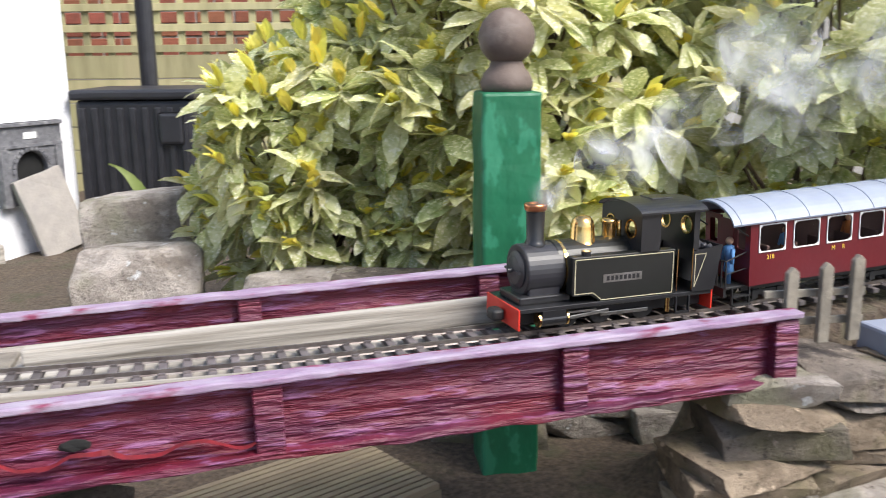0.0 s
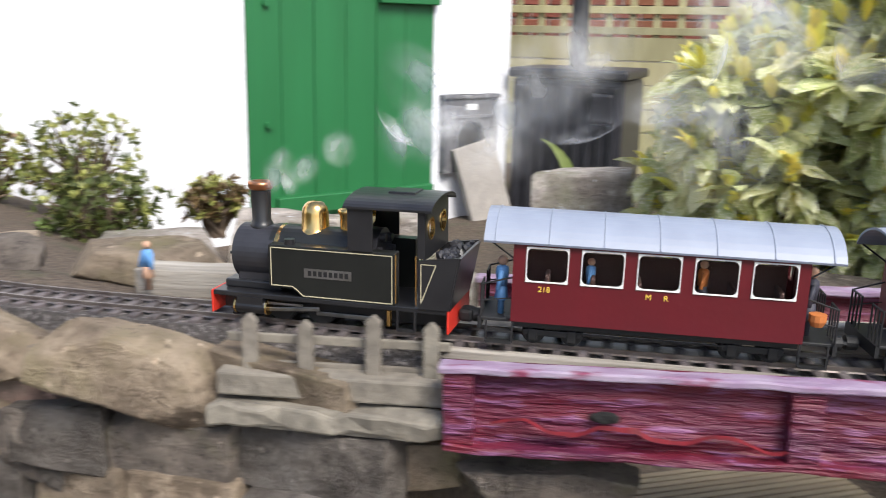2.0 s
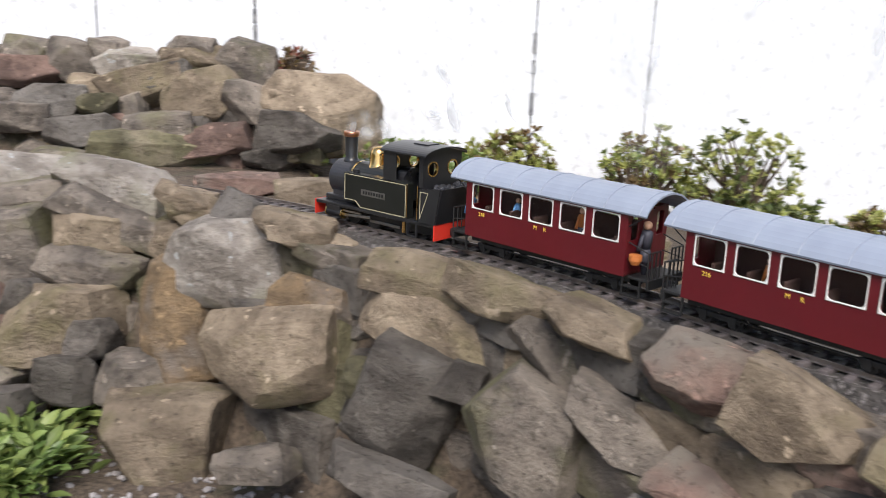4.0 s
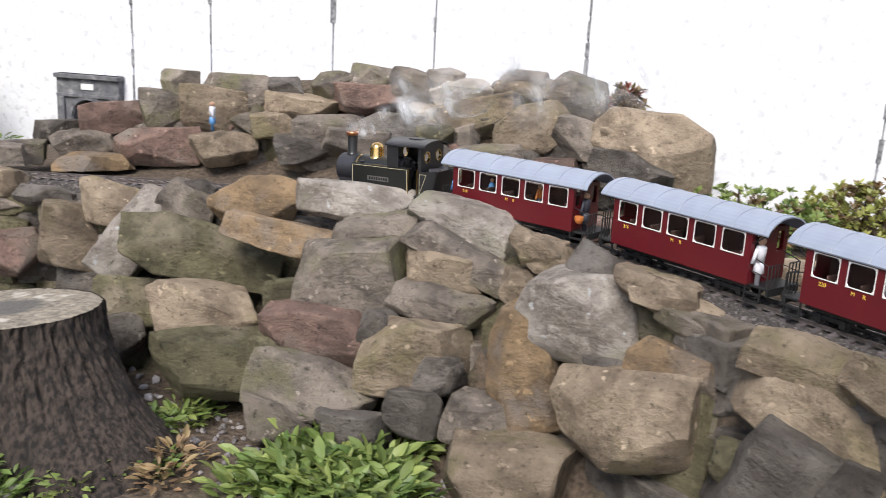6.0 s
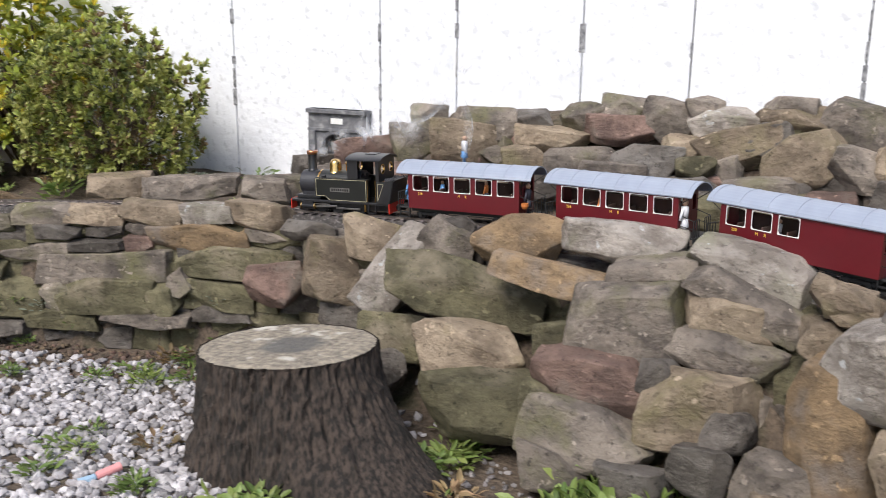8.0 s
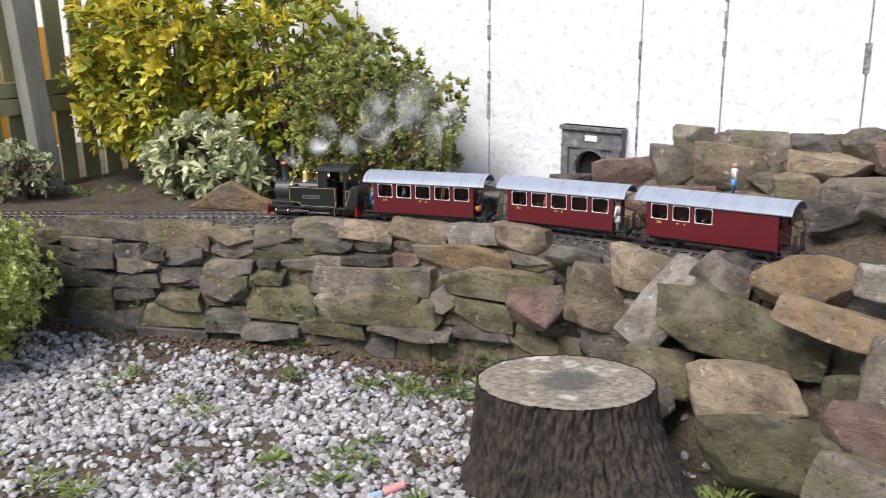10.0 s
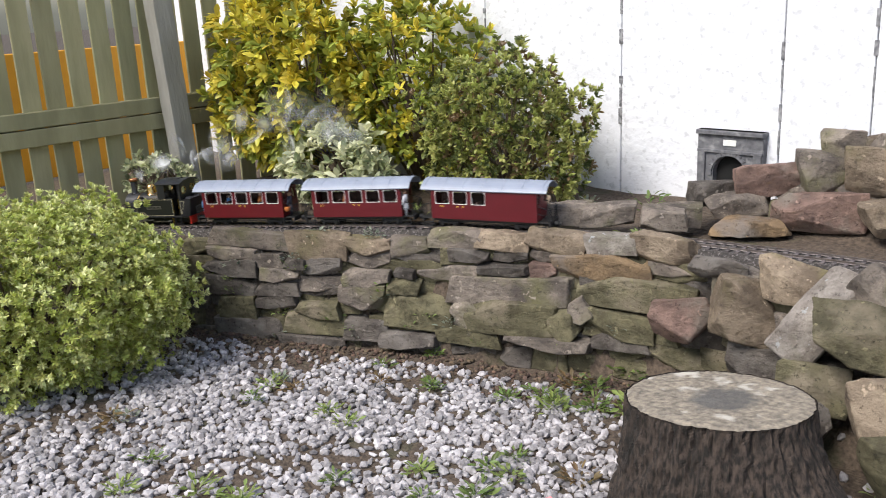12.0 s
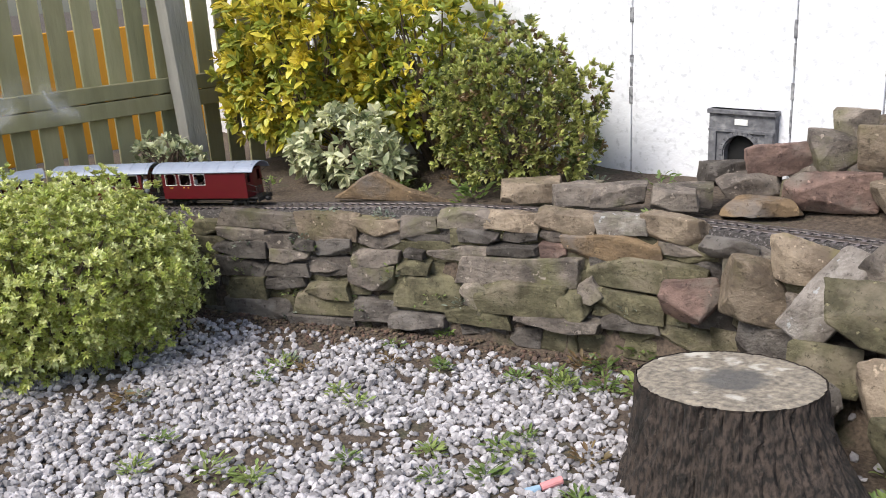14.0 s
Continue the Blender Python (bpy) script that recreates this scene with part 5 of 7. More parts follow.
low_stone(-2.593, 2.201, 0.260, 0.433, 0.100, 0.103, 19, 3, 1)
low_stone(-2.234, 2.316, 0.290, 0.341, 0.100, 0.112, 14, -1, 6)
low_stone(-3.468, 1.815, 0.137, 0.159, 0.100, 0.087, 23, 2, 6)
low_stone(-3.330, 1.876, 0.166, 0.180, 0.100, 0.057, 23, 0, 4)
low_stone(-3.186, 1.939, 0.152, 0.161, 0.100, 0.062, 25, 3, 6)
low_stone(-3.050, 2.008, 0.202, 0.177, 0.100, 0.094, 25, 2, 0)
low_stone(-2.867, 2.085, 0.165, 0.231, 0.100, 0.137, 22, -2, 6)
low_stone(-2.724, 2.140, 0.174, 0.096, 0.100, 0.096, 20, -28, 1)
low_stone(-2.583, 2.193, 0.177, 0.297, 0.100, 0.132, 19, -2, 6)
low_stone(-2.388, 2.262, 0.223, 0.078, 0.100, 0.079, 17, 35, 0)
low_stone(-2.276, 2.292, 0.199, 0.213, 0.100, 0.090, 15, -2, 6)
low_stone(-2.430, 2.245, 0.182, 0.099, 0.100, 0.092, 18, -40, 6)
low_stone(-3.422, 1.821, 0.056, 0.284, 0.100, 0.108, 23, 3, 4)
low_stone(-3.197, 1.925, 0.105, 0.239, 0.100, 0.083, 25, 0, 6)
low_stone(-3.036, 2.002, 0.099, 0.164, 0.100, 0.081, 25, 1, 4)
low_stone(-2.711, 2.136, 0.108, 0.221, 0.100, 0.064, 20, -1, 6)
low_stone(-2.476, 2.217, 0.119, 0.291, 0.100, 0.048, 18, 0, 0)
low_stone(-2.891, 2.061, 0.077, 0.199, 0.100, 0.059, 23, -1, 4)
low_stone(-3.210, 1.911, 0.041, 0.253, 0.100, 0.056, 25, -1, 4)
low_stone(-2.261, 2.288, 0.148, 0.192, 0.100, 0.054, 15, 1, 4)


def courses(parent, s0, s1, heights, top, off0, off1, colours, seed, lw=(0.07, 0.17), skip=None):
    """Irregular courses of stones along the garden side of the line."""
    rnd = random.Random(seed)
    z = top
    for i, h in enumerate(heights):
        f = (i + 0.5) / len(heights)
        s = s0 + rnd.uniform(0, 0.06)
        while s < s1:
            w = rnd.uniform(*lw)
            p, d = on_line(s + w / 2)
            q = beside(s + w / 2, off0 + (off1 - off0) * f + rnd.uniform(-0.012, 0.012))
            zz = p.z + z - h / 2
            if not (skip and skip(s, zz)):
                stone(parent, q.x, q.y, zz, w * 1.05, 0.11, h * 1.12, math.degrees(math.atan2(d.y, d.x)) + 180 + rnd.uniform(-8, 8), rnd.uniform(-4, 4), rnd.choice(colours), 0, -1)
            s += w
        z -= h


# smaller stones wedged between and behind the big ones
rnd = random.Random(77)
for k in range(46):
    x = rnd.uniform(-2.05, -0.55)
    top = 0.66 - 0.12 * step01(-x, 1.5, 2.1) - 0.06 * step01(x, -0.8, -0.5)
    z = rnd.uniform(0.44, top)
    stone(HEAP, x, 2.76 + (z - 0.45) * 0.75, z, rnd.uniform(0.09, 0.17), 0.12, rnd.uniform(0.06, 0.11), rnd.uniform(-20, 30), rnd.uniform(-15, 15), rnd.choice([0, 0, 1, 4, 4, 2, 6]))
# the low garden wall, course by course
courses(DRY_WALL, 4.7, 7.5, [0.06, 0.06, 0.06, 0.06, 0.065, 0.06], -0.035, -0.03, -0.05, [4, 6, 6, 4], 5, (0.1, 0.2))
# fill behind the big stones of the rockery
courses(ROCK_WALL, 1.68, 3.0, [0.07, 0.08, 0.09, 0.09, 0.08], -0.03, -0.05, -0.10, [0, 4, 4, 1], 6, (0.1, 0.2))
courses(ROCK_WALL, 2.95, 4.75, [0.08, 0.09, 0.1, 0.1], -0.045, -0.06, -0.16, [0, 4, 4, 6], 7, (0.12, 0.22))

# stone pier and bank at the far end of the bridge
PIER = thing("bridge_pier", "rough pier of thin stacked sandstone slabs under the bridge end", "pier", kind="structure")
rnd = random.Random(12)
z = 0.42
while z > 0.03:
    h = rnd.uniform(0.022, 0.045)
    for k in range(3):
        along = 0.985 + 0.13 * k + rnd.uniform(-0.03, 0.03) - 0.12 * (0.42 - z)
        q = Vector((0.504, 0.724, 0)) + BR_D * along + BR_N * rnd.uniform(0.02, 0.07)
        stone(PIER, q.x, q.y, z - h / 2, rnd.uniform(0.13, 0.19), 0.15, h * 1.15, -44 + rnd.uniform(-15, 15), rnd.uniform(-5, 5), rnd.choice([1, 1, 5, 5, 0]), 0, -1)
    z -= h
BANK = thing("planting_bank", "grey stone blocks holding up the shrub bed", "retaining wall", kind="structure")
for i in range(4):
    for k in range(9):
        f = k / 8
        q = Vector((1.20, 1.40, 0)).lerp(Vector((2.02, -0.02, 0)), f)
        if i == 3 and k < 2:
            continue
        stone(BANK, q.x + rnd.uniform(-0.03, 0.03) + 0.02 * i, q.y + rnd.uniform(-0.03, 0.03), 0.07 + i * 0.085, rnd.uniform(0.18, 0.26), 0.16, rnd.uniform(0.09, 0.12), -60 + rnd.uniform(-10, 10), rnd.uniform(-6, 6), rnd.choice([0, 0, 5, 5]), 0, -1)
stone(BANK, 1.43, 1.45, 0.32, 0.27, 0.2, 0.17, -50, 0, 5, 0, -1)
stone(BANK, 1.64, 1.69, 0.37, 0.25, 0.18, 0.22, -50, 3, 5, 0, -1)
# blocks between the bridge and the door
stone(EDGE, 0.93, 2.0, 0.30, 0.26, 0.16, 0.15, -25, 0, 5, 0, -1)
stone(EDGE, 1.16, 1.86, 0.31, 0.22, 0.16, 0.15, -30, 0, 5, 0, -1)
stone(EDGE, 0.62, 2.0, 0.32, 0.26, 0.14, 0.08, -20, 0, 5, 0, -1)
stone(EDGE, 0.42, 1.42, 0.445, 0.26, 0.12, 0.07, -42, 4, 1)
stone(EDGE, 0.22, 1.62, 0.445, 0.2, 0.1, 0.06, -42, 4, 0)


# ---- tree stump ----
def build_stump():
    st = thing("tree_stump", "sawn tree stump with rough dark bark and pale ringed top", "tree stump", pose(-1.748, 1.83, 0))
    seg, rows = 160, 46
    verts, faces = [], []
    top = 0.285
    for j in range(rows + 1):
        f = j / rows
        z = 0.005 + (top - 0.005) * f
        for k in range(seg):
            a = 2 * math.pi * k / seg
            flare = (1 - f) ** 2.2
            root = 0.5 + 0.5 * math.cos(3 * a + 0.6) + 0.9 * max(0, math.cos(a - 0.1)) ** 2
            r = 0.186 + 0.012 * math.cos(2 * a + 0.5) + 0.012 * (1 - f) + 0.045 * flare * root + 0.17 * (1 - f) ** 1.6 * max(0, math.cos(a + 0.35)) ** 4
            ridge = noise.noise((math.cos(a) * 9, math.sin(a) * 9, z * 5)) * 0.008
            ridge += abs(noise.noise((math.cos(a) * 26, math.sin(a) * 26, z * 14))) * -0.02 + noise.noise((math.cos(a) * 50, math.sin(a) * 50, z * 45)) * 0.004
            r += ridge * (1 if f < 0.985 else 0.4)
            verts.append((r * math.cos(a), r * math.sin(a), z + 0.022 * f * math.cos(a + 0.5)))
    for j in range(rows):
        for k in range(seg):
            a, b = j * seg + k, j * seg + (k + 1) % seg
            faces.append((a, b, b + seg, a + seg))
    me = bpy.data.meshes.new("bark")
    me.from_pydata(verts, [], faces)
    me.materials.append(M_BARK)
    bark = new("bark", me)
    bark.parent = st
    tagged(bark, "deeply ridged dark brown bark")
    tv, tf = [(0, 0, top)], []
    for j in range(1, 15):
        for k in range(seg):
            x, y, zz = verts[rows * seg + k]
            f = j / 14
            tv.append((x * f * 0.985, y * f * 0.985, (zz - 0.001) * f + top * (1 - f) + 0.0035 + 0.0012 * noise.noise((x * f * 40, y * f * 40, 0)) - 0.004 * max(0, f - 0.93) / 0.07))
    for k in range(seg):
        tf.append((0, 1 + k, 1 + (k + 1) % seg))
        for j in range(13):
            a, b = 1 + j * seg + k, 1 + j * seg + (k + 1) % seg
            tf.append((a, a + seg, b + seg, b))
    me = bpy.data.meshes.new("cut_top")
    me.from_pydata(tv, [], tf)
    me.materials.append(M_CUT)
    ob = new("cut_top", me)
    ob.parent = st
    tagged(ob, "pale weathered cut face with a dark centre stain")


M_BARK = material("bark", (0.012, 0.0095, 0.008), 0.95, second=(0.055, 0.04, 0.032), scale=120, spread=0.25, third=(0.009, 0.008, 0.007), third_scale=12, third_spread=0.2, bump=1, bump_scale=70, stretch=(1, 1, 0.35))
M_CUT = material("cut_wood", (0.33, 0.285, 0.22), 0.85, second=(0.11, 0.095, 0.08), scale=70, third=(0.46, 0.43, 0.38), third_scale=16, third_spread=0.1, bump=0.5, bump_scale=90)


def finish_cut():
    """Growth rings and the grey stain round the heart."""
    nt = M_CUT.node_tree
    n, bsdf = nt.nodes, nt.nodes["Principled BSDF"]
    base = bsdf.inputs["Base Color"].links[0].from_socket
    tc = n.new("ShaderNodeTexCoord")
    ln = n.new("ShaderNodeVectorMath")
    ln.operation = "LENGTH"
    flat = n.new("ShaderNodeMapping")
    flat.inputs["Location"].default_value = (-0.02, 0.015, 0)
    flat.inputs["Scale"].default_value = (1, 1, 0)
    nt.links.new(tc.outputs["Object"], flat.inputs["Vector"])
    wob = n.new("ShaderNodeTexNoise")
    wob.inputs["Scale"].default_value, wob.inputs["Detail"].default_value = 22, 5
    nt.links.new(tc.outputs["Object"], wob.inputs["Vector"])
    nt.links.new(flat.outputs[0], ln.inputs[0])
    add = n.new("ShaderNodeMath")
    add.operation = "MULTIPLY_ADD"
    add.inputs[1].default_value = 0.09
    nt.links.new(wob.outputs["Fac"], add.inputs[0])
    nt.links.new(ln.outputs["Value"], add.inputs[2])
    mr = n.new("ShaderNodeMapRange")
    mr.inputs["From Min"].default_value, mr.inputs["From Max"].default_value = 0.095, 0.125
    mr.inputs["To Min"].default_value, mr.inputs["To Max"].default_value = 0.85, 0.0
    nt.links.new(add.outputs[0], mr.inputs["Value"])
    mix = n.new("ShaderNodeMix")
    mix.data_type = "RGBA"
    mix.inputs[7].default_value = (0.075, 0.073, 0.072, 1)
    nt.links.new(mr.outputs[0], mix.inputs[0])
    nt.links.new(base, mix.inputs[6])
    nt.links.new(mix.outputs[2], bsdf.inputs["Base Color"])


finish_cut()
build_stump()


# ---- leaves ----
LEAF = [(0, 0, 0), (0.2, 0.15, 0.03), (0.2, 0, 0), (0.2, -0.15, 0.03), (0.55, 0.235, 0.03), (0.55, 0, -0.015), (0.55, -0.235, 0.03), (0.83, 0.13, -0.03), (0.83, 0, -0.06), (0.83, -0.13, -0.03), (1, 0, -0.13)]
LEAF_F = [(0, 2, 1), (0, 3, 2), (1, 2, 5, 4), (2, 3, 6, 5), (4, 5, 8, 7), (5, 6, 9, 8), (7, 8, 10), (8, 9, 10)]
SMALL = [(0, 0, 0), (0.5, 0.24, 0.06), (0.5, -0.24, 0.06), (1, 0, 0)]
SMALL_F = [(0, 2, 1), (1, 2, 3)]


def leaf_frames(pos, ways, size, rnd, wide=1.0, flat=0.5):
    """Leaf matrices from places and directions, each rolled a little."""
    out = []
    for p, w in zip(pos, ways):
        w = w.normalized()
        up = Vector((rnd.gauss(0, flat), rnd.gauss(0, flat), 1))
        y = up.cross(w)
        y = y.normalized() if y.length > 1e-4 else Vector((0, 1, 0))
        z = w.cross(y)
        s = rnd.uniform(*size)
        out.append(Matrix(((w.x * s, y.x * s * wide, z.x * s, p.x), (w.y * s, y.y * s * wide, z.y * s, p.y), (w.z * s, y.z * s * wide, z.z * s, p.z), (0, 0, 0, 1))))
    return out


def leaf_mesh(name, mats, template=LEAF, tf=LEAF_F):
    t = np.array([(*v, 1) for v in template])
    ms = np.array([[list(r) for r in m] for m in mats])
    v = np.einsum("nij,vj->nvi", ms, t)[..., :3].reshape(-1, 3)
    n = len(template)
    faces = [tuple(i + k * n for i in f) for k in range(len(mats)) for f in tf]
    me = bpy.data.meshes.new(name)
    me.from_pydata(v.tolist(), [], faces)
    return me


def lump_tips(centre, radii, count, rnd, lump=0.25, freq=3.0, inner=0.35, low=-0.75):
    """Twig ends spread over an uneven rounded form, with the way each points."""
    out = []
    c = Vector(centre)
    while len(out) < count:
        v = Vector((rnd.gauss(0, 1), rnd.gauss(0, 1), rnd.gauss(0, 1))).normalized()
        if v.z < low:
            continue
        k = 1 + lump * noise.noise(v * freq + c) + 0.5 * lump * noise.noise(v * freq * 2.7 + c)
        r = k * (1 - inner * rnd.random() ** 2.2)
        p = c + Vector((v.x * radii[0], v.y * radii[1], v.z * radii[2])) * r
        out.append((p, v))
    return out


def shrub(name, label, centre, radii, tips, per, size, mats, seed, wide=1.0, droop=0.0, lump=0.25, small=False, base=None, up=0.35, freq=3.0, inner=0.35, singles=0, spread=0.75, low=-0.75, tip_size=None, tip_mat=None, tip_share=0.0):
    rnd = random.Random(seed)
    b = Vector(base or (centre[0], centre[1], centre[2] - radii[2]))
    ob = thing(name, label, "shrub", Matrix.Translation(b))
    ends = lump_tips(centre, radii, tips, rnd, lump, freq, inner, low)
    stems = bmesh.new()
    for k in range(0, len(ends), max(1, len(ends) // 45)):
        p, v = ends[k]
        mid = b.lerp(p, 0.5) + Vector((rnd.uniform(-0.03, 0.03), rnd.uniform(-0.03, 0.03), 0.03))
        tube(stems, b - b + Vector((rnd.uniform(-0.02, 0.02), rnd.uniform(-0.02, 0.02), -0.01)), mid - b, 0.008, 0.005, 6)
        tube(stems, mid - b, p - b, 0.005, 0.002, 5)
    tagged(part("branchwork", stems, M_TWIG, ob, "brown woody stems"), kind="stuff")
    groups = [([], []) for _ in mats]
    tip_p, tip_w = [], []
    for p, v in ends:
        g = rnd.choices(range(len(mats)), [m[1] for m in mats])[0]
        axis = (v + Vector((0, 0, up))).normalized()
        a0 = rnd.uniform(0, 6.28)
        side = axis.orthogonal().normalized()
        for k in range(per):
            turn = Matrix.Rotation(a0 + 2 * math.pi * k / per * 1.618, 3, axis)
            w = (axis * rnd.uniform(0.25, 0.9) + (turn @ side) * spread - Vector((0, 0, droop * rnd.uniform(0.4, 1.4)))).normalized()
            groups[g][0].append(p - axis * rnd.uniform(0, 0.35) * size[1] - b)
            groups[g][1].append(w)
        if tip_mat and rnd.random() < tip_share:
            for k in range(5):
                tip_p.append(p - b)
                tip_w.append(axis + Vector((rnd.uniform(-0.4, 0.4), rnd.uniform(-0.4, 0.4), 0.5)))
    left = singles
    for (pos, ways), (m, _) in zip(groups, mats):
        fr = leaf_frames(pos, ways, size, rnd, wide)
        if left and len(fr) > left:
            one = leaf_mesh("leaf", [Matrix()])
            one.materials.append(m)
            one.polygons.foreach_set("use_smooth", [True] * len(one.polygons))
            for f in fr[:left]:
                lf = new("leaf", one)
                lf.parent = ob
                lf.matrix_basis = f
            fr, left = fr[left:], 0
        me = leaf_mesh("leaves", fr, SMALL if small else LEAF, SMALL_F if small else LEAF_F)
        me.materials.append(m)
        if not small:
            me.polygons.foreach_set("use_smooth", [True] * len(me.polygons))
        lo = new("foliage", me)
        lo.parent = ob
        tagged(lo, kind="stuff")
    if tip_p:
        me = leaf_mesh("young_growth", leaf_frames(tip_p, tip_w, tip_size, rnd, 0.9))
        me.materials.append(tip_mat)
        lo = new("young_growth", me)
        lo.parent = ob
        tagged(lo, "fresh yellow shoots", kind="stuff")
    return ob


def leaf_mat(name, a, b, third=None, scale=12.0, third_scale=60.0, rough=0.45, vary=0.3, spread=0.08):
    m = material(name, a, rough, second=b, scale=scale, third=third, third_scale=third_scale, third_spread=spread, vary=vary, island=True)
    nt = m.node_tree
    bsdf = nt.nodes["Principled BSDF"]
    glow = nt.nodes.new("ShaderNodeBsdfTranslucent")
    both = nt.nodes.new("ShaderNodeMixShader")
    both.inputs[0].default_value = 0.38
    nt.links.new(bsdf.inputs["Base Color"].links[0].from_socket, glow.inputs["Color"])
    nt.links.new(bsdf.outputs[0], both.inputs[1])
    nt.links.new(glow.outputs[0], both.inputs[2])
    nt.links.new(both.outputs[0], nt.nodes["Material Output"].inputs["Surface"])
    return m


M_TWIG = material("twig", (0.09, 0.065, 0.045), 0.9, second=(0.15, 0.11, 0.08), scale=40)
M_AUCUBA = leaf_mat("spotted_laurel", (0.5, 0.52, 0.19), (0.88, 0.86, 0.56), third=(0.95, 0.94, 0.76), scale=75, third_scale=120, rough=0.3, spread=0.04)
M_AUCUBA_G = leaf_mat("spotted_laurel_green", (0.34, 0.4, 0.12), (0.74, 0.74, 0.42), third=(0.93, 0.91, 0.7), scale=75, third_scale=140, rough=0.3, spread=0.04)
M_SHOOT = leaf_mat("yellow_shoot", (0.86, 0.78, 0.15), (0.76, 0.7, 0.18))
M_LAUREL = leaf_mat("privet_green", (0.24, 0.28, 0.04), (0.36, 0.4, 0.08))
M_LAUREL_Y = leaf_mat("privet_gold", (0.75, 0.62, 0.08), (0.56, 0.52, 0.08))
M_BOX = leaf_mat("box_green", (0.28, 0.3, 0.08), (0.42, 0.43, 0.14))
M_BOX_D = leaf_mat("box_dark", (0.08, 0.1, 0.03), (0.13, 0.16, 0.05))
M_BROWN = leaf_mat("browned_leaf", (0.16, 0.11, 0.05), (0.22, 0.15, 0.07))
M_DOME = leaf_mat("dome_green", (0.42, 0.48, 0.12), (0.54, 0.58, 0.19))
M_DOME_L = leaf_mat("dome_light", (0.66, 0.7, 0.3), (0.74, 0.76, 0.4))
M_VAR = leaf_mat("cream_edged_leaf", (0.14, 0.2, 0.09), (0.5, 0.5, 0.32), scale=30)
M_VAR_L = leaf_mat("cream_leaf", (0.76, 0.75, 0.52), (0.52, 0.56, 0.33))
M_WEED = leaf_mat("weed_green", (0.11, 0.17, 0.04), (0.19, 0.26, 0.075))
M_WEED_P = leaf_mat("pale_weed", (0.2, 0.27, 0.07), (0.3, 0.36, 0.12))
M_DRY = leaf_mat("dry_fern", (0.3, 0.2, 0.1), (0.42, 0.3, 0.17))
M_GREYLEAF = leaf_mat("grey_leaf", (0.2, 0.24, 0.18), (0.3, 0.33, 0.26))

shrub("spotted_laurel", "large spotted laurel with yellow-flecked leaves and golden shoots", (2.08, 0.84, 0.80), (0.46, 0.46, 0.62), 620, 7, (0.075, 0.125), [(M_AUCUBA, 3), (M_AUCUBA_G, 2)], 21,
      wide=1.0, droop=0.55, lump=0.22, base=(2.1, 0.9, 0.1), singles=150, tip_size=(0.04, 0.07), tip_mat=M_SHOOT, tip_share=0.85)
shrub("spotted_laurel", "spotted laurel sprawling over stone blocks, yellow-flecked leaves", (1.83, 1.17, 0.56), (0.34, 0.34, 0.36), 340, 7, (0.065, 0.115), [(M_AUCUBA, 3), (M_AUCUBA_G, 2)], 22,
      droop=0.55, lump=0.22, base=(1.85, 1.35, 0.1), singles=120, tip_size=(0.04, 0.07), tip_mat=M_SHOOT, tip_share=0.85)
shrub("spotted_laurel", "spotted laurel behind the bridge end, yellow-flecked leaves", (2.42, 0.12, 0.80), (0.46, 0.5, 0.58), 440, 7, (0.075, 0.13), [(M_AUCUBA, 2), (M_AUCUBA_G, 2)], 23,
      droop=0.55, lump=0.22, base=(2.5, 0.15, 0.1), tip_size=(0.04, 0.07), tip_mat=M_SHOOT, tip_share=0.7)
shrub("golden_privet", "golden privet bush with yellow top leaves", (-4.02, 2.52, 0.78), (0.38, 0.3, 0.42), 950, 8, (0.035, 0.06), [(M_LAUREL, 2), (M_LAUREL_Y, 3)], 31, lump=0.35, base=(-4.0, 2.55, 0.33), tip_size=(0.03, 0.05), tip_mat=M_LAUREL_Y, tip_share=0.5)
shrub("golden_privet", "tall loose privet bush, green and gold leaves", (-3.50, 2.72, 0.76), (0.30, 0.22, 0.40), 650, 8, (0.03, 0.05), [(M_LAUREL, 3), (M_LAUREL_Y, 1)], 32, lump=0.5, base=(-3.5, 2.75, 0.36), up=0.8, tip_size=(0.03, 0.045), tip_mat=M_LAUREL_Y, tip_share=0.3)
shrub("box_bush", "rounded dark box bush with pale young leaves", (-2.95, 2.60, 0.62), (0.30, 0.26, 0.28), 1900, 10, (0.016, 0.027), [(M_BOX, 4), (M_BOX_D, 2), (M_BROWN, 1)], 33, lump=0.4, small=True, base=(-2.95, 2.62, 0.38), tip_size=(0.018, 0.028), tip_mat=M_DOME, tip_share=0.35)
shrub("variegated_shrub", "low cream-edged variegated shrub", (-3.58, 2.37, 0.49), (0.3, 0.15, 0.16), 300, 8, (0.03, 0.055), [(M_VAR, 2), (M_VAR_L, 3)], 34, lump=0.3, base=(-3.6, 2.45, 0.38))
shrub("variegated_shrub", "small pale variegated shrub beside the fence post", (-4.22, 1.98, 0.44), (0.17, 0.12, 0.11), 120, 7, (0.025, 0.04), [(M_VAR, 2), (M_VAR_L, 2)], 35, lump=0.3, base=(-4.2, 2.0, 0.34))
shrub("clipped_box", "clipped bright green box dome beside the gravel", (-3.62, 1.24, 0.285), (0.385, 0.40, 0.285), 7000, 13, (0.012, 0.021), [(M_DOME, 3), (M_DOME_L, 2), (M_BOX, 1)], 36, lump=0.3, freq=9.0, small=True, base=(-3.62, 1.2, 0.03), inner=0.28, up=0.5, low=-0.9)
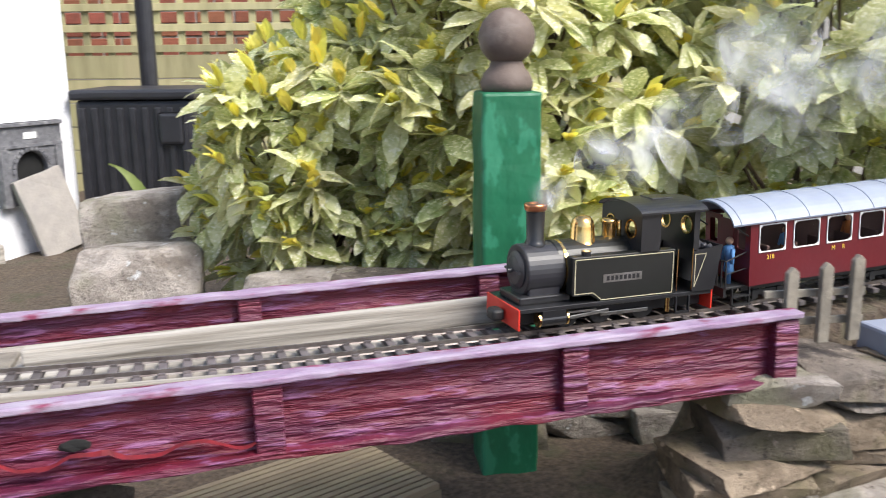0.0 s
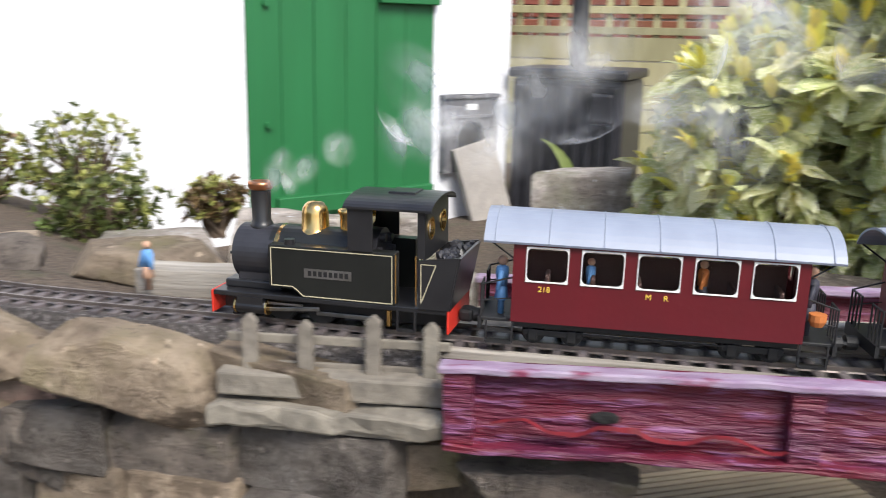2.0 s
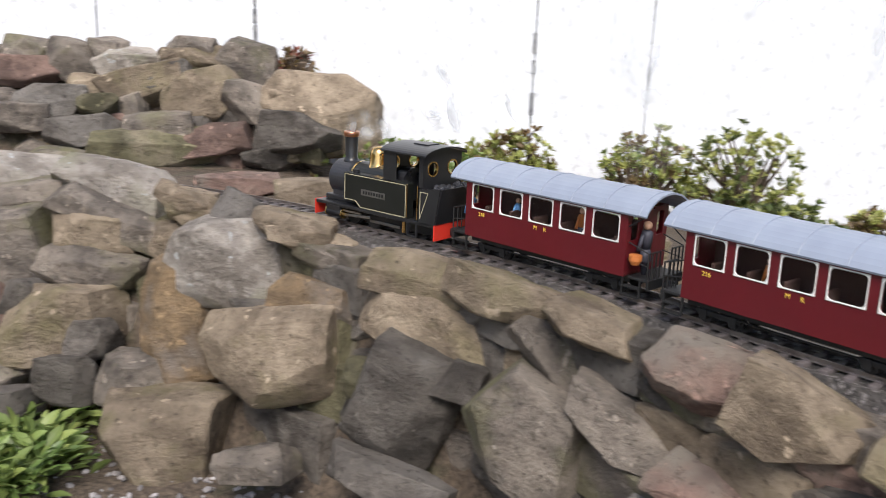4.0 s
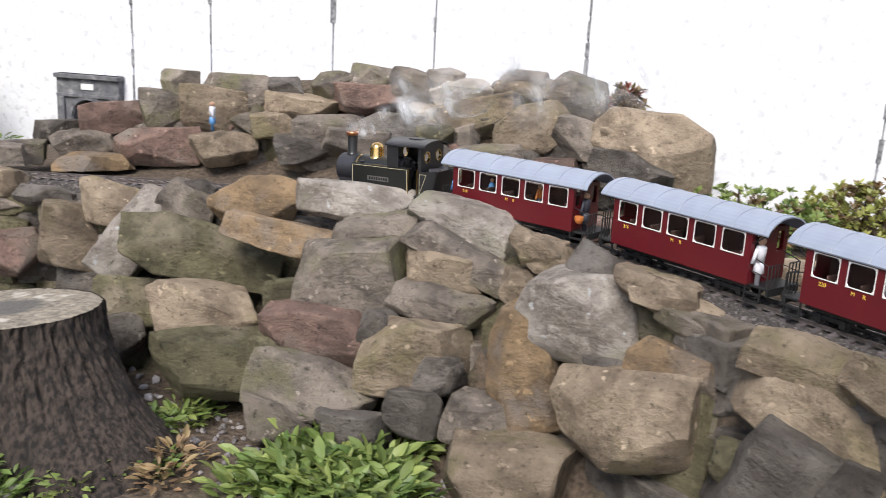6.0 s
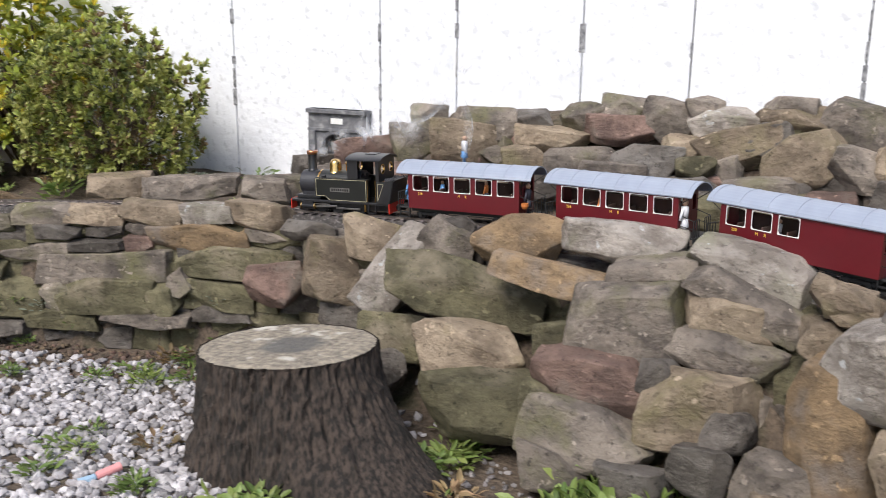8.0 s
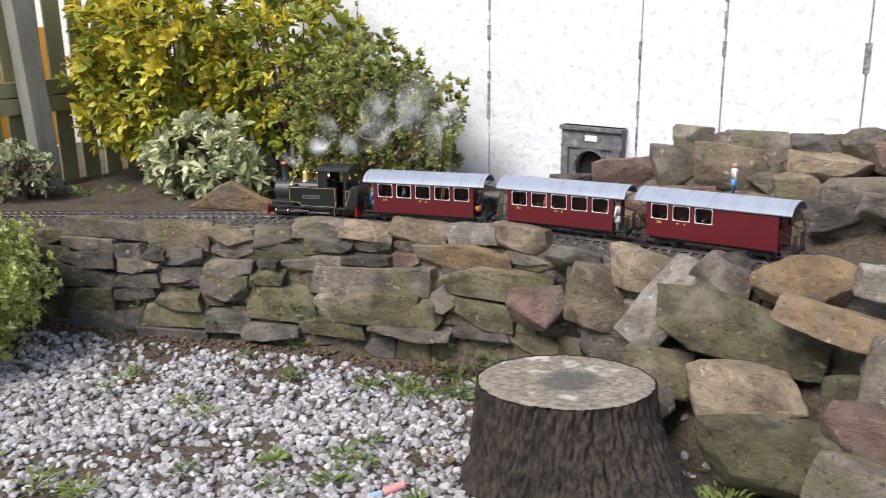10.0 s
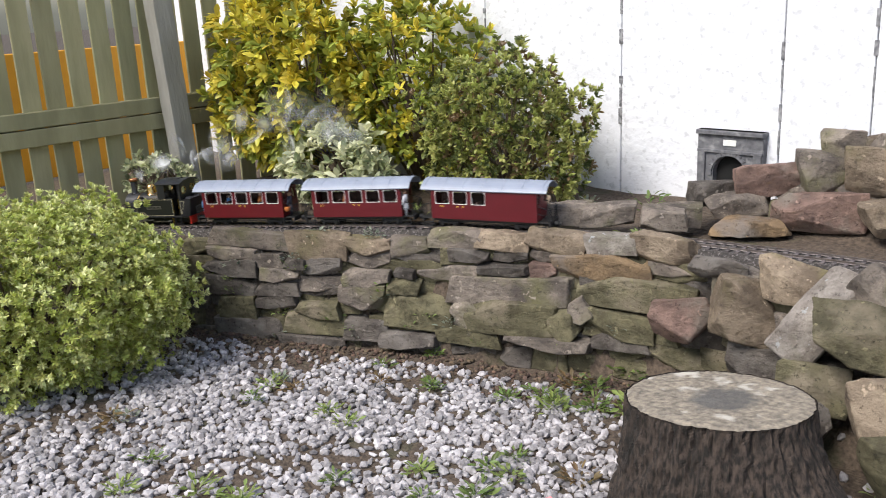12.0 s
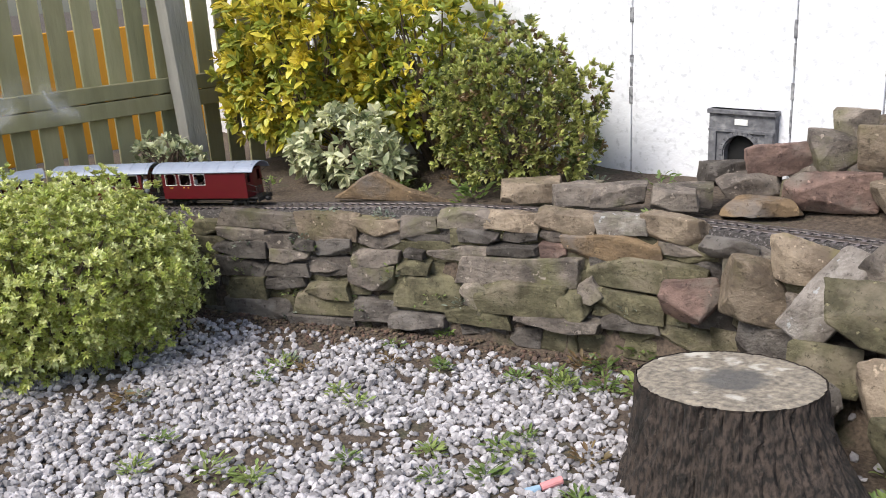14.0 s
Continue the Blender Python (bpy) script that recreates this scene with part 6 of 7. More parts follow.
shrub("clipped_box", "clipped green box dome beside the gravel", (-3.8, 0.80, 0.30), (0.33, 0.33, 0.30), 3000, 12, (0.012, 0.021), [(M_DOME, 3), (M_DOME_L, 2), (M_BOX, 1)], 37, lump=0.38, freq=5.5, small=True, base=(-3.8, 0.8, 0.03), inner=0.28, up=0.5, low=-0.9)
# small shrubs along the wall
for k, (x, y, z, r, h, mats) in enumerate((
        (-0.25, 2.72, 0.43, 0.22, 0.075, [(M_WEED_P, 2), (M_WEED, 2), (M_BROWN, 1)]),
        (0.02, 2.78, 0.44, 0.12, 0.09, [(M_BOX, 3), (M_BROWN, 1)]),
        (0.38, 2.74, 0.43, 0.12, 0.12, [(M_BOX, 2), (M_BROWN, 1), (M_WEED_P, 1)]),
        (0.64, 2.70, 0.44, 0.16, 0.14, [(M_BOX, 3), (M_BOX_D, 2)]),
        (1.0, 2.62, 0.30, 0.09, 0.07, [(M_BROWN, 2), (M_BOX, 1)]),
        (0.60, 2.35, 0.36, 0.14, 0.10, [(M_BOX_D, 3), (M_BOX, 1)]))):
    shrub("heather_shrub" if k % 2 else "small_shrub", "small woody shrub growing against the white wall", (x, y, z), (r, r * 0.7, h), 260, 9, (0.014, 0.026), mats, 50 + k, lump=0.5, small=True, up=0.9, base=(x, y, z - h - 0.03))


# ---- gravel ----
M_PEBBLE = material("white_chippings", (0.46, 0.44, 0.45), 0.8, second=(0.2, 0.185, 0.19), scale=60, third=(0.3, 0.28, 0.29), third_scale=40, third_spread=0.2, vary=0.5, island=True)


def pebble_field(name, label, count, inside, size, mat, seed, lift=0.3):
    rnd = random.Random(seed)
    shapes = []
    for k in range(8):
        tmp = bmesh.new()
        bmesh.ops.create_icosphere(tmp, subdivisions=1, radius=1)
        for v in tmp.verts:
            v.co = Vector((v.co.x, v.co.y * rnd.uniform(0.6, 0.9), v.co.z * rnd.uniform(0.45, 0.75))) * rnd.uniform(0.75, 1.1)
        tmp.verts.index_update()
        shapes.append((np.array([v.co[:] for v in tmp.verts]), [[v.index for v in f.verts] for f in tmp.faces]))
        tmp.free()
    verts, faces, base = [], [], 0
    made = 0
    while made < count:
        x, y, ok = inside(rnd)
        if not ok:
            continue
        made += 1
        sv, sf = shapes[rnd.randrange(8)]
        r = rnd.uniform(*size)
        m = np.array(Euler((rnd.gauss(0, 0.4), rnd.gauss(0, 0.4), rnd.uniform(0, 6.28))).to_matrix()) * r
        verts.append(sv @ m.T + np.array((x, y, ground_z(x, y) + r * lift)))
        faces += [[i + base for i in f] for f in sf]
        base += len(sv)
    me = bpy.data.meshes.new(name)
    me.from_pydata(np.concatenate(verts).tolist(), [], faces)
    me.materials.append(mat)
    return tagged(new(name, me), label, "gravel", kind="stuff")


def on_gravel(rnd):
    x, y = rnd.uniform(-4.2, -1.35), rnd.uniform(0.35, 2.3)
    s, off = nearest(x, y)
    edge = -0.21 - 0.05 * noise.noise((x * 4, y * 4, 5))
    clear = off < edge and y > 0.5 + 0.16 * noise.noise((x * 3, 2, 1)) and x < -1.42 + 0.1 * noise.noise((y * 4, 5, 2)) and (x + 1.75) ** 2 + (y - 1.83) ** 2 > 0.036
    thin = 0.95 if noise.noise((x * 3.2, y * 3.2, 9)) < 0.2 else 0.4
    if off > edge - 0.12:
        thin *= 0.5
    if x > -1.75 and y > 1.3:
        thin *= 0.12
    return x, y, clear and rnd.random() < thin


pebble_field("gravel", "white and grey marble chippings with bare patches", 15000, on_gravel, (0.006, 0.0175), M_PEBBLE, 41)
M_CHIP = material("ballast_chip", (0.3, 0.28, 0.28), 0.85, second=(0.16, 0.14, 0.14), scale=60, vary=0.55, island=True)


def on_ballast(rnd):
    s = rnd.uniform(S_BRIDGE_L + 0.02, END - 0.6)
    p = beside(s, rnd.choice((-1, 1)) * rnd.uniform(0.0, 0.062))
    return p.x, p.y, True


def on_bank(rnd):
    x, y = rnd.uniform(-2.0, 0.4), rnd.uniform(0.9, 2.0)
    s, off = nearest(x, y)
    return x, y, -0.62 < off < -0.2


pebble_field("litter", "scattered chips, bark and dead leaves on soil", 900, on_bank, (0.004, 0.011), M_CHIP, 43)


def on_foot(rnd):
    s = rnd.uniform(4.9, 7.5)
    p = beside(s, -0.13 - 0.2 * rnd.random() ** 1.6)
    return p.x, p.y, True


pebble_field("leaf_litter", "brown bark chips and dead leaves along the wall foot", 2200, on_foot, (0.004, 0.012), material("brown_litter", (0.13, 0.085, 0.055), 0.9, second=(0.06, 0.045, 0.035), scale=50, vary=0.5, island=True), 44)


# ---- weeds ----
def weed(x, y, size, mats, seed, n=34, z=None, label="small green weed growing in the gravel"):
    rnd = random.Random(seed)
    ob = thing("weed", label, "weed", Matrix.Translation((x, y, ground_z(x, y) if z is None else z)))
    pos, ways = [], []
    for k in range(int(1.8 * n)):
        a = rnd.uniform(0, 6.28)
        pos.append(Vector((math.cos(a), math.sin(a), 0)) * rnd.uniform(0, 0.6) * size + Vector((0, 0, rnd.uniform(0, 0.45) * size)))
        ways.append(Vector((math.cos(a), math.sin(a), rnd.uniform(0.1, 1.0))))
    me = leaf_mesh("leaves", leaf_frames(pos, ways, (0.16 * size, 0.42 * size), rnd, 0.8))
    me.materials.append(mats)
    lo = new("foliage", me)
    lo.parent = ob


for k, (x, y, s, m) in enumerate(((-2.35, 2.02, 0.07, M_WEED), (-2.28, 1.98, 0.07, M_WEED_P), (-2.20, 2.05, 0.08, M_WEED), (-2.12, 2.1, 0.09, M_WEED_P), (-2.42, 1.95, 0.06, M_WEED), (-2.62, 1.86, 0.06, M_WEED),
                                  (-2.86, 1.90, 0.05, M_WEED), (-2.62, 1.55, 0.06, M_WEED_P), (-2.42, 1.35, 0.05, M_WEED), (-2.3, 1.5, 0.06, M_WEED_P), (-2.22, 1.42, 0.05, M_WEED), (-3.1, 1.2, 0.05, M_GREYLEAF),
                                  (-2.75, 1.0, 0.06, M_WEED_P), (-3.0, 1.62, 0.05, M_GREYLEAF), (-2.5, 1.15, 0.07, M_WEED_P), (-2.18, 1.7, 0.05, M_WEED), (-2.8, 2.06, 0.05, M_WEED), (-3.02, 2.04, 0.05, M_GREYLEAF), (-3.2, 1.96, 0.06, M_GREYLEAF))):
    weed(x, y, s, m, 200 + k)
for k, (x, y, s, m) in enumerate(((-1.03, 1.80, 0.15, M_WEED), (-1.10, 1.75, 0.14, M_WEED), (-0.95, 1.78, 0.15, M_WEED_P), (-1.0, 1.70, 0.15, M_WEED_P), (-0.90, 1.74, 0.14, M_WEED), (-1.06, 1.66, 0.13, M_WEED), (-0.94, 1.68, 0.13, M_WEED), (-1.16, 1.72, 0.12, M_WEED_P), (-1.48, 1.64, 0.08, M_WEED_P), (-1.57, 1.56, 0.08, M_WEED), (-1.42, 1.93, 0.09, M_WEED_P), (-1.46, 1.88, 0.08, M_WEED),
                                  (-1.72, 1.48, 0.07, M_WEED), (-1.80, 1.5, 0.06, M_WEED_P), (-1.62, 1.52, 0.07, M_WEED), (-1.92, 1.55, 0.06, M_WEED), (-1.5, 1.55, 0.05, M_WEED_P), (-1.42, 1.7, 0.07, M_WEED), (-1.36, 1.75, 0.06, M_WEED))):
    weed(x, y, s, m, 240 + k, 60, label="leafy green weed at the foot of the rockery")
for k, (x, y, z, s, m) in enumerate(((-3.1, 2.30, 0.395, 0.07, M_WEED_P), (-3.25, 2.32, 0.39, 0.08, M_WEED), (-3.75, 2.12, 0.38, 0.08, M_WEED_P), (-3.9, 2.05, 0.37, 0.08, M_WEED), (-2.6, 2.6, 0.42, 0.09, M_GREYLEAF), (-2.45, 2.72, 0.42, 0.1, M_WEED), (-0.35, 2.45, 0.43, 0.08, M_WEED),
                                     (-3.05, 2.03, 0.20, 0.06, M_GREYLEAF), (-3.18, 2.0, 0.16, 0.07, M_GREYLEAF), (-3.3, 1.94, 0.25, 0.06, M_WEED_P), (-2.75, 2.08, 0.14, 0.06, M_GREYLEAF))):
    weed(x, y, s, m, 270 + k, 16, z, "trailing weed among the wall stones")


for k, (x, y, z) in enumerate(((-3.452, 1.790, 0.282), (-3.455, 1.790, 0.183), (-3.470, 1.784, 0.231), (-3.255, 1.877, 0.314), (-3.238, 1.883, 0.278), (-3.303, 1.856, 0.116), (-3.318, 1.847, 0.046), (-3.070, 1.961, 0.098), (-2.954, 2.013, 0.231), (-3.056, 1.970, 0.070), (-2.893, 2.043, 0.114), (-2.837, 2.065, 0.148), (-2.975, 2.006, 0.201), (-2.681, 2.123, 0.083), (-2.420, 2.214, 0.126), (-2.267, 2.258, 0.175), (-3.122, 1.936, 0.123), (-3.561, 1.744, 0.235))):
    weed(x, y, 0.055, (M_GREYLEAF, M_WEED, M_WEED_P)[k % 3], 330 + k, 14, z, "ivy-like weed trailing over the wall stones")
for k, (x, y, size) in enumerate(((-1.511, 1.690, 0.10), (-1.565, 1.705, 0.09), (-1.504, 1.753, 0.08), (-1.644, 1.604, 0.10), (-1.670, 1.562, 0.10), (-1.639, 1.652, 0.08), (-1.712, 1.567, 0.09), (-1.093, 1.761, 0.14), (-1.086, 1.930, 0.15), (-0.962, 1.834, 0.14), (-0.935, 1.938, 0.12), (-1.184, 2.043, 0.11), (-1.148, 1.785, 0.12), (-1.009, 1.838, 0.14), (-1.483, 2.098, 0.07), (-1.392, 1.990, 0.06))):
    weed(x, y, size, (M_WEED_P, M_WEED)[k % 2], 360 + k, 46, label="bright green leafy weed beside the stump")
for k, (x, y, size) in enumerate(((-2.195, 1.613, 0.07), (-2.138, 1.626, 0.06), (-2.013, 1.713, 0.07), (-2.142, 1.514, 0.08), (-2.984, 1.581, 0.07), (-2.917, 1.610, 0.06), (-2.951, 1.489, 0.05), (-2.713, 1.567, 0.06), (-3.108, 1.165, 0.08), (-2.840, 1.116, 0.06), (-2.612, 1.108, 0.08), (-2.326, 2.124, 0.08), (-2.266, 2.148, 0.08), (-2.297, 2.008, 0.06), (-2.767, 1.801, 0.06), (-2.246, 2.286, 0.09), (-2.270, 2.370, 0.09))):
    weed(x, y, size, (M_WEED, M_WEED_P, M_BROWN)[k % 3], 390 + k, 26)
# low green cover on the soil behind the track
rnd = random.Random(15)
for k in range(26):
    x = rnd.choice((rnd.uniform(-3.9, -2.9), rnd.uniform(-0.3, 0.9)))
    y = (2.3 if x < -2 else 2.2) + rnd.uniform(0, 0.4)
    if nearest(x, y)[1] > 0.14:
        weed(x, y, rnd.uniform(0.06, 0.11), rnd.choice((M_WEED, M_WEED_P, M_WEED, M_BROWN)), 450 + k, 30, label="low green ground cover on the soil behind the track")
# dry brown fern lying at the foot of the bank
for k, (x, y) in enumerate(((-1.343, 1.708), (-1.351, 1.788), (-0.927, 2.046), (-0.888, 1.981))):
    weed(x, y, 0.09, M_DRY, 420 + k, 40, label="dry tan fern frond on the soil")


# ---- strap-leaved plant beside the bin ----
def strap_plant(x, y, z, leaves):
    ob = thing("strap_leaf_plant", "few long arching green strap leaves by the house corner", "plant", pose(x, y, z))
    for dx, dy, h, w in leaves:
        bm = bmesh.new()
        rows = []
        for k in range(9):
            t = k / 8
            c = Vector((dx * t * t, dy * t * t, h * (t - 0.25 * t ** 3)))
            b = w * math.sin(math.pi * (0.12 + 0.86 * t))
            rows.append([bm.verts.new(c + Vector((-b * 0.8, b * 0.4, 0))), bm.verts.new(c + Vector((0, 0.004, -0.006))), bm.verts.new(c + Vector((b * 0.8, -b * 0.4, 0)))])
        for p, q in zip(rows, rows[1:]):
            for i in range(2):
                bm.faces.new((p[i], p[i + 1], q[i + 1], q[i]))
        part("leaf", bm, M_WEED_P, ob, smooth=True)


strap_plant(2.36, 2.45, 0.12, ((-0.10, 0.1, 0.42, 0.028), (0.12, -0.05, 0.2, 0.02), (0.2, 0.02, 0.12, 0.018), (-0.05, -0.1, 0.15, 0.016)))


# ---- green post with ball finial ----
def build_post():
    ob = thing("green_post", "square green post with chipped paint and dark ball finial", "post", pose(1.50, 0.565, 0.02, 0, 0, -52))
    bm = bmesh.new()
    box(bm, -0.052, 0.052, -0.052, 0.052, 0, 0.735, 0.006)
    bmesh.ops.subdivide_edges(bm, edges=[e for e in bm.edges if abs(e.verts[0].co.z - e.verts[1].co.z) > 0.3], cuts=30)
    rough_up(bm, 0.002, 18, 3)
    part("shaft", bm, M_POST, ob, "chipped green paint")
    bm = bmesh.new()
    turned(bm, [(0.044, 0.735), (0.046, 0.75), (0.04, 0.765), (0.031, 0.775), (0.027, 0.787)], 28)
    part("finial_neck", bm, M_BALL, ob, smooth=True)
    bm = bmesh.new()
    tmp = bmesh.new()
    bmesh.ops.create_uvsphere(tmp, u_segments=28, v_segments=18, radius=0.049)
    join(bm, tmp, Matrix.Translation((0, 0, 0.826)))
    part("finial_ball", bm, M_BALL, ob, "weathered brown ball", smooth=True)


build_post()


# ---- model tunnel mouths on the wall ----
M_PORTAL = material("cast_grey_stonework", (0.17, 0.17, 0.18), 0.85, second=(0.09, 0.09, 0.1), scale=50, third=(0.3, 0.3, 0.3), third_scale=30, third_spread=0.2, bump=0.4, bump_scale=60)


def portal(x, z, w, h, label):
    ob = thing("tunnel_portal", label, "model portal", pose(x, WALL_Y - 0.002, z))
    tmp = bmesh.new()
    edges = []

    def loop(pts):
        vs = [tmp.verts.new((a, 0, b)) for a, b in pts]
        edges.extend(tmp.edges.new((vs[i], vs[(i + 1) % len(vs)])) for i in range(len(vs)))

    loop([(-w / 2, 0), (w / 2, 0), (w / 2, h), (-w / 2, h)])
    r, spring = w * 0.25, h * 0.42
    loop([(-r, 0.004), (r, 0.004)] + [(r * math.cos(a), spring + r * 1.05 * math.sin(a)) for a in np.linspace(0, math.pi, 14)])
    bmesh.ops.triangle_fill(tmp, use_beauty=True, use_dissolve=False, edges=edges)
    for f in list(tmp.faces):
        c = f.calc_center_median()
        if abs(c.x) < r and (c.z < spring or math.hypot(c.x, (c.z - spring) / 1.05) < r * 0.97):
            tmp.faces.remove(f)
    e = bmesh.ops.extrude_face_region(tmp, geom=tmp.faces[:])
    bmesh.ops.translate(tmp, vec=(0, -0.03, 0), verts=[v for v in e["geom"] if isinstance(v, bmesh.types.BMVert)])
    bmesh.ops.recalc_face_normals(tmp, faces=tmp.faces)
    bm = bmesh.new()
    join(bm, tmp)
    part("face", bm, M_PORTAL, ob)
    bm = bmesh.new()
    box(bm, -w / 2 - 0.004, w / 2 + 0.004, -0.042, 0.001, h - 0.014, h, 0.002)
    part("coping", bm, M_PORTAL, ob)
    bm = bmesh.new()
    box(bm, -w / 2, w / 2, -0.037, -0.03, h * 0.70, h * 0.74, 0.001)
    part("string_course", bm, M_PORTAL, ob)
    bm = bmesh.new()
    for k in range(13):
        a = math.pi * k / 12
        box(bm, -0.008, 0.008, -0.004, 0.003, -0.007, 0.007, 0.001, m=Matrix.Translation((r * 1.18 * math.cos(a), -0.032, spring + r * 1.2 * math.sin(a))) @ Matrix.Rotation(-a + math.pi / 2, 4, "Y"))
    part("arch_ring", bm, M_PORTAL, ob)
    for sx in (-1, 1):
        bm = bmesh.new()
        box(bm, sx * w * 0.43 - w * 0.06, sx * w * 0.43 + w * 0.06, -0.038, -0.029, 0, h * 0.7, 0.002)
        part("pilaster", bm, M_PORTAL, ob)
    bm = bmesh.new()
    box(bm, -w * 0.1, w * 0.1, -0.033, -0.0295, h * 0.8, h * 0.88, 0.001)
    part("name_tablet", bm, M_WHITE, ob, "small pale tablet")
    # near-black panel behind the arch paints in the shade of a tunnel
    bm = bmesh.new()
    box(bm, -r * 1.05, r * 1.05, -0.003, -0.001, 0.002, spring + r * 1.1)
    part("opening", bm, M_ROT_SHADE, ob, "near-black panel standing in for the shaded tunnel mouth")


portal(-2.307, 0.40, 0.225, 0.245, "grey model tunnel mouth fixed to the white wall")
portal(2.245, 0.255, 0.275, 0.315, "grey model tunnel mouth beside the green door")
M_SLATE = material("leaning_slab", (0.36, 0.33, 0.30), 0.85, second=(0.28, 0.26, 0.24), scale=20, bump=0.3)
slab = thing("leaning_slab", "grey stone slab leaning against the tunnel mouth", "stone slab", pose(2.31, 2.90, 0.065, -9, 0, 0) @ pose(0, 0, 0, 0, -13, 0))
bm = bmesh.new()
box(bm, -0.105, 0.105, -0.014, 0.014, 0, 0.32, 0.004)
bmesh.ops.subdivide_edges(bm, edges=[e for e in bm.edges if e.calc_length() > 0.1], cuts=8)
rough_up(bm, 0.004, 12, 4)
part("slab", bm, M_SLATE, slab)


# ---- black plastic bin and the fence beyond ----
M_PLASTIC = material("black_plastic", (0.018, 0.018, 0.022), 0.4, second=(0.03, 0.03, 0.036), scale=20)
bin_ob = thing("compost_bin", "ribbed black plastic bin against the house corner", "bin", pose(2.74, 2.86, 0.04, 0, 0, -59))
bm = bmesh.new()
box(bm, -0.235, 0.235, -0.2, 0.2, 0, 0.60, 0.02)
part("tub", bm, M_PLASTIC, bin_ob)
for k in range(9):
    bm = bmesh.new()
    box(bm, -0.215 + k * 0.05, -0.19 + k * 0.05, -0.212, -0.199, 0.03, 0.57, 0.005)
    part("rib", bm, M_PLASTIC, bin_ob)
bm = bmesh.new()
box(bm, -0.25, 0.25, -0.22, 0.22, 0.60, 0.64, 0.012)
part("rim", bm, M_PLASTIC, bin_ob)
bm = bmesh.new()
box(bm, 0.1, 0.2, -0.225, -0.205, 0.42, 0.55, 0.015)
part("hatch", bm, M_PLASTIC, bin_ob)
pipe = thing("downpipe", "dark vertical downpipe behind the bin", "pipe", pose(3.1, 3.25, 0))
bm = bmesh.new()
tube(bm, (0, 0, 0), (0, 0, 2.4), 0.04, seg=16)
part("pipe", bm, M_PLASTIC, pipe)
M_FENCE = material("olive_stained_fence", (0.44, 0.41, 0.23), 0.85, second=(0.31, 0.29, 0.155), scale=16, third=(0.42, 0.38, 0.22), third_scale=5, bump=0.3, bump_scale=40, stretch=(1, 1, 0.2), vary=0.18)
M_FENCEPOST = material("grey_fence_post", (0.42, 0.4, 0.36), 0.9, second=(0.28, 0.27, 0.235), scale=20, bump=0.3, stretch=(1, 1, 0.2))
M_BRICK = material("red_brick", (0.30, 0.10, 0.06), 0.9, second=(0.22, 0.08, 0.05), scale=20, bump=0.4, vary=0.2)
M_MORTAR = material("mortar", (0.38, 0.36, 0.33), 0.95, bump=0.3)
trel = thing("trellis_fence", "weathered brown board fence with square trellis on top", "fence", pose(3.85, 3.45, 0, 0, 0, -59))
for k in range(6):
    bm = bmesh.new()
    box(bm, -1.6, 2.6, -0.01 - 0.004 * (k % 2), 0.01, 0.03 + k * 0.13, 0.155 + k * 0.13, 0.003)
    part("board", bm, M_FENCE, trel)
for z in (0.84, 0.95, 1.06, 1.17, 1.28):
    bm = bmesh.new()
    box(bm, -1.6, 2.6, -0.022, -0.008, z - 0.02, z + 0.02, 0.002)
    part("trellis_bar", bm, M_FENCE, trel)
for k in range(32):
    bm = bmesh.new()
    x = -1.55 + k * 0.13
    box(bm, x - 0.019, x + 0.019, -0.008, 0.006, 0.78, 1.32, 0.002)
    part("trellis_bar", bm, M_FENCE, trel)
bw = thing("brick_wall", "red brick wall beyond the trellis", "wall", pose(4.2, 3.75, 0, 0, 0, -59), kind="structure")
bm = bmesh.new()
box(bm, -2.5, 4.5, 0.0, 0.1, 0, 2.2)
part("mortar_bed", bm, M_MORTAR, bw)
bm = bmesh.new()
box(bm, -0.106, 0.106, -0.008, 0.05, -0.031, 0.031, 0.003)
b0 = part("brick", bm, M_BRICK, bw)
b0.matrix_basis = pose(-2.2, 0, 0.9)
for j in range(8):
    for k in range(14):
        ob = new("brick", b0.data)
        ob.parent = bw
        ob.matrix_basis = pose(-1.9 + k * 0.226 + 0.113 * (j % 2), 0, 0.72 + j * 0.075)

# ---- paling fence at the far end ----
FENCE_X = -4.45
pal = thing("paling_fence", "olive-stained vertical paling fence with broad rails", "fence", pose(FENCE_X, 0, 0))
rnd = random.Random(9)
for k in range(46):
    y = -1.7 + k * 0.104
    bm = bmesh.new()
    box(bm, -0.03, -0.016, y - 0.037 - rnd.uniform(0, 0.003), y + 0.036, 0.12 + rnd.uniform(0, 0.02), 1.75, 0.002)
    part("pale", bm, M_FENCE, pal).matrix_basis = pose(0, 0, 0, rnd.uniform(-0.4, 0.4), 0, 0)
for z0, z1 in ((0.625, 0.69), (0.695, 0.755), (1.45, 1.55)):
    bm = bmesh.new()
    box(bm, -0.015, 0.02, -1.7, 3.0, z0, z1, 0.003)
    part("rail", bm, M_FENCE, pal)
fp = thing("fence_post", "thick grey weathered fence post, slightly leaning", "post", pose(-4.36, 2.19, 0.3, 0, 0, 0) @ pose(0, 0, 0, 3, 0, 0))
bm = bmesh.new()
box(bm, -0.04, 0.04, -0.042, 0.042, 0, 1.5, 0.004)
bmesh.ops.subdivide_edges(bm, edges=[e for e in bm.edges if e.calc_length() > 0.5], cuts=20)
rough_up(bm, 0.002, 12, 6)
part("shaft", bm, M_FENCEPOST, fp)
M_YELLOW = material("yellow_board", (0.75, 0.36, 0.02), 0.6, second=(0.68, 0.32, 0.02), scale=6)
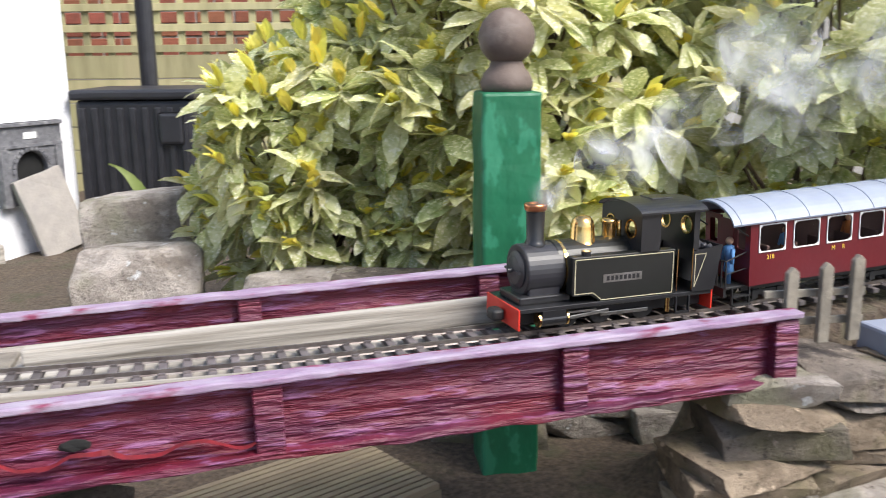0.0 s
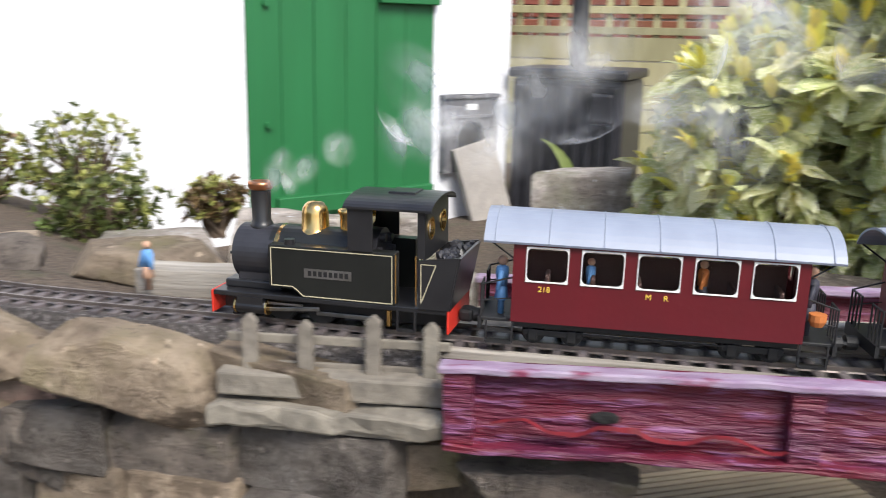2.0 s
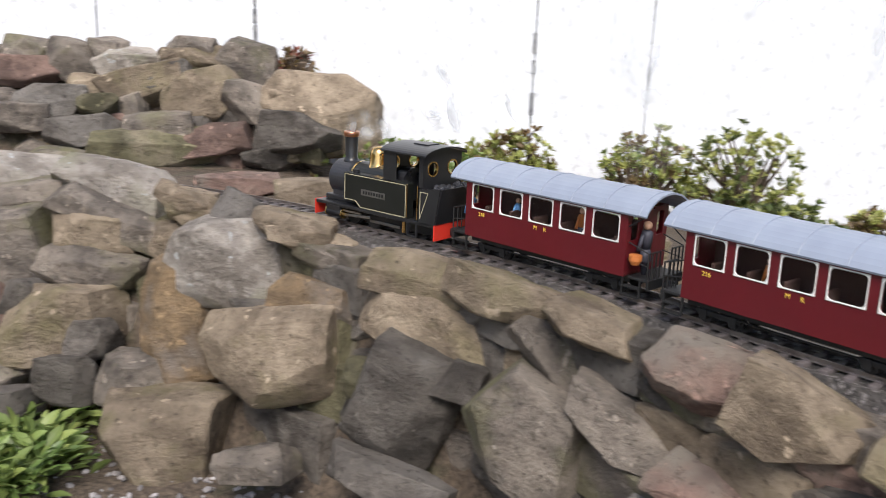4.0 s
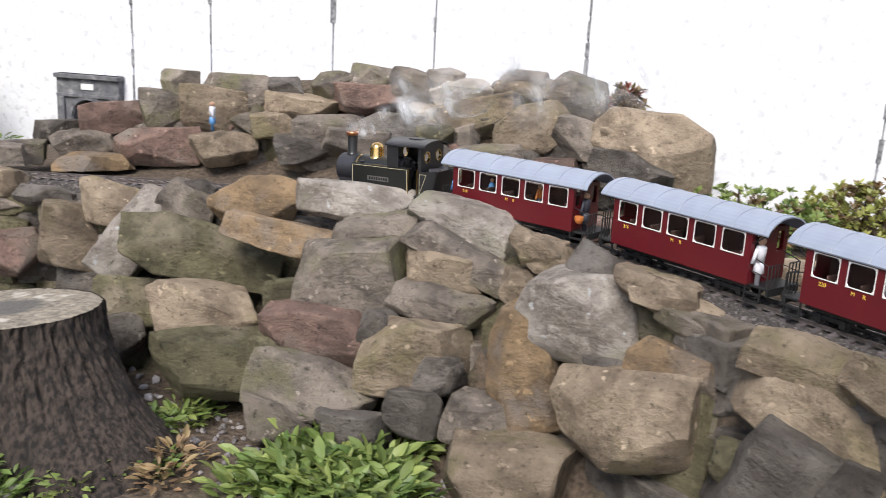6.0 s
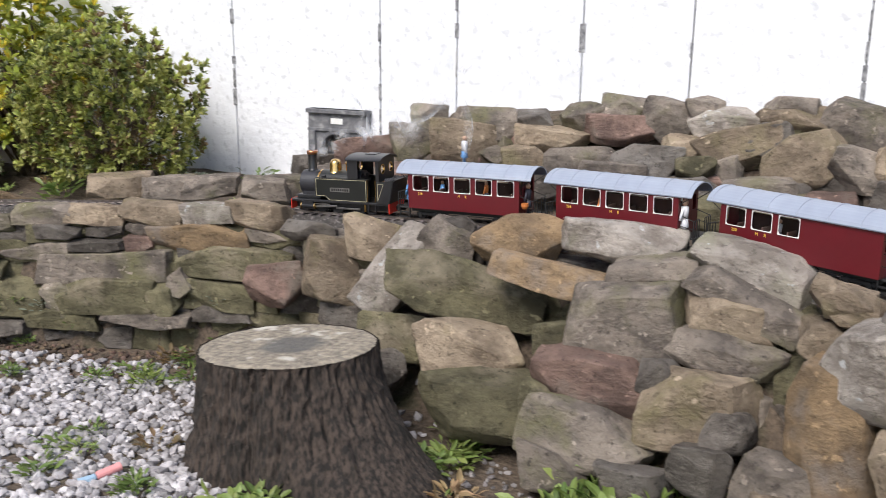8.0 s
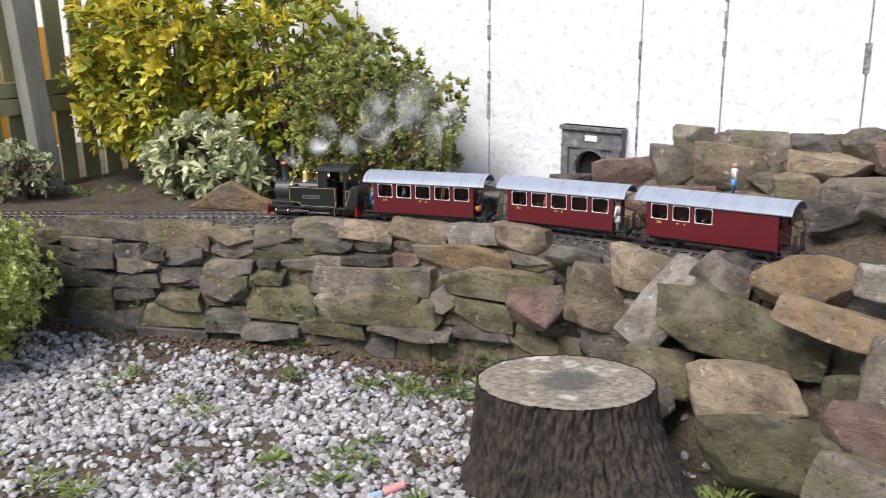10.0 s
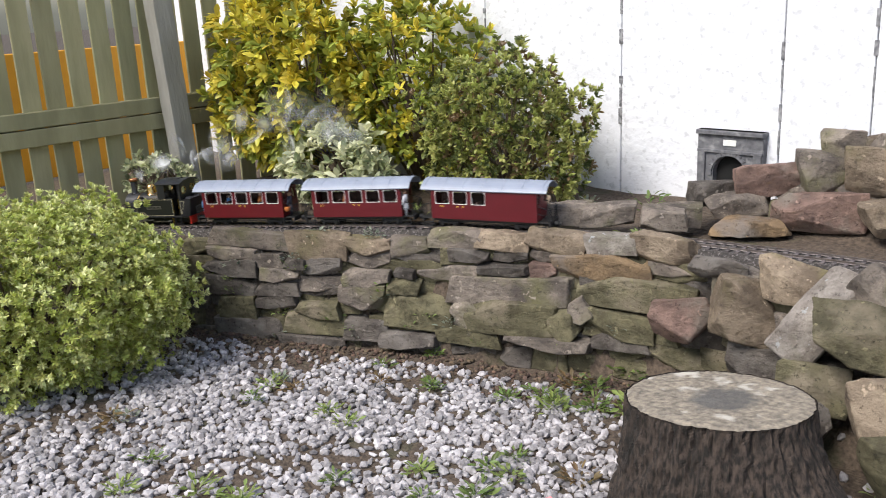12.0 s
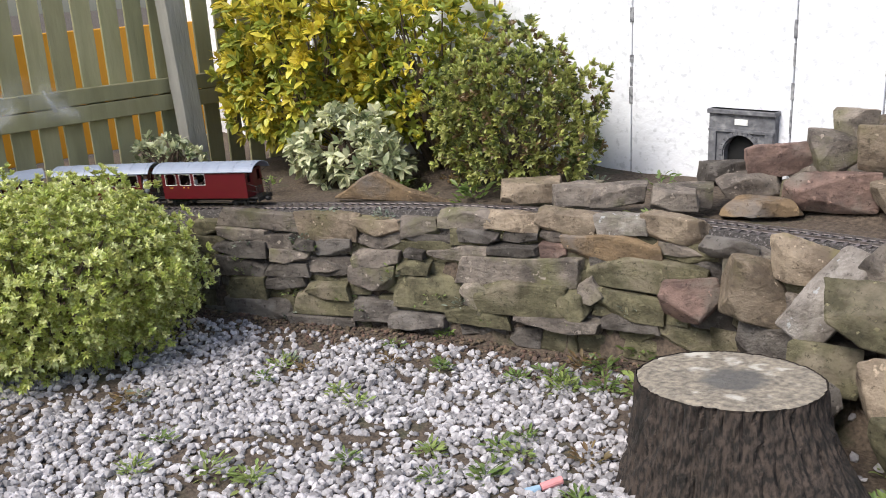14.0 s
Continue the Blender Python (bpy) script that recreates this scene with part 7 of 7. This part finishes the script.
M_VANBLUE = material("grey_blue_panel", (0.24, 0.27, 0.38), 0.5, second=(0.2, 0.23, 0.33), scale=4)
nb = thing("yellow_barrier", "bright yellow boarding beyond the fence", "boarding", pose(-5.6, 0, 0))
bm = bmesh.new()
box(bm, -0.03, 0.03, -2.5, 3.6, 0.30, 0.93, 0.004)
part("board", bm, M_YELLOW, nb)
for y in (-2.2, -0.6, 1.0, 2.6):
    bm = bmesh.new()
    box(bm, -0.09, -0.031, y - 0.04, y + 0.04, 0.03, 0.9)
    part("board_post", bm, M_FENCEPOST, nb)
# plain box added to put grey-blue behind the gaps of the fence
vb = thing("shed_panel", "plain grey-blue panel beyond the fence", "shed", pose(-6.4, -0.2, 0))
bm = bmesh.new()
box(bm, -0.8, 0, -2.6, 1.85, 0.03, 1.9, 0.02)
part("side", bm, M_VANBLUE, vb)


# ---- small picket fences at the bridge ends ----
def pickets(places, label):
    ob = thing("picket_fence", label, "fence")
    for x, y, z0, z1 in places:
        bm = bmesh.new()
        extrude(bm, [(-0.0085, z0), (0.0085, z0), (0.0085, z1 - 0.008), (0, z1), (-0.0085, z1 - 0.008)], 0.009, m=Matrix.Translation((x, y, 0)) @ Matrix.Rotation(radians(-44), 4, "Z"), bevel=0.001)
        part("picket", bm, M_PLANK, ob)
    (x0, y0, z0, z1), (x1, y1, _, _) = places[0], places[-1]
    for f in (0.25, 0.62):
        bm = bmesh.new()
        a, b = Vector((x0, y0, z0 + (z1 - z0) * f)), Vector((x1, y1, z0 + (z1 - z0) * f))
        d = (b - a).normalized()
        ln = (b - a).length
        box(bm, -0.03, ln + 0.02, 0.005, 0.011, -0.005, 0.005, 0.001, m=Matrix.Translation(a + Vector((0.006, 0.006, 0))) @ d.to_track_quat("X", "Z").to_matrix().to_4x4())
        part("picket_rail", bm, M_PLANK, ob)


pickets([(0.365, 0.915, 0.425, 0.51), (0.413, 0.874, 0.425, 0.505), (0.470, 0.823, 0.425, 0.515), (0.518, 0.78, 0.425, 0.51)], "grey weathered picket fence beside the track")
pickets([(1.262, 0.035, 0.45, 0.552), (1.288, -0.002, 0.45, 0.557), (1.318, -0.035, 0.45, 0.565)], "small weathered picket fence at the bridge end")
rot = thing("rotten_board", "flaking rotten board lying over the stones", "board", pose(0.455, 0.855, 0.40, 0, 0, -42))
bm = bmesh.new()
box(bm, -0.15, 0.12, -0.05, 0.03, -0.012, 0.012, 0.004)
bmesh.ops.subdivide_edges(bm, edges=[e for e in bm.edges if e.calc_length() > 0.05], cuts=12)
rough_up(bm, 0.009, 30, 8)
part("plank", bm, M_PLANK, rot)
sl = thing("edging_plank", "pale weathered plank beside the sleepers", "plank", pose(0.44, 0.855, 0.43, 0, 0, -42))
bm = bmesh.new()
box(bm, -0.13, 0.13, -0.02, 0.012, -0.012, 0.016, 0.003)
part("plank", bm, M_PLANK, sl)

# ---- ribbed decking below the bridge ----
M_DECK = material("ribbed_decking", (0.30, 0.24, 0.16), 0.85, second=(0.2, 0.16, 0.11), scale=20, bump=0.3, stretch=(0.3, 1, 1), vary=0.12)
dk = thing("decking", "brown ribbed timber decking below the bridge", "decking", pose(1.06, 0.70, 0.045, 0, 0, -20))
bm = bmesh.new()
box(bm, -0.24, 0.24, -0.006, 0.006, 0, 0.056, 0.0015)
first = part("batten", bm, M_DECK, dk)
for k in range(16):
    ob = first if k == 0 else new("batten", first.data)
    ob.parent = dk
    ob.matrix_basis = pose(0.02, -0.02 + k * 0.0165, 0)
bm = bmesh.new()
box(bm, -0.22, 0.26, -0.03, 0.24, -0.02, 0.045)
part("board", bm, M_DECK, dk)
gb = thing("grey_block", "pale blue-grey painted block by the bridge end", "block", pose(1.40, -0.10, 0.38, 0, 0, -44))
bm = bmesh.new()
box(bm, -0.05, 0.12, -0.04, 0.05, 0, 0.075, 0.005)
part("body", bm, M_ROOF, gb)

# ---- figure and dried plant on the heap ----
fig = thing("garden_figure", "small blue and white model figure standing on a boulder", "figurine", pose(-1.703, 2.646, 0.550, 0, 0, 20))
figure(fig, 0, 0, 0, 0.082, M_FWHITE, M_FBLUE, "figure_body")
fig2 = thing("garden_figure", "small blue and tan model figure standing beside the track", "figurine", pose(0.368, 1.269, 0.45, 0, 0, 200))
figure(fig2, 0, 0, 0, 0.072, M_FBLUE, M_SKIN, "figure_body")
shrub("dried_plant", "tiny reddish dried plant on the boulder", (-0.587, 2.915, 0.686), (0.045, 0.035, 0.05), 34, 7, (0.015, 0.03), [(M_BROWN, 3), (material("red_leaf", (0.2, 0.06, 0.04), 0.7), 2)], 71, small=True, base=(-0.587, 2.915, 0.636))
# brown peaked slab beside the track
extr = thing("peaked_slab", "brown peaked stone slab standing beside the track", "stone slab", pose(-3.22, 2.19, 0.385, 8, 0, 24))
bm = bmesh.new()
pts = [(-0.17, 0), (0.26, 0), (0.2, 0.02), (0.1, 0.045), (0.0, 0.1), (-0.06, 0.075), (-0.12, 0.03)]
extrude(bm, [(x, z) for x, z in pts], 0.03, bevel=0.004)
bmesh.ops.subdivide_edges(bm, edges=[e for e in bm.edges if e.calc_length() > 0.04], cuts=3)
rough_up(bm, 0.003, 25, 3)
part("slab", bm, ROCKS[3], extr)
cart = thing("gas_cartridge", "discarded pink and blue plastic scrap on the gravel", "litter", pose(-2.02, 1.55, 0.055, 0, 80, 60))
bm = bmesh.new()
tube(bm, (0, 0, 0), (0, 0, 0.05), 0.009, seg=12, bevel=0.002)
part("pink_tube", bm, material("pink_plastic", (0.7, 0.3, 0.3), 0.4), cart)
bm = bmesh.new()
tube(bm, (0, 0, -0.035), (0, 0, -0.002), 0.011, 0.007, seg=10)
part("blue_end", bm, material("blue_plastic", (0.35, 0.5, 0.65), 0.4), cart)


# ---- steam: soft rigid wisps that trail from the chimney ----
def steam_material(name, density):
    m = bpy.data.materials.new(name)
    m.use_nodes = True
    nt = m.node_tree
    n, ln = nt.nodes, nt.links.new
    n.remove(n["Principled BSDF"])
    front, through_light, clear = n.new("ShaderNodeBsdfDiffuse"), n.new("ShaderNodeBsdfTranslucent"), n.new("ShaderNodeBsdfTransparent")
    front.inputs["Color"].default_value = through_light.inputs["Color"].default_value = (0.95, 0.96, 0.98, 1)
    white, veil = n.new("ShaderNodeMixShader"), n.new("ShaderNodeMixShader")
    ln(front.outputs[0], white.inputs[1])
    ln(through_light.outputs[0], white.inputs[2])
    ln(clear.outputs[0], veil.inputs[1])
    ln(white.outputs[0], veil.inputs[2])
    ln(veil.outputs[0], n["Material Output"].inputs["Surface"])
    fade = n.new("ShaderNodeAttribute")
    fade.attribute_name = "fade"
    tc = n.new("ShaderNodeTexCoord")
    t = n.new("ShaderNodeTexNoise")
    t.inputs["Scale"].default_value, t.inputs["Detail"].default_value = 24, 7
    ln(tc.outputs["Object"], t.inputs["Vector"])
    r = n.new("ShaderNodeMapRange")
    r.inputs["From Min"].default_value, r.inputs["From Max"].default_value = 0.3, 0.76
    r.inputs["To Max"].default_value = density
    ln(t.outputs["Fac"], r.inputs["Value"])
    mul = n.new("ShaderNodeMath")
    mul.operation = "MULTIPLY"
    ln(fade.outputs["Fac"], mul.inputs[0])
    ln(r.outputs[0], mul.inputs[1])
    ln(mul.outputs[0], veil.inputs[0])
    return m


def build_puff(radius, count, mat, seed):
    rnd = random.Random(seed)
    verts, faces, fades = [], [], []
    for k in range(count):
        c = Vector((rnd.uniform(-1.3, 1.3), rnd.uniform(-0.6, 0.6), rnd.uniform(-0.55, 0.55))) * radius
        turn = Euler((rnd.uniform(0, 6.28), rnd.uniform(0, 6.28), rnd.uniform(0, 6.28))).to_matrix()
        s = radius * rnd.uniform(0.4, 0.95)
        base = len(verts)
        rings, seg = 5, 14
        verts.append(c + turn @ Vector((0, 0, 0.35 * s)))
        fades.append(1.0)
        for i in range(1, rings + 1):
            f = i / rings
            for j in range(seg):
                a = 2 * math.pi * j / seg
                verts.append(c + turn @ Vector((math.cos(a) * f * s, math.sin(a) * f * s, 0.35 * s * (1 - f * f))))
                fades.append((1 - f * f) ** 2)
        for j in range(seg):
            faces.append((base, base + 1 + j, base + 1 + (j + 1) % seg))
            for i in range(rings - 1):
                p, q = base + 1 + i * seg + j, base + 1 + i * seg + (j + 1) % seg
                faces.append((p, p + seg, q + seg, q))
    me = bpy.data.meshes.new("wisp")
    me.from_pydata([tuple(v) for v in verts], [], faces)
    at = me.attributes.new("fade", "FLOAT", "POINT")
    at.data.foreach_set("value", fades)
    me.materials.append(mat)
    me.polygons.foreach_set("use_smooth", [True] * len(me.polygons))
    ob = thing("steam_puff", "soft white puff of steam drifting from the chimney", "steam", group="steam trail", kind="stuff")
    w = new("wisp", me)
    w.parent = ob
    return ob


M_STEAM = [steam_material("dense_steam", 0.85), steam_material("thin_steam", 0.62), steam_material("faint_steam", 0.45)]
PUFFS = []
for k in range(7):
    lag = 0.05 + 0.15 * k + 0.014 * k * k
    r = 0.028 + 0.018 * k
    PUFFS.append((build_puff(r, 4, M_STEAM[0 if k < 3 else 1 if k < 5 else 2], 300 + k), lag, 0.08 * lag ** 0.8 + 0.07 * lag))


def puff_pose(t, k, lag, rise):
    s = 0.608 + 0.41 * (t - lag) if t < lag else train_s(t - lag)
    p = ride(s + 0.21 + 0.102, 0.05).translation
    return pose(p.x + 0.02 * lag * math.sin(3 * t + k), p.y + 0.02 * lag * math.cos(2.3 * t + k), p.z + 0.168 + rise + 0.02 * lag * math.sin(2 * t + 2 * k), 0, 0, 25 * math.sin(0.9 * t + k))

# ---- motion ----
TRAIN_S = [(0, 0.608), (0.5, 0.813), (1, 1.055), (1.5, 1.295), (2, 1.576), (2.5, 1.875), (3, 2.186), (3.5, 2.505), (4, 2.818), (4.5, 3.09), (5.25, 3.43), (6.5, 3.954), (7.5, 4.379), (8.5, 4.822), (9, 5.056), (10, 5.51), (11, 6.0), (11.5, 6.274), (12, 6.586), (12.5, 6.90), (13, 7.201), (13.5, 7.42), (14, 7.612)]


def motions():
    for ob, back, half in BACK:
        walk(ob, [(t, ride(train_s(t) - back, half)) for t in np.arange(0, 14.01, 0.5)])
    for k, (ob, lag, rise) in enumerate(PUFFS):
        walk(ob, [(t, puff_pose(t, k, lag, rise)) for t in np.arange(0, 14.01, 0.5)])


motions()
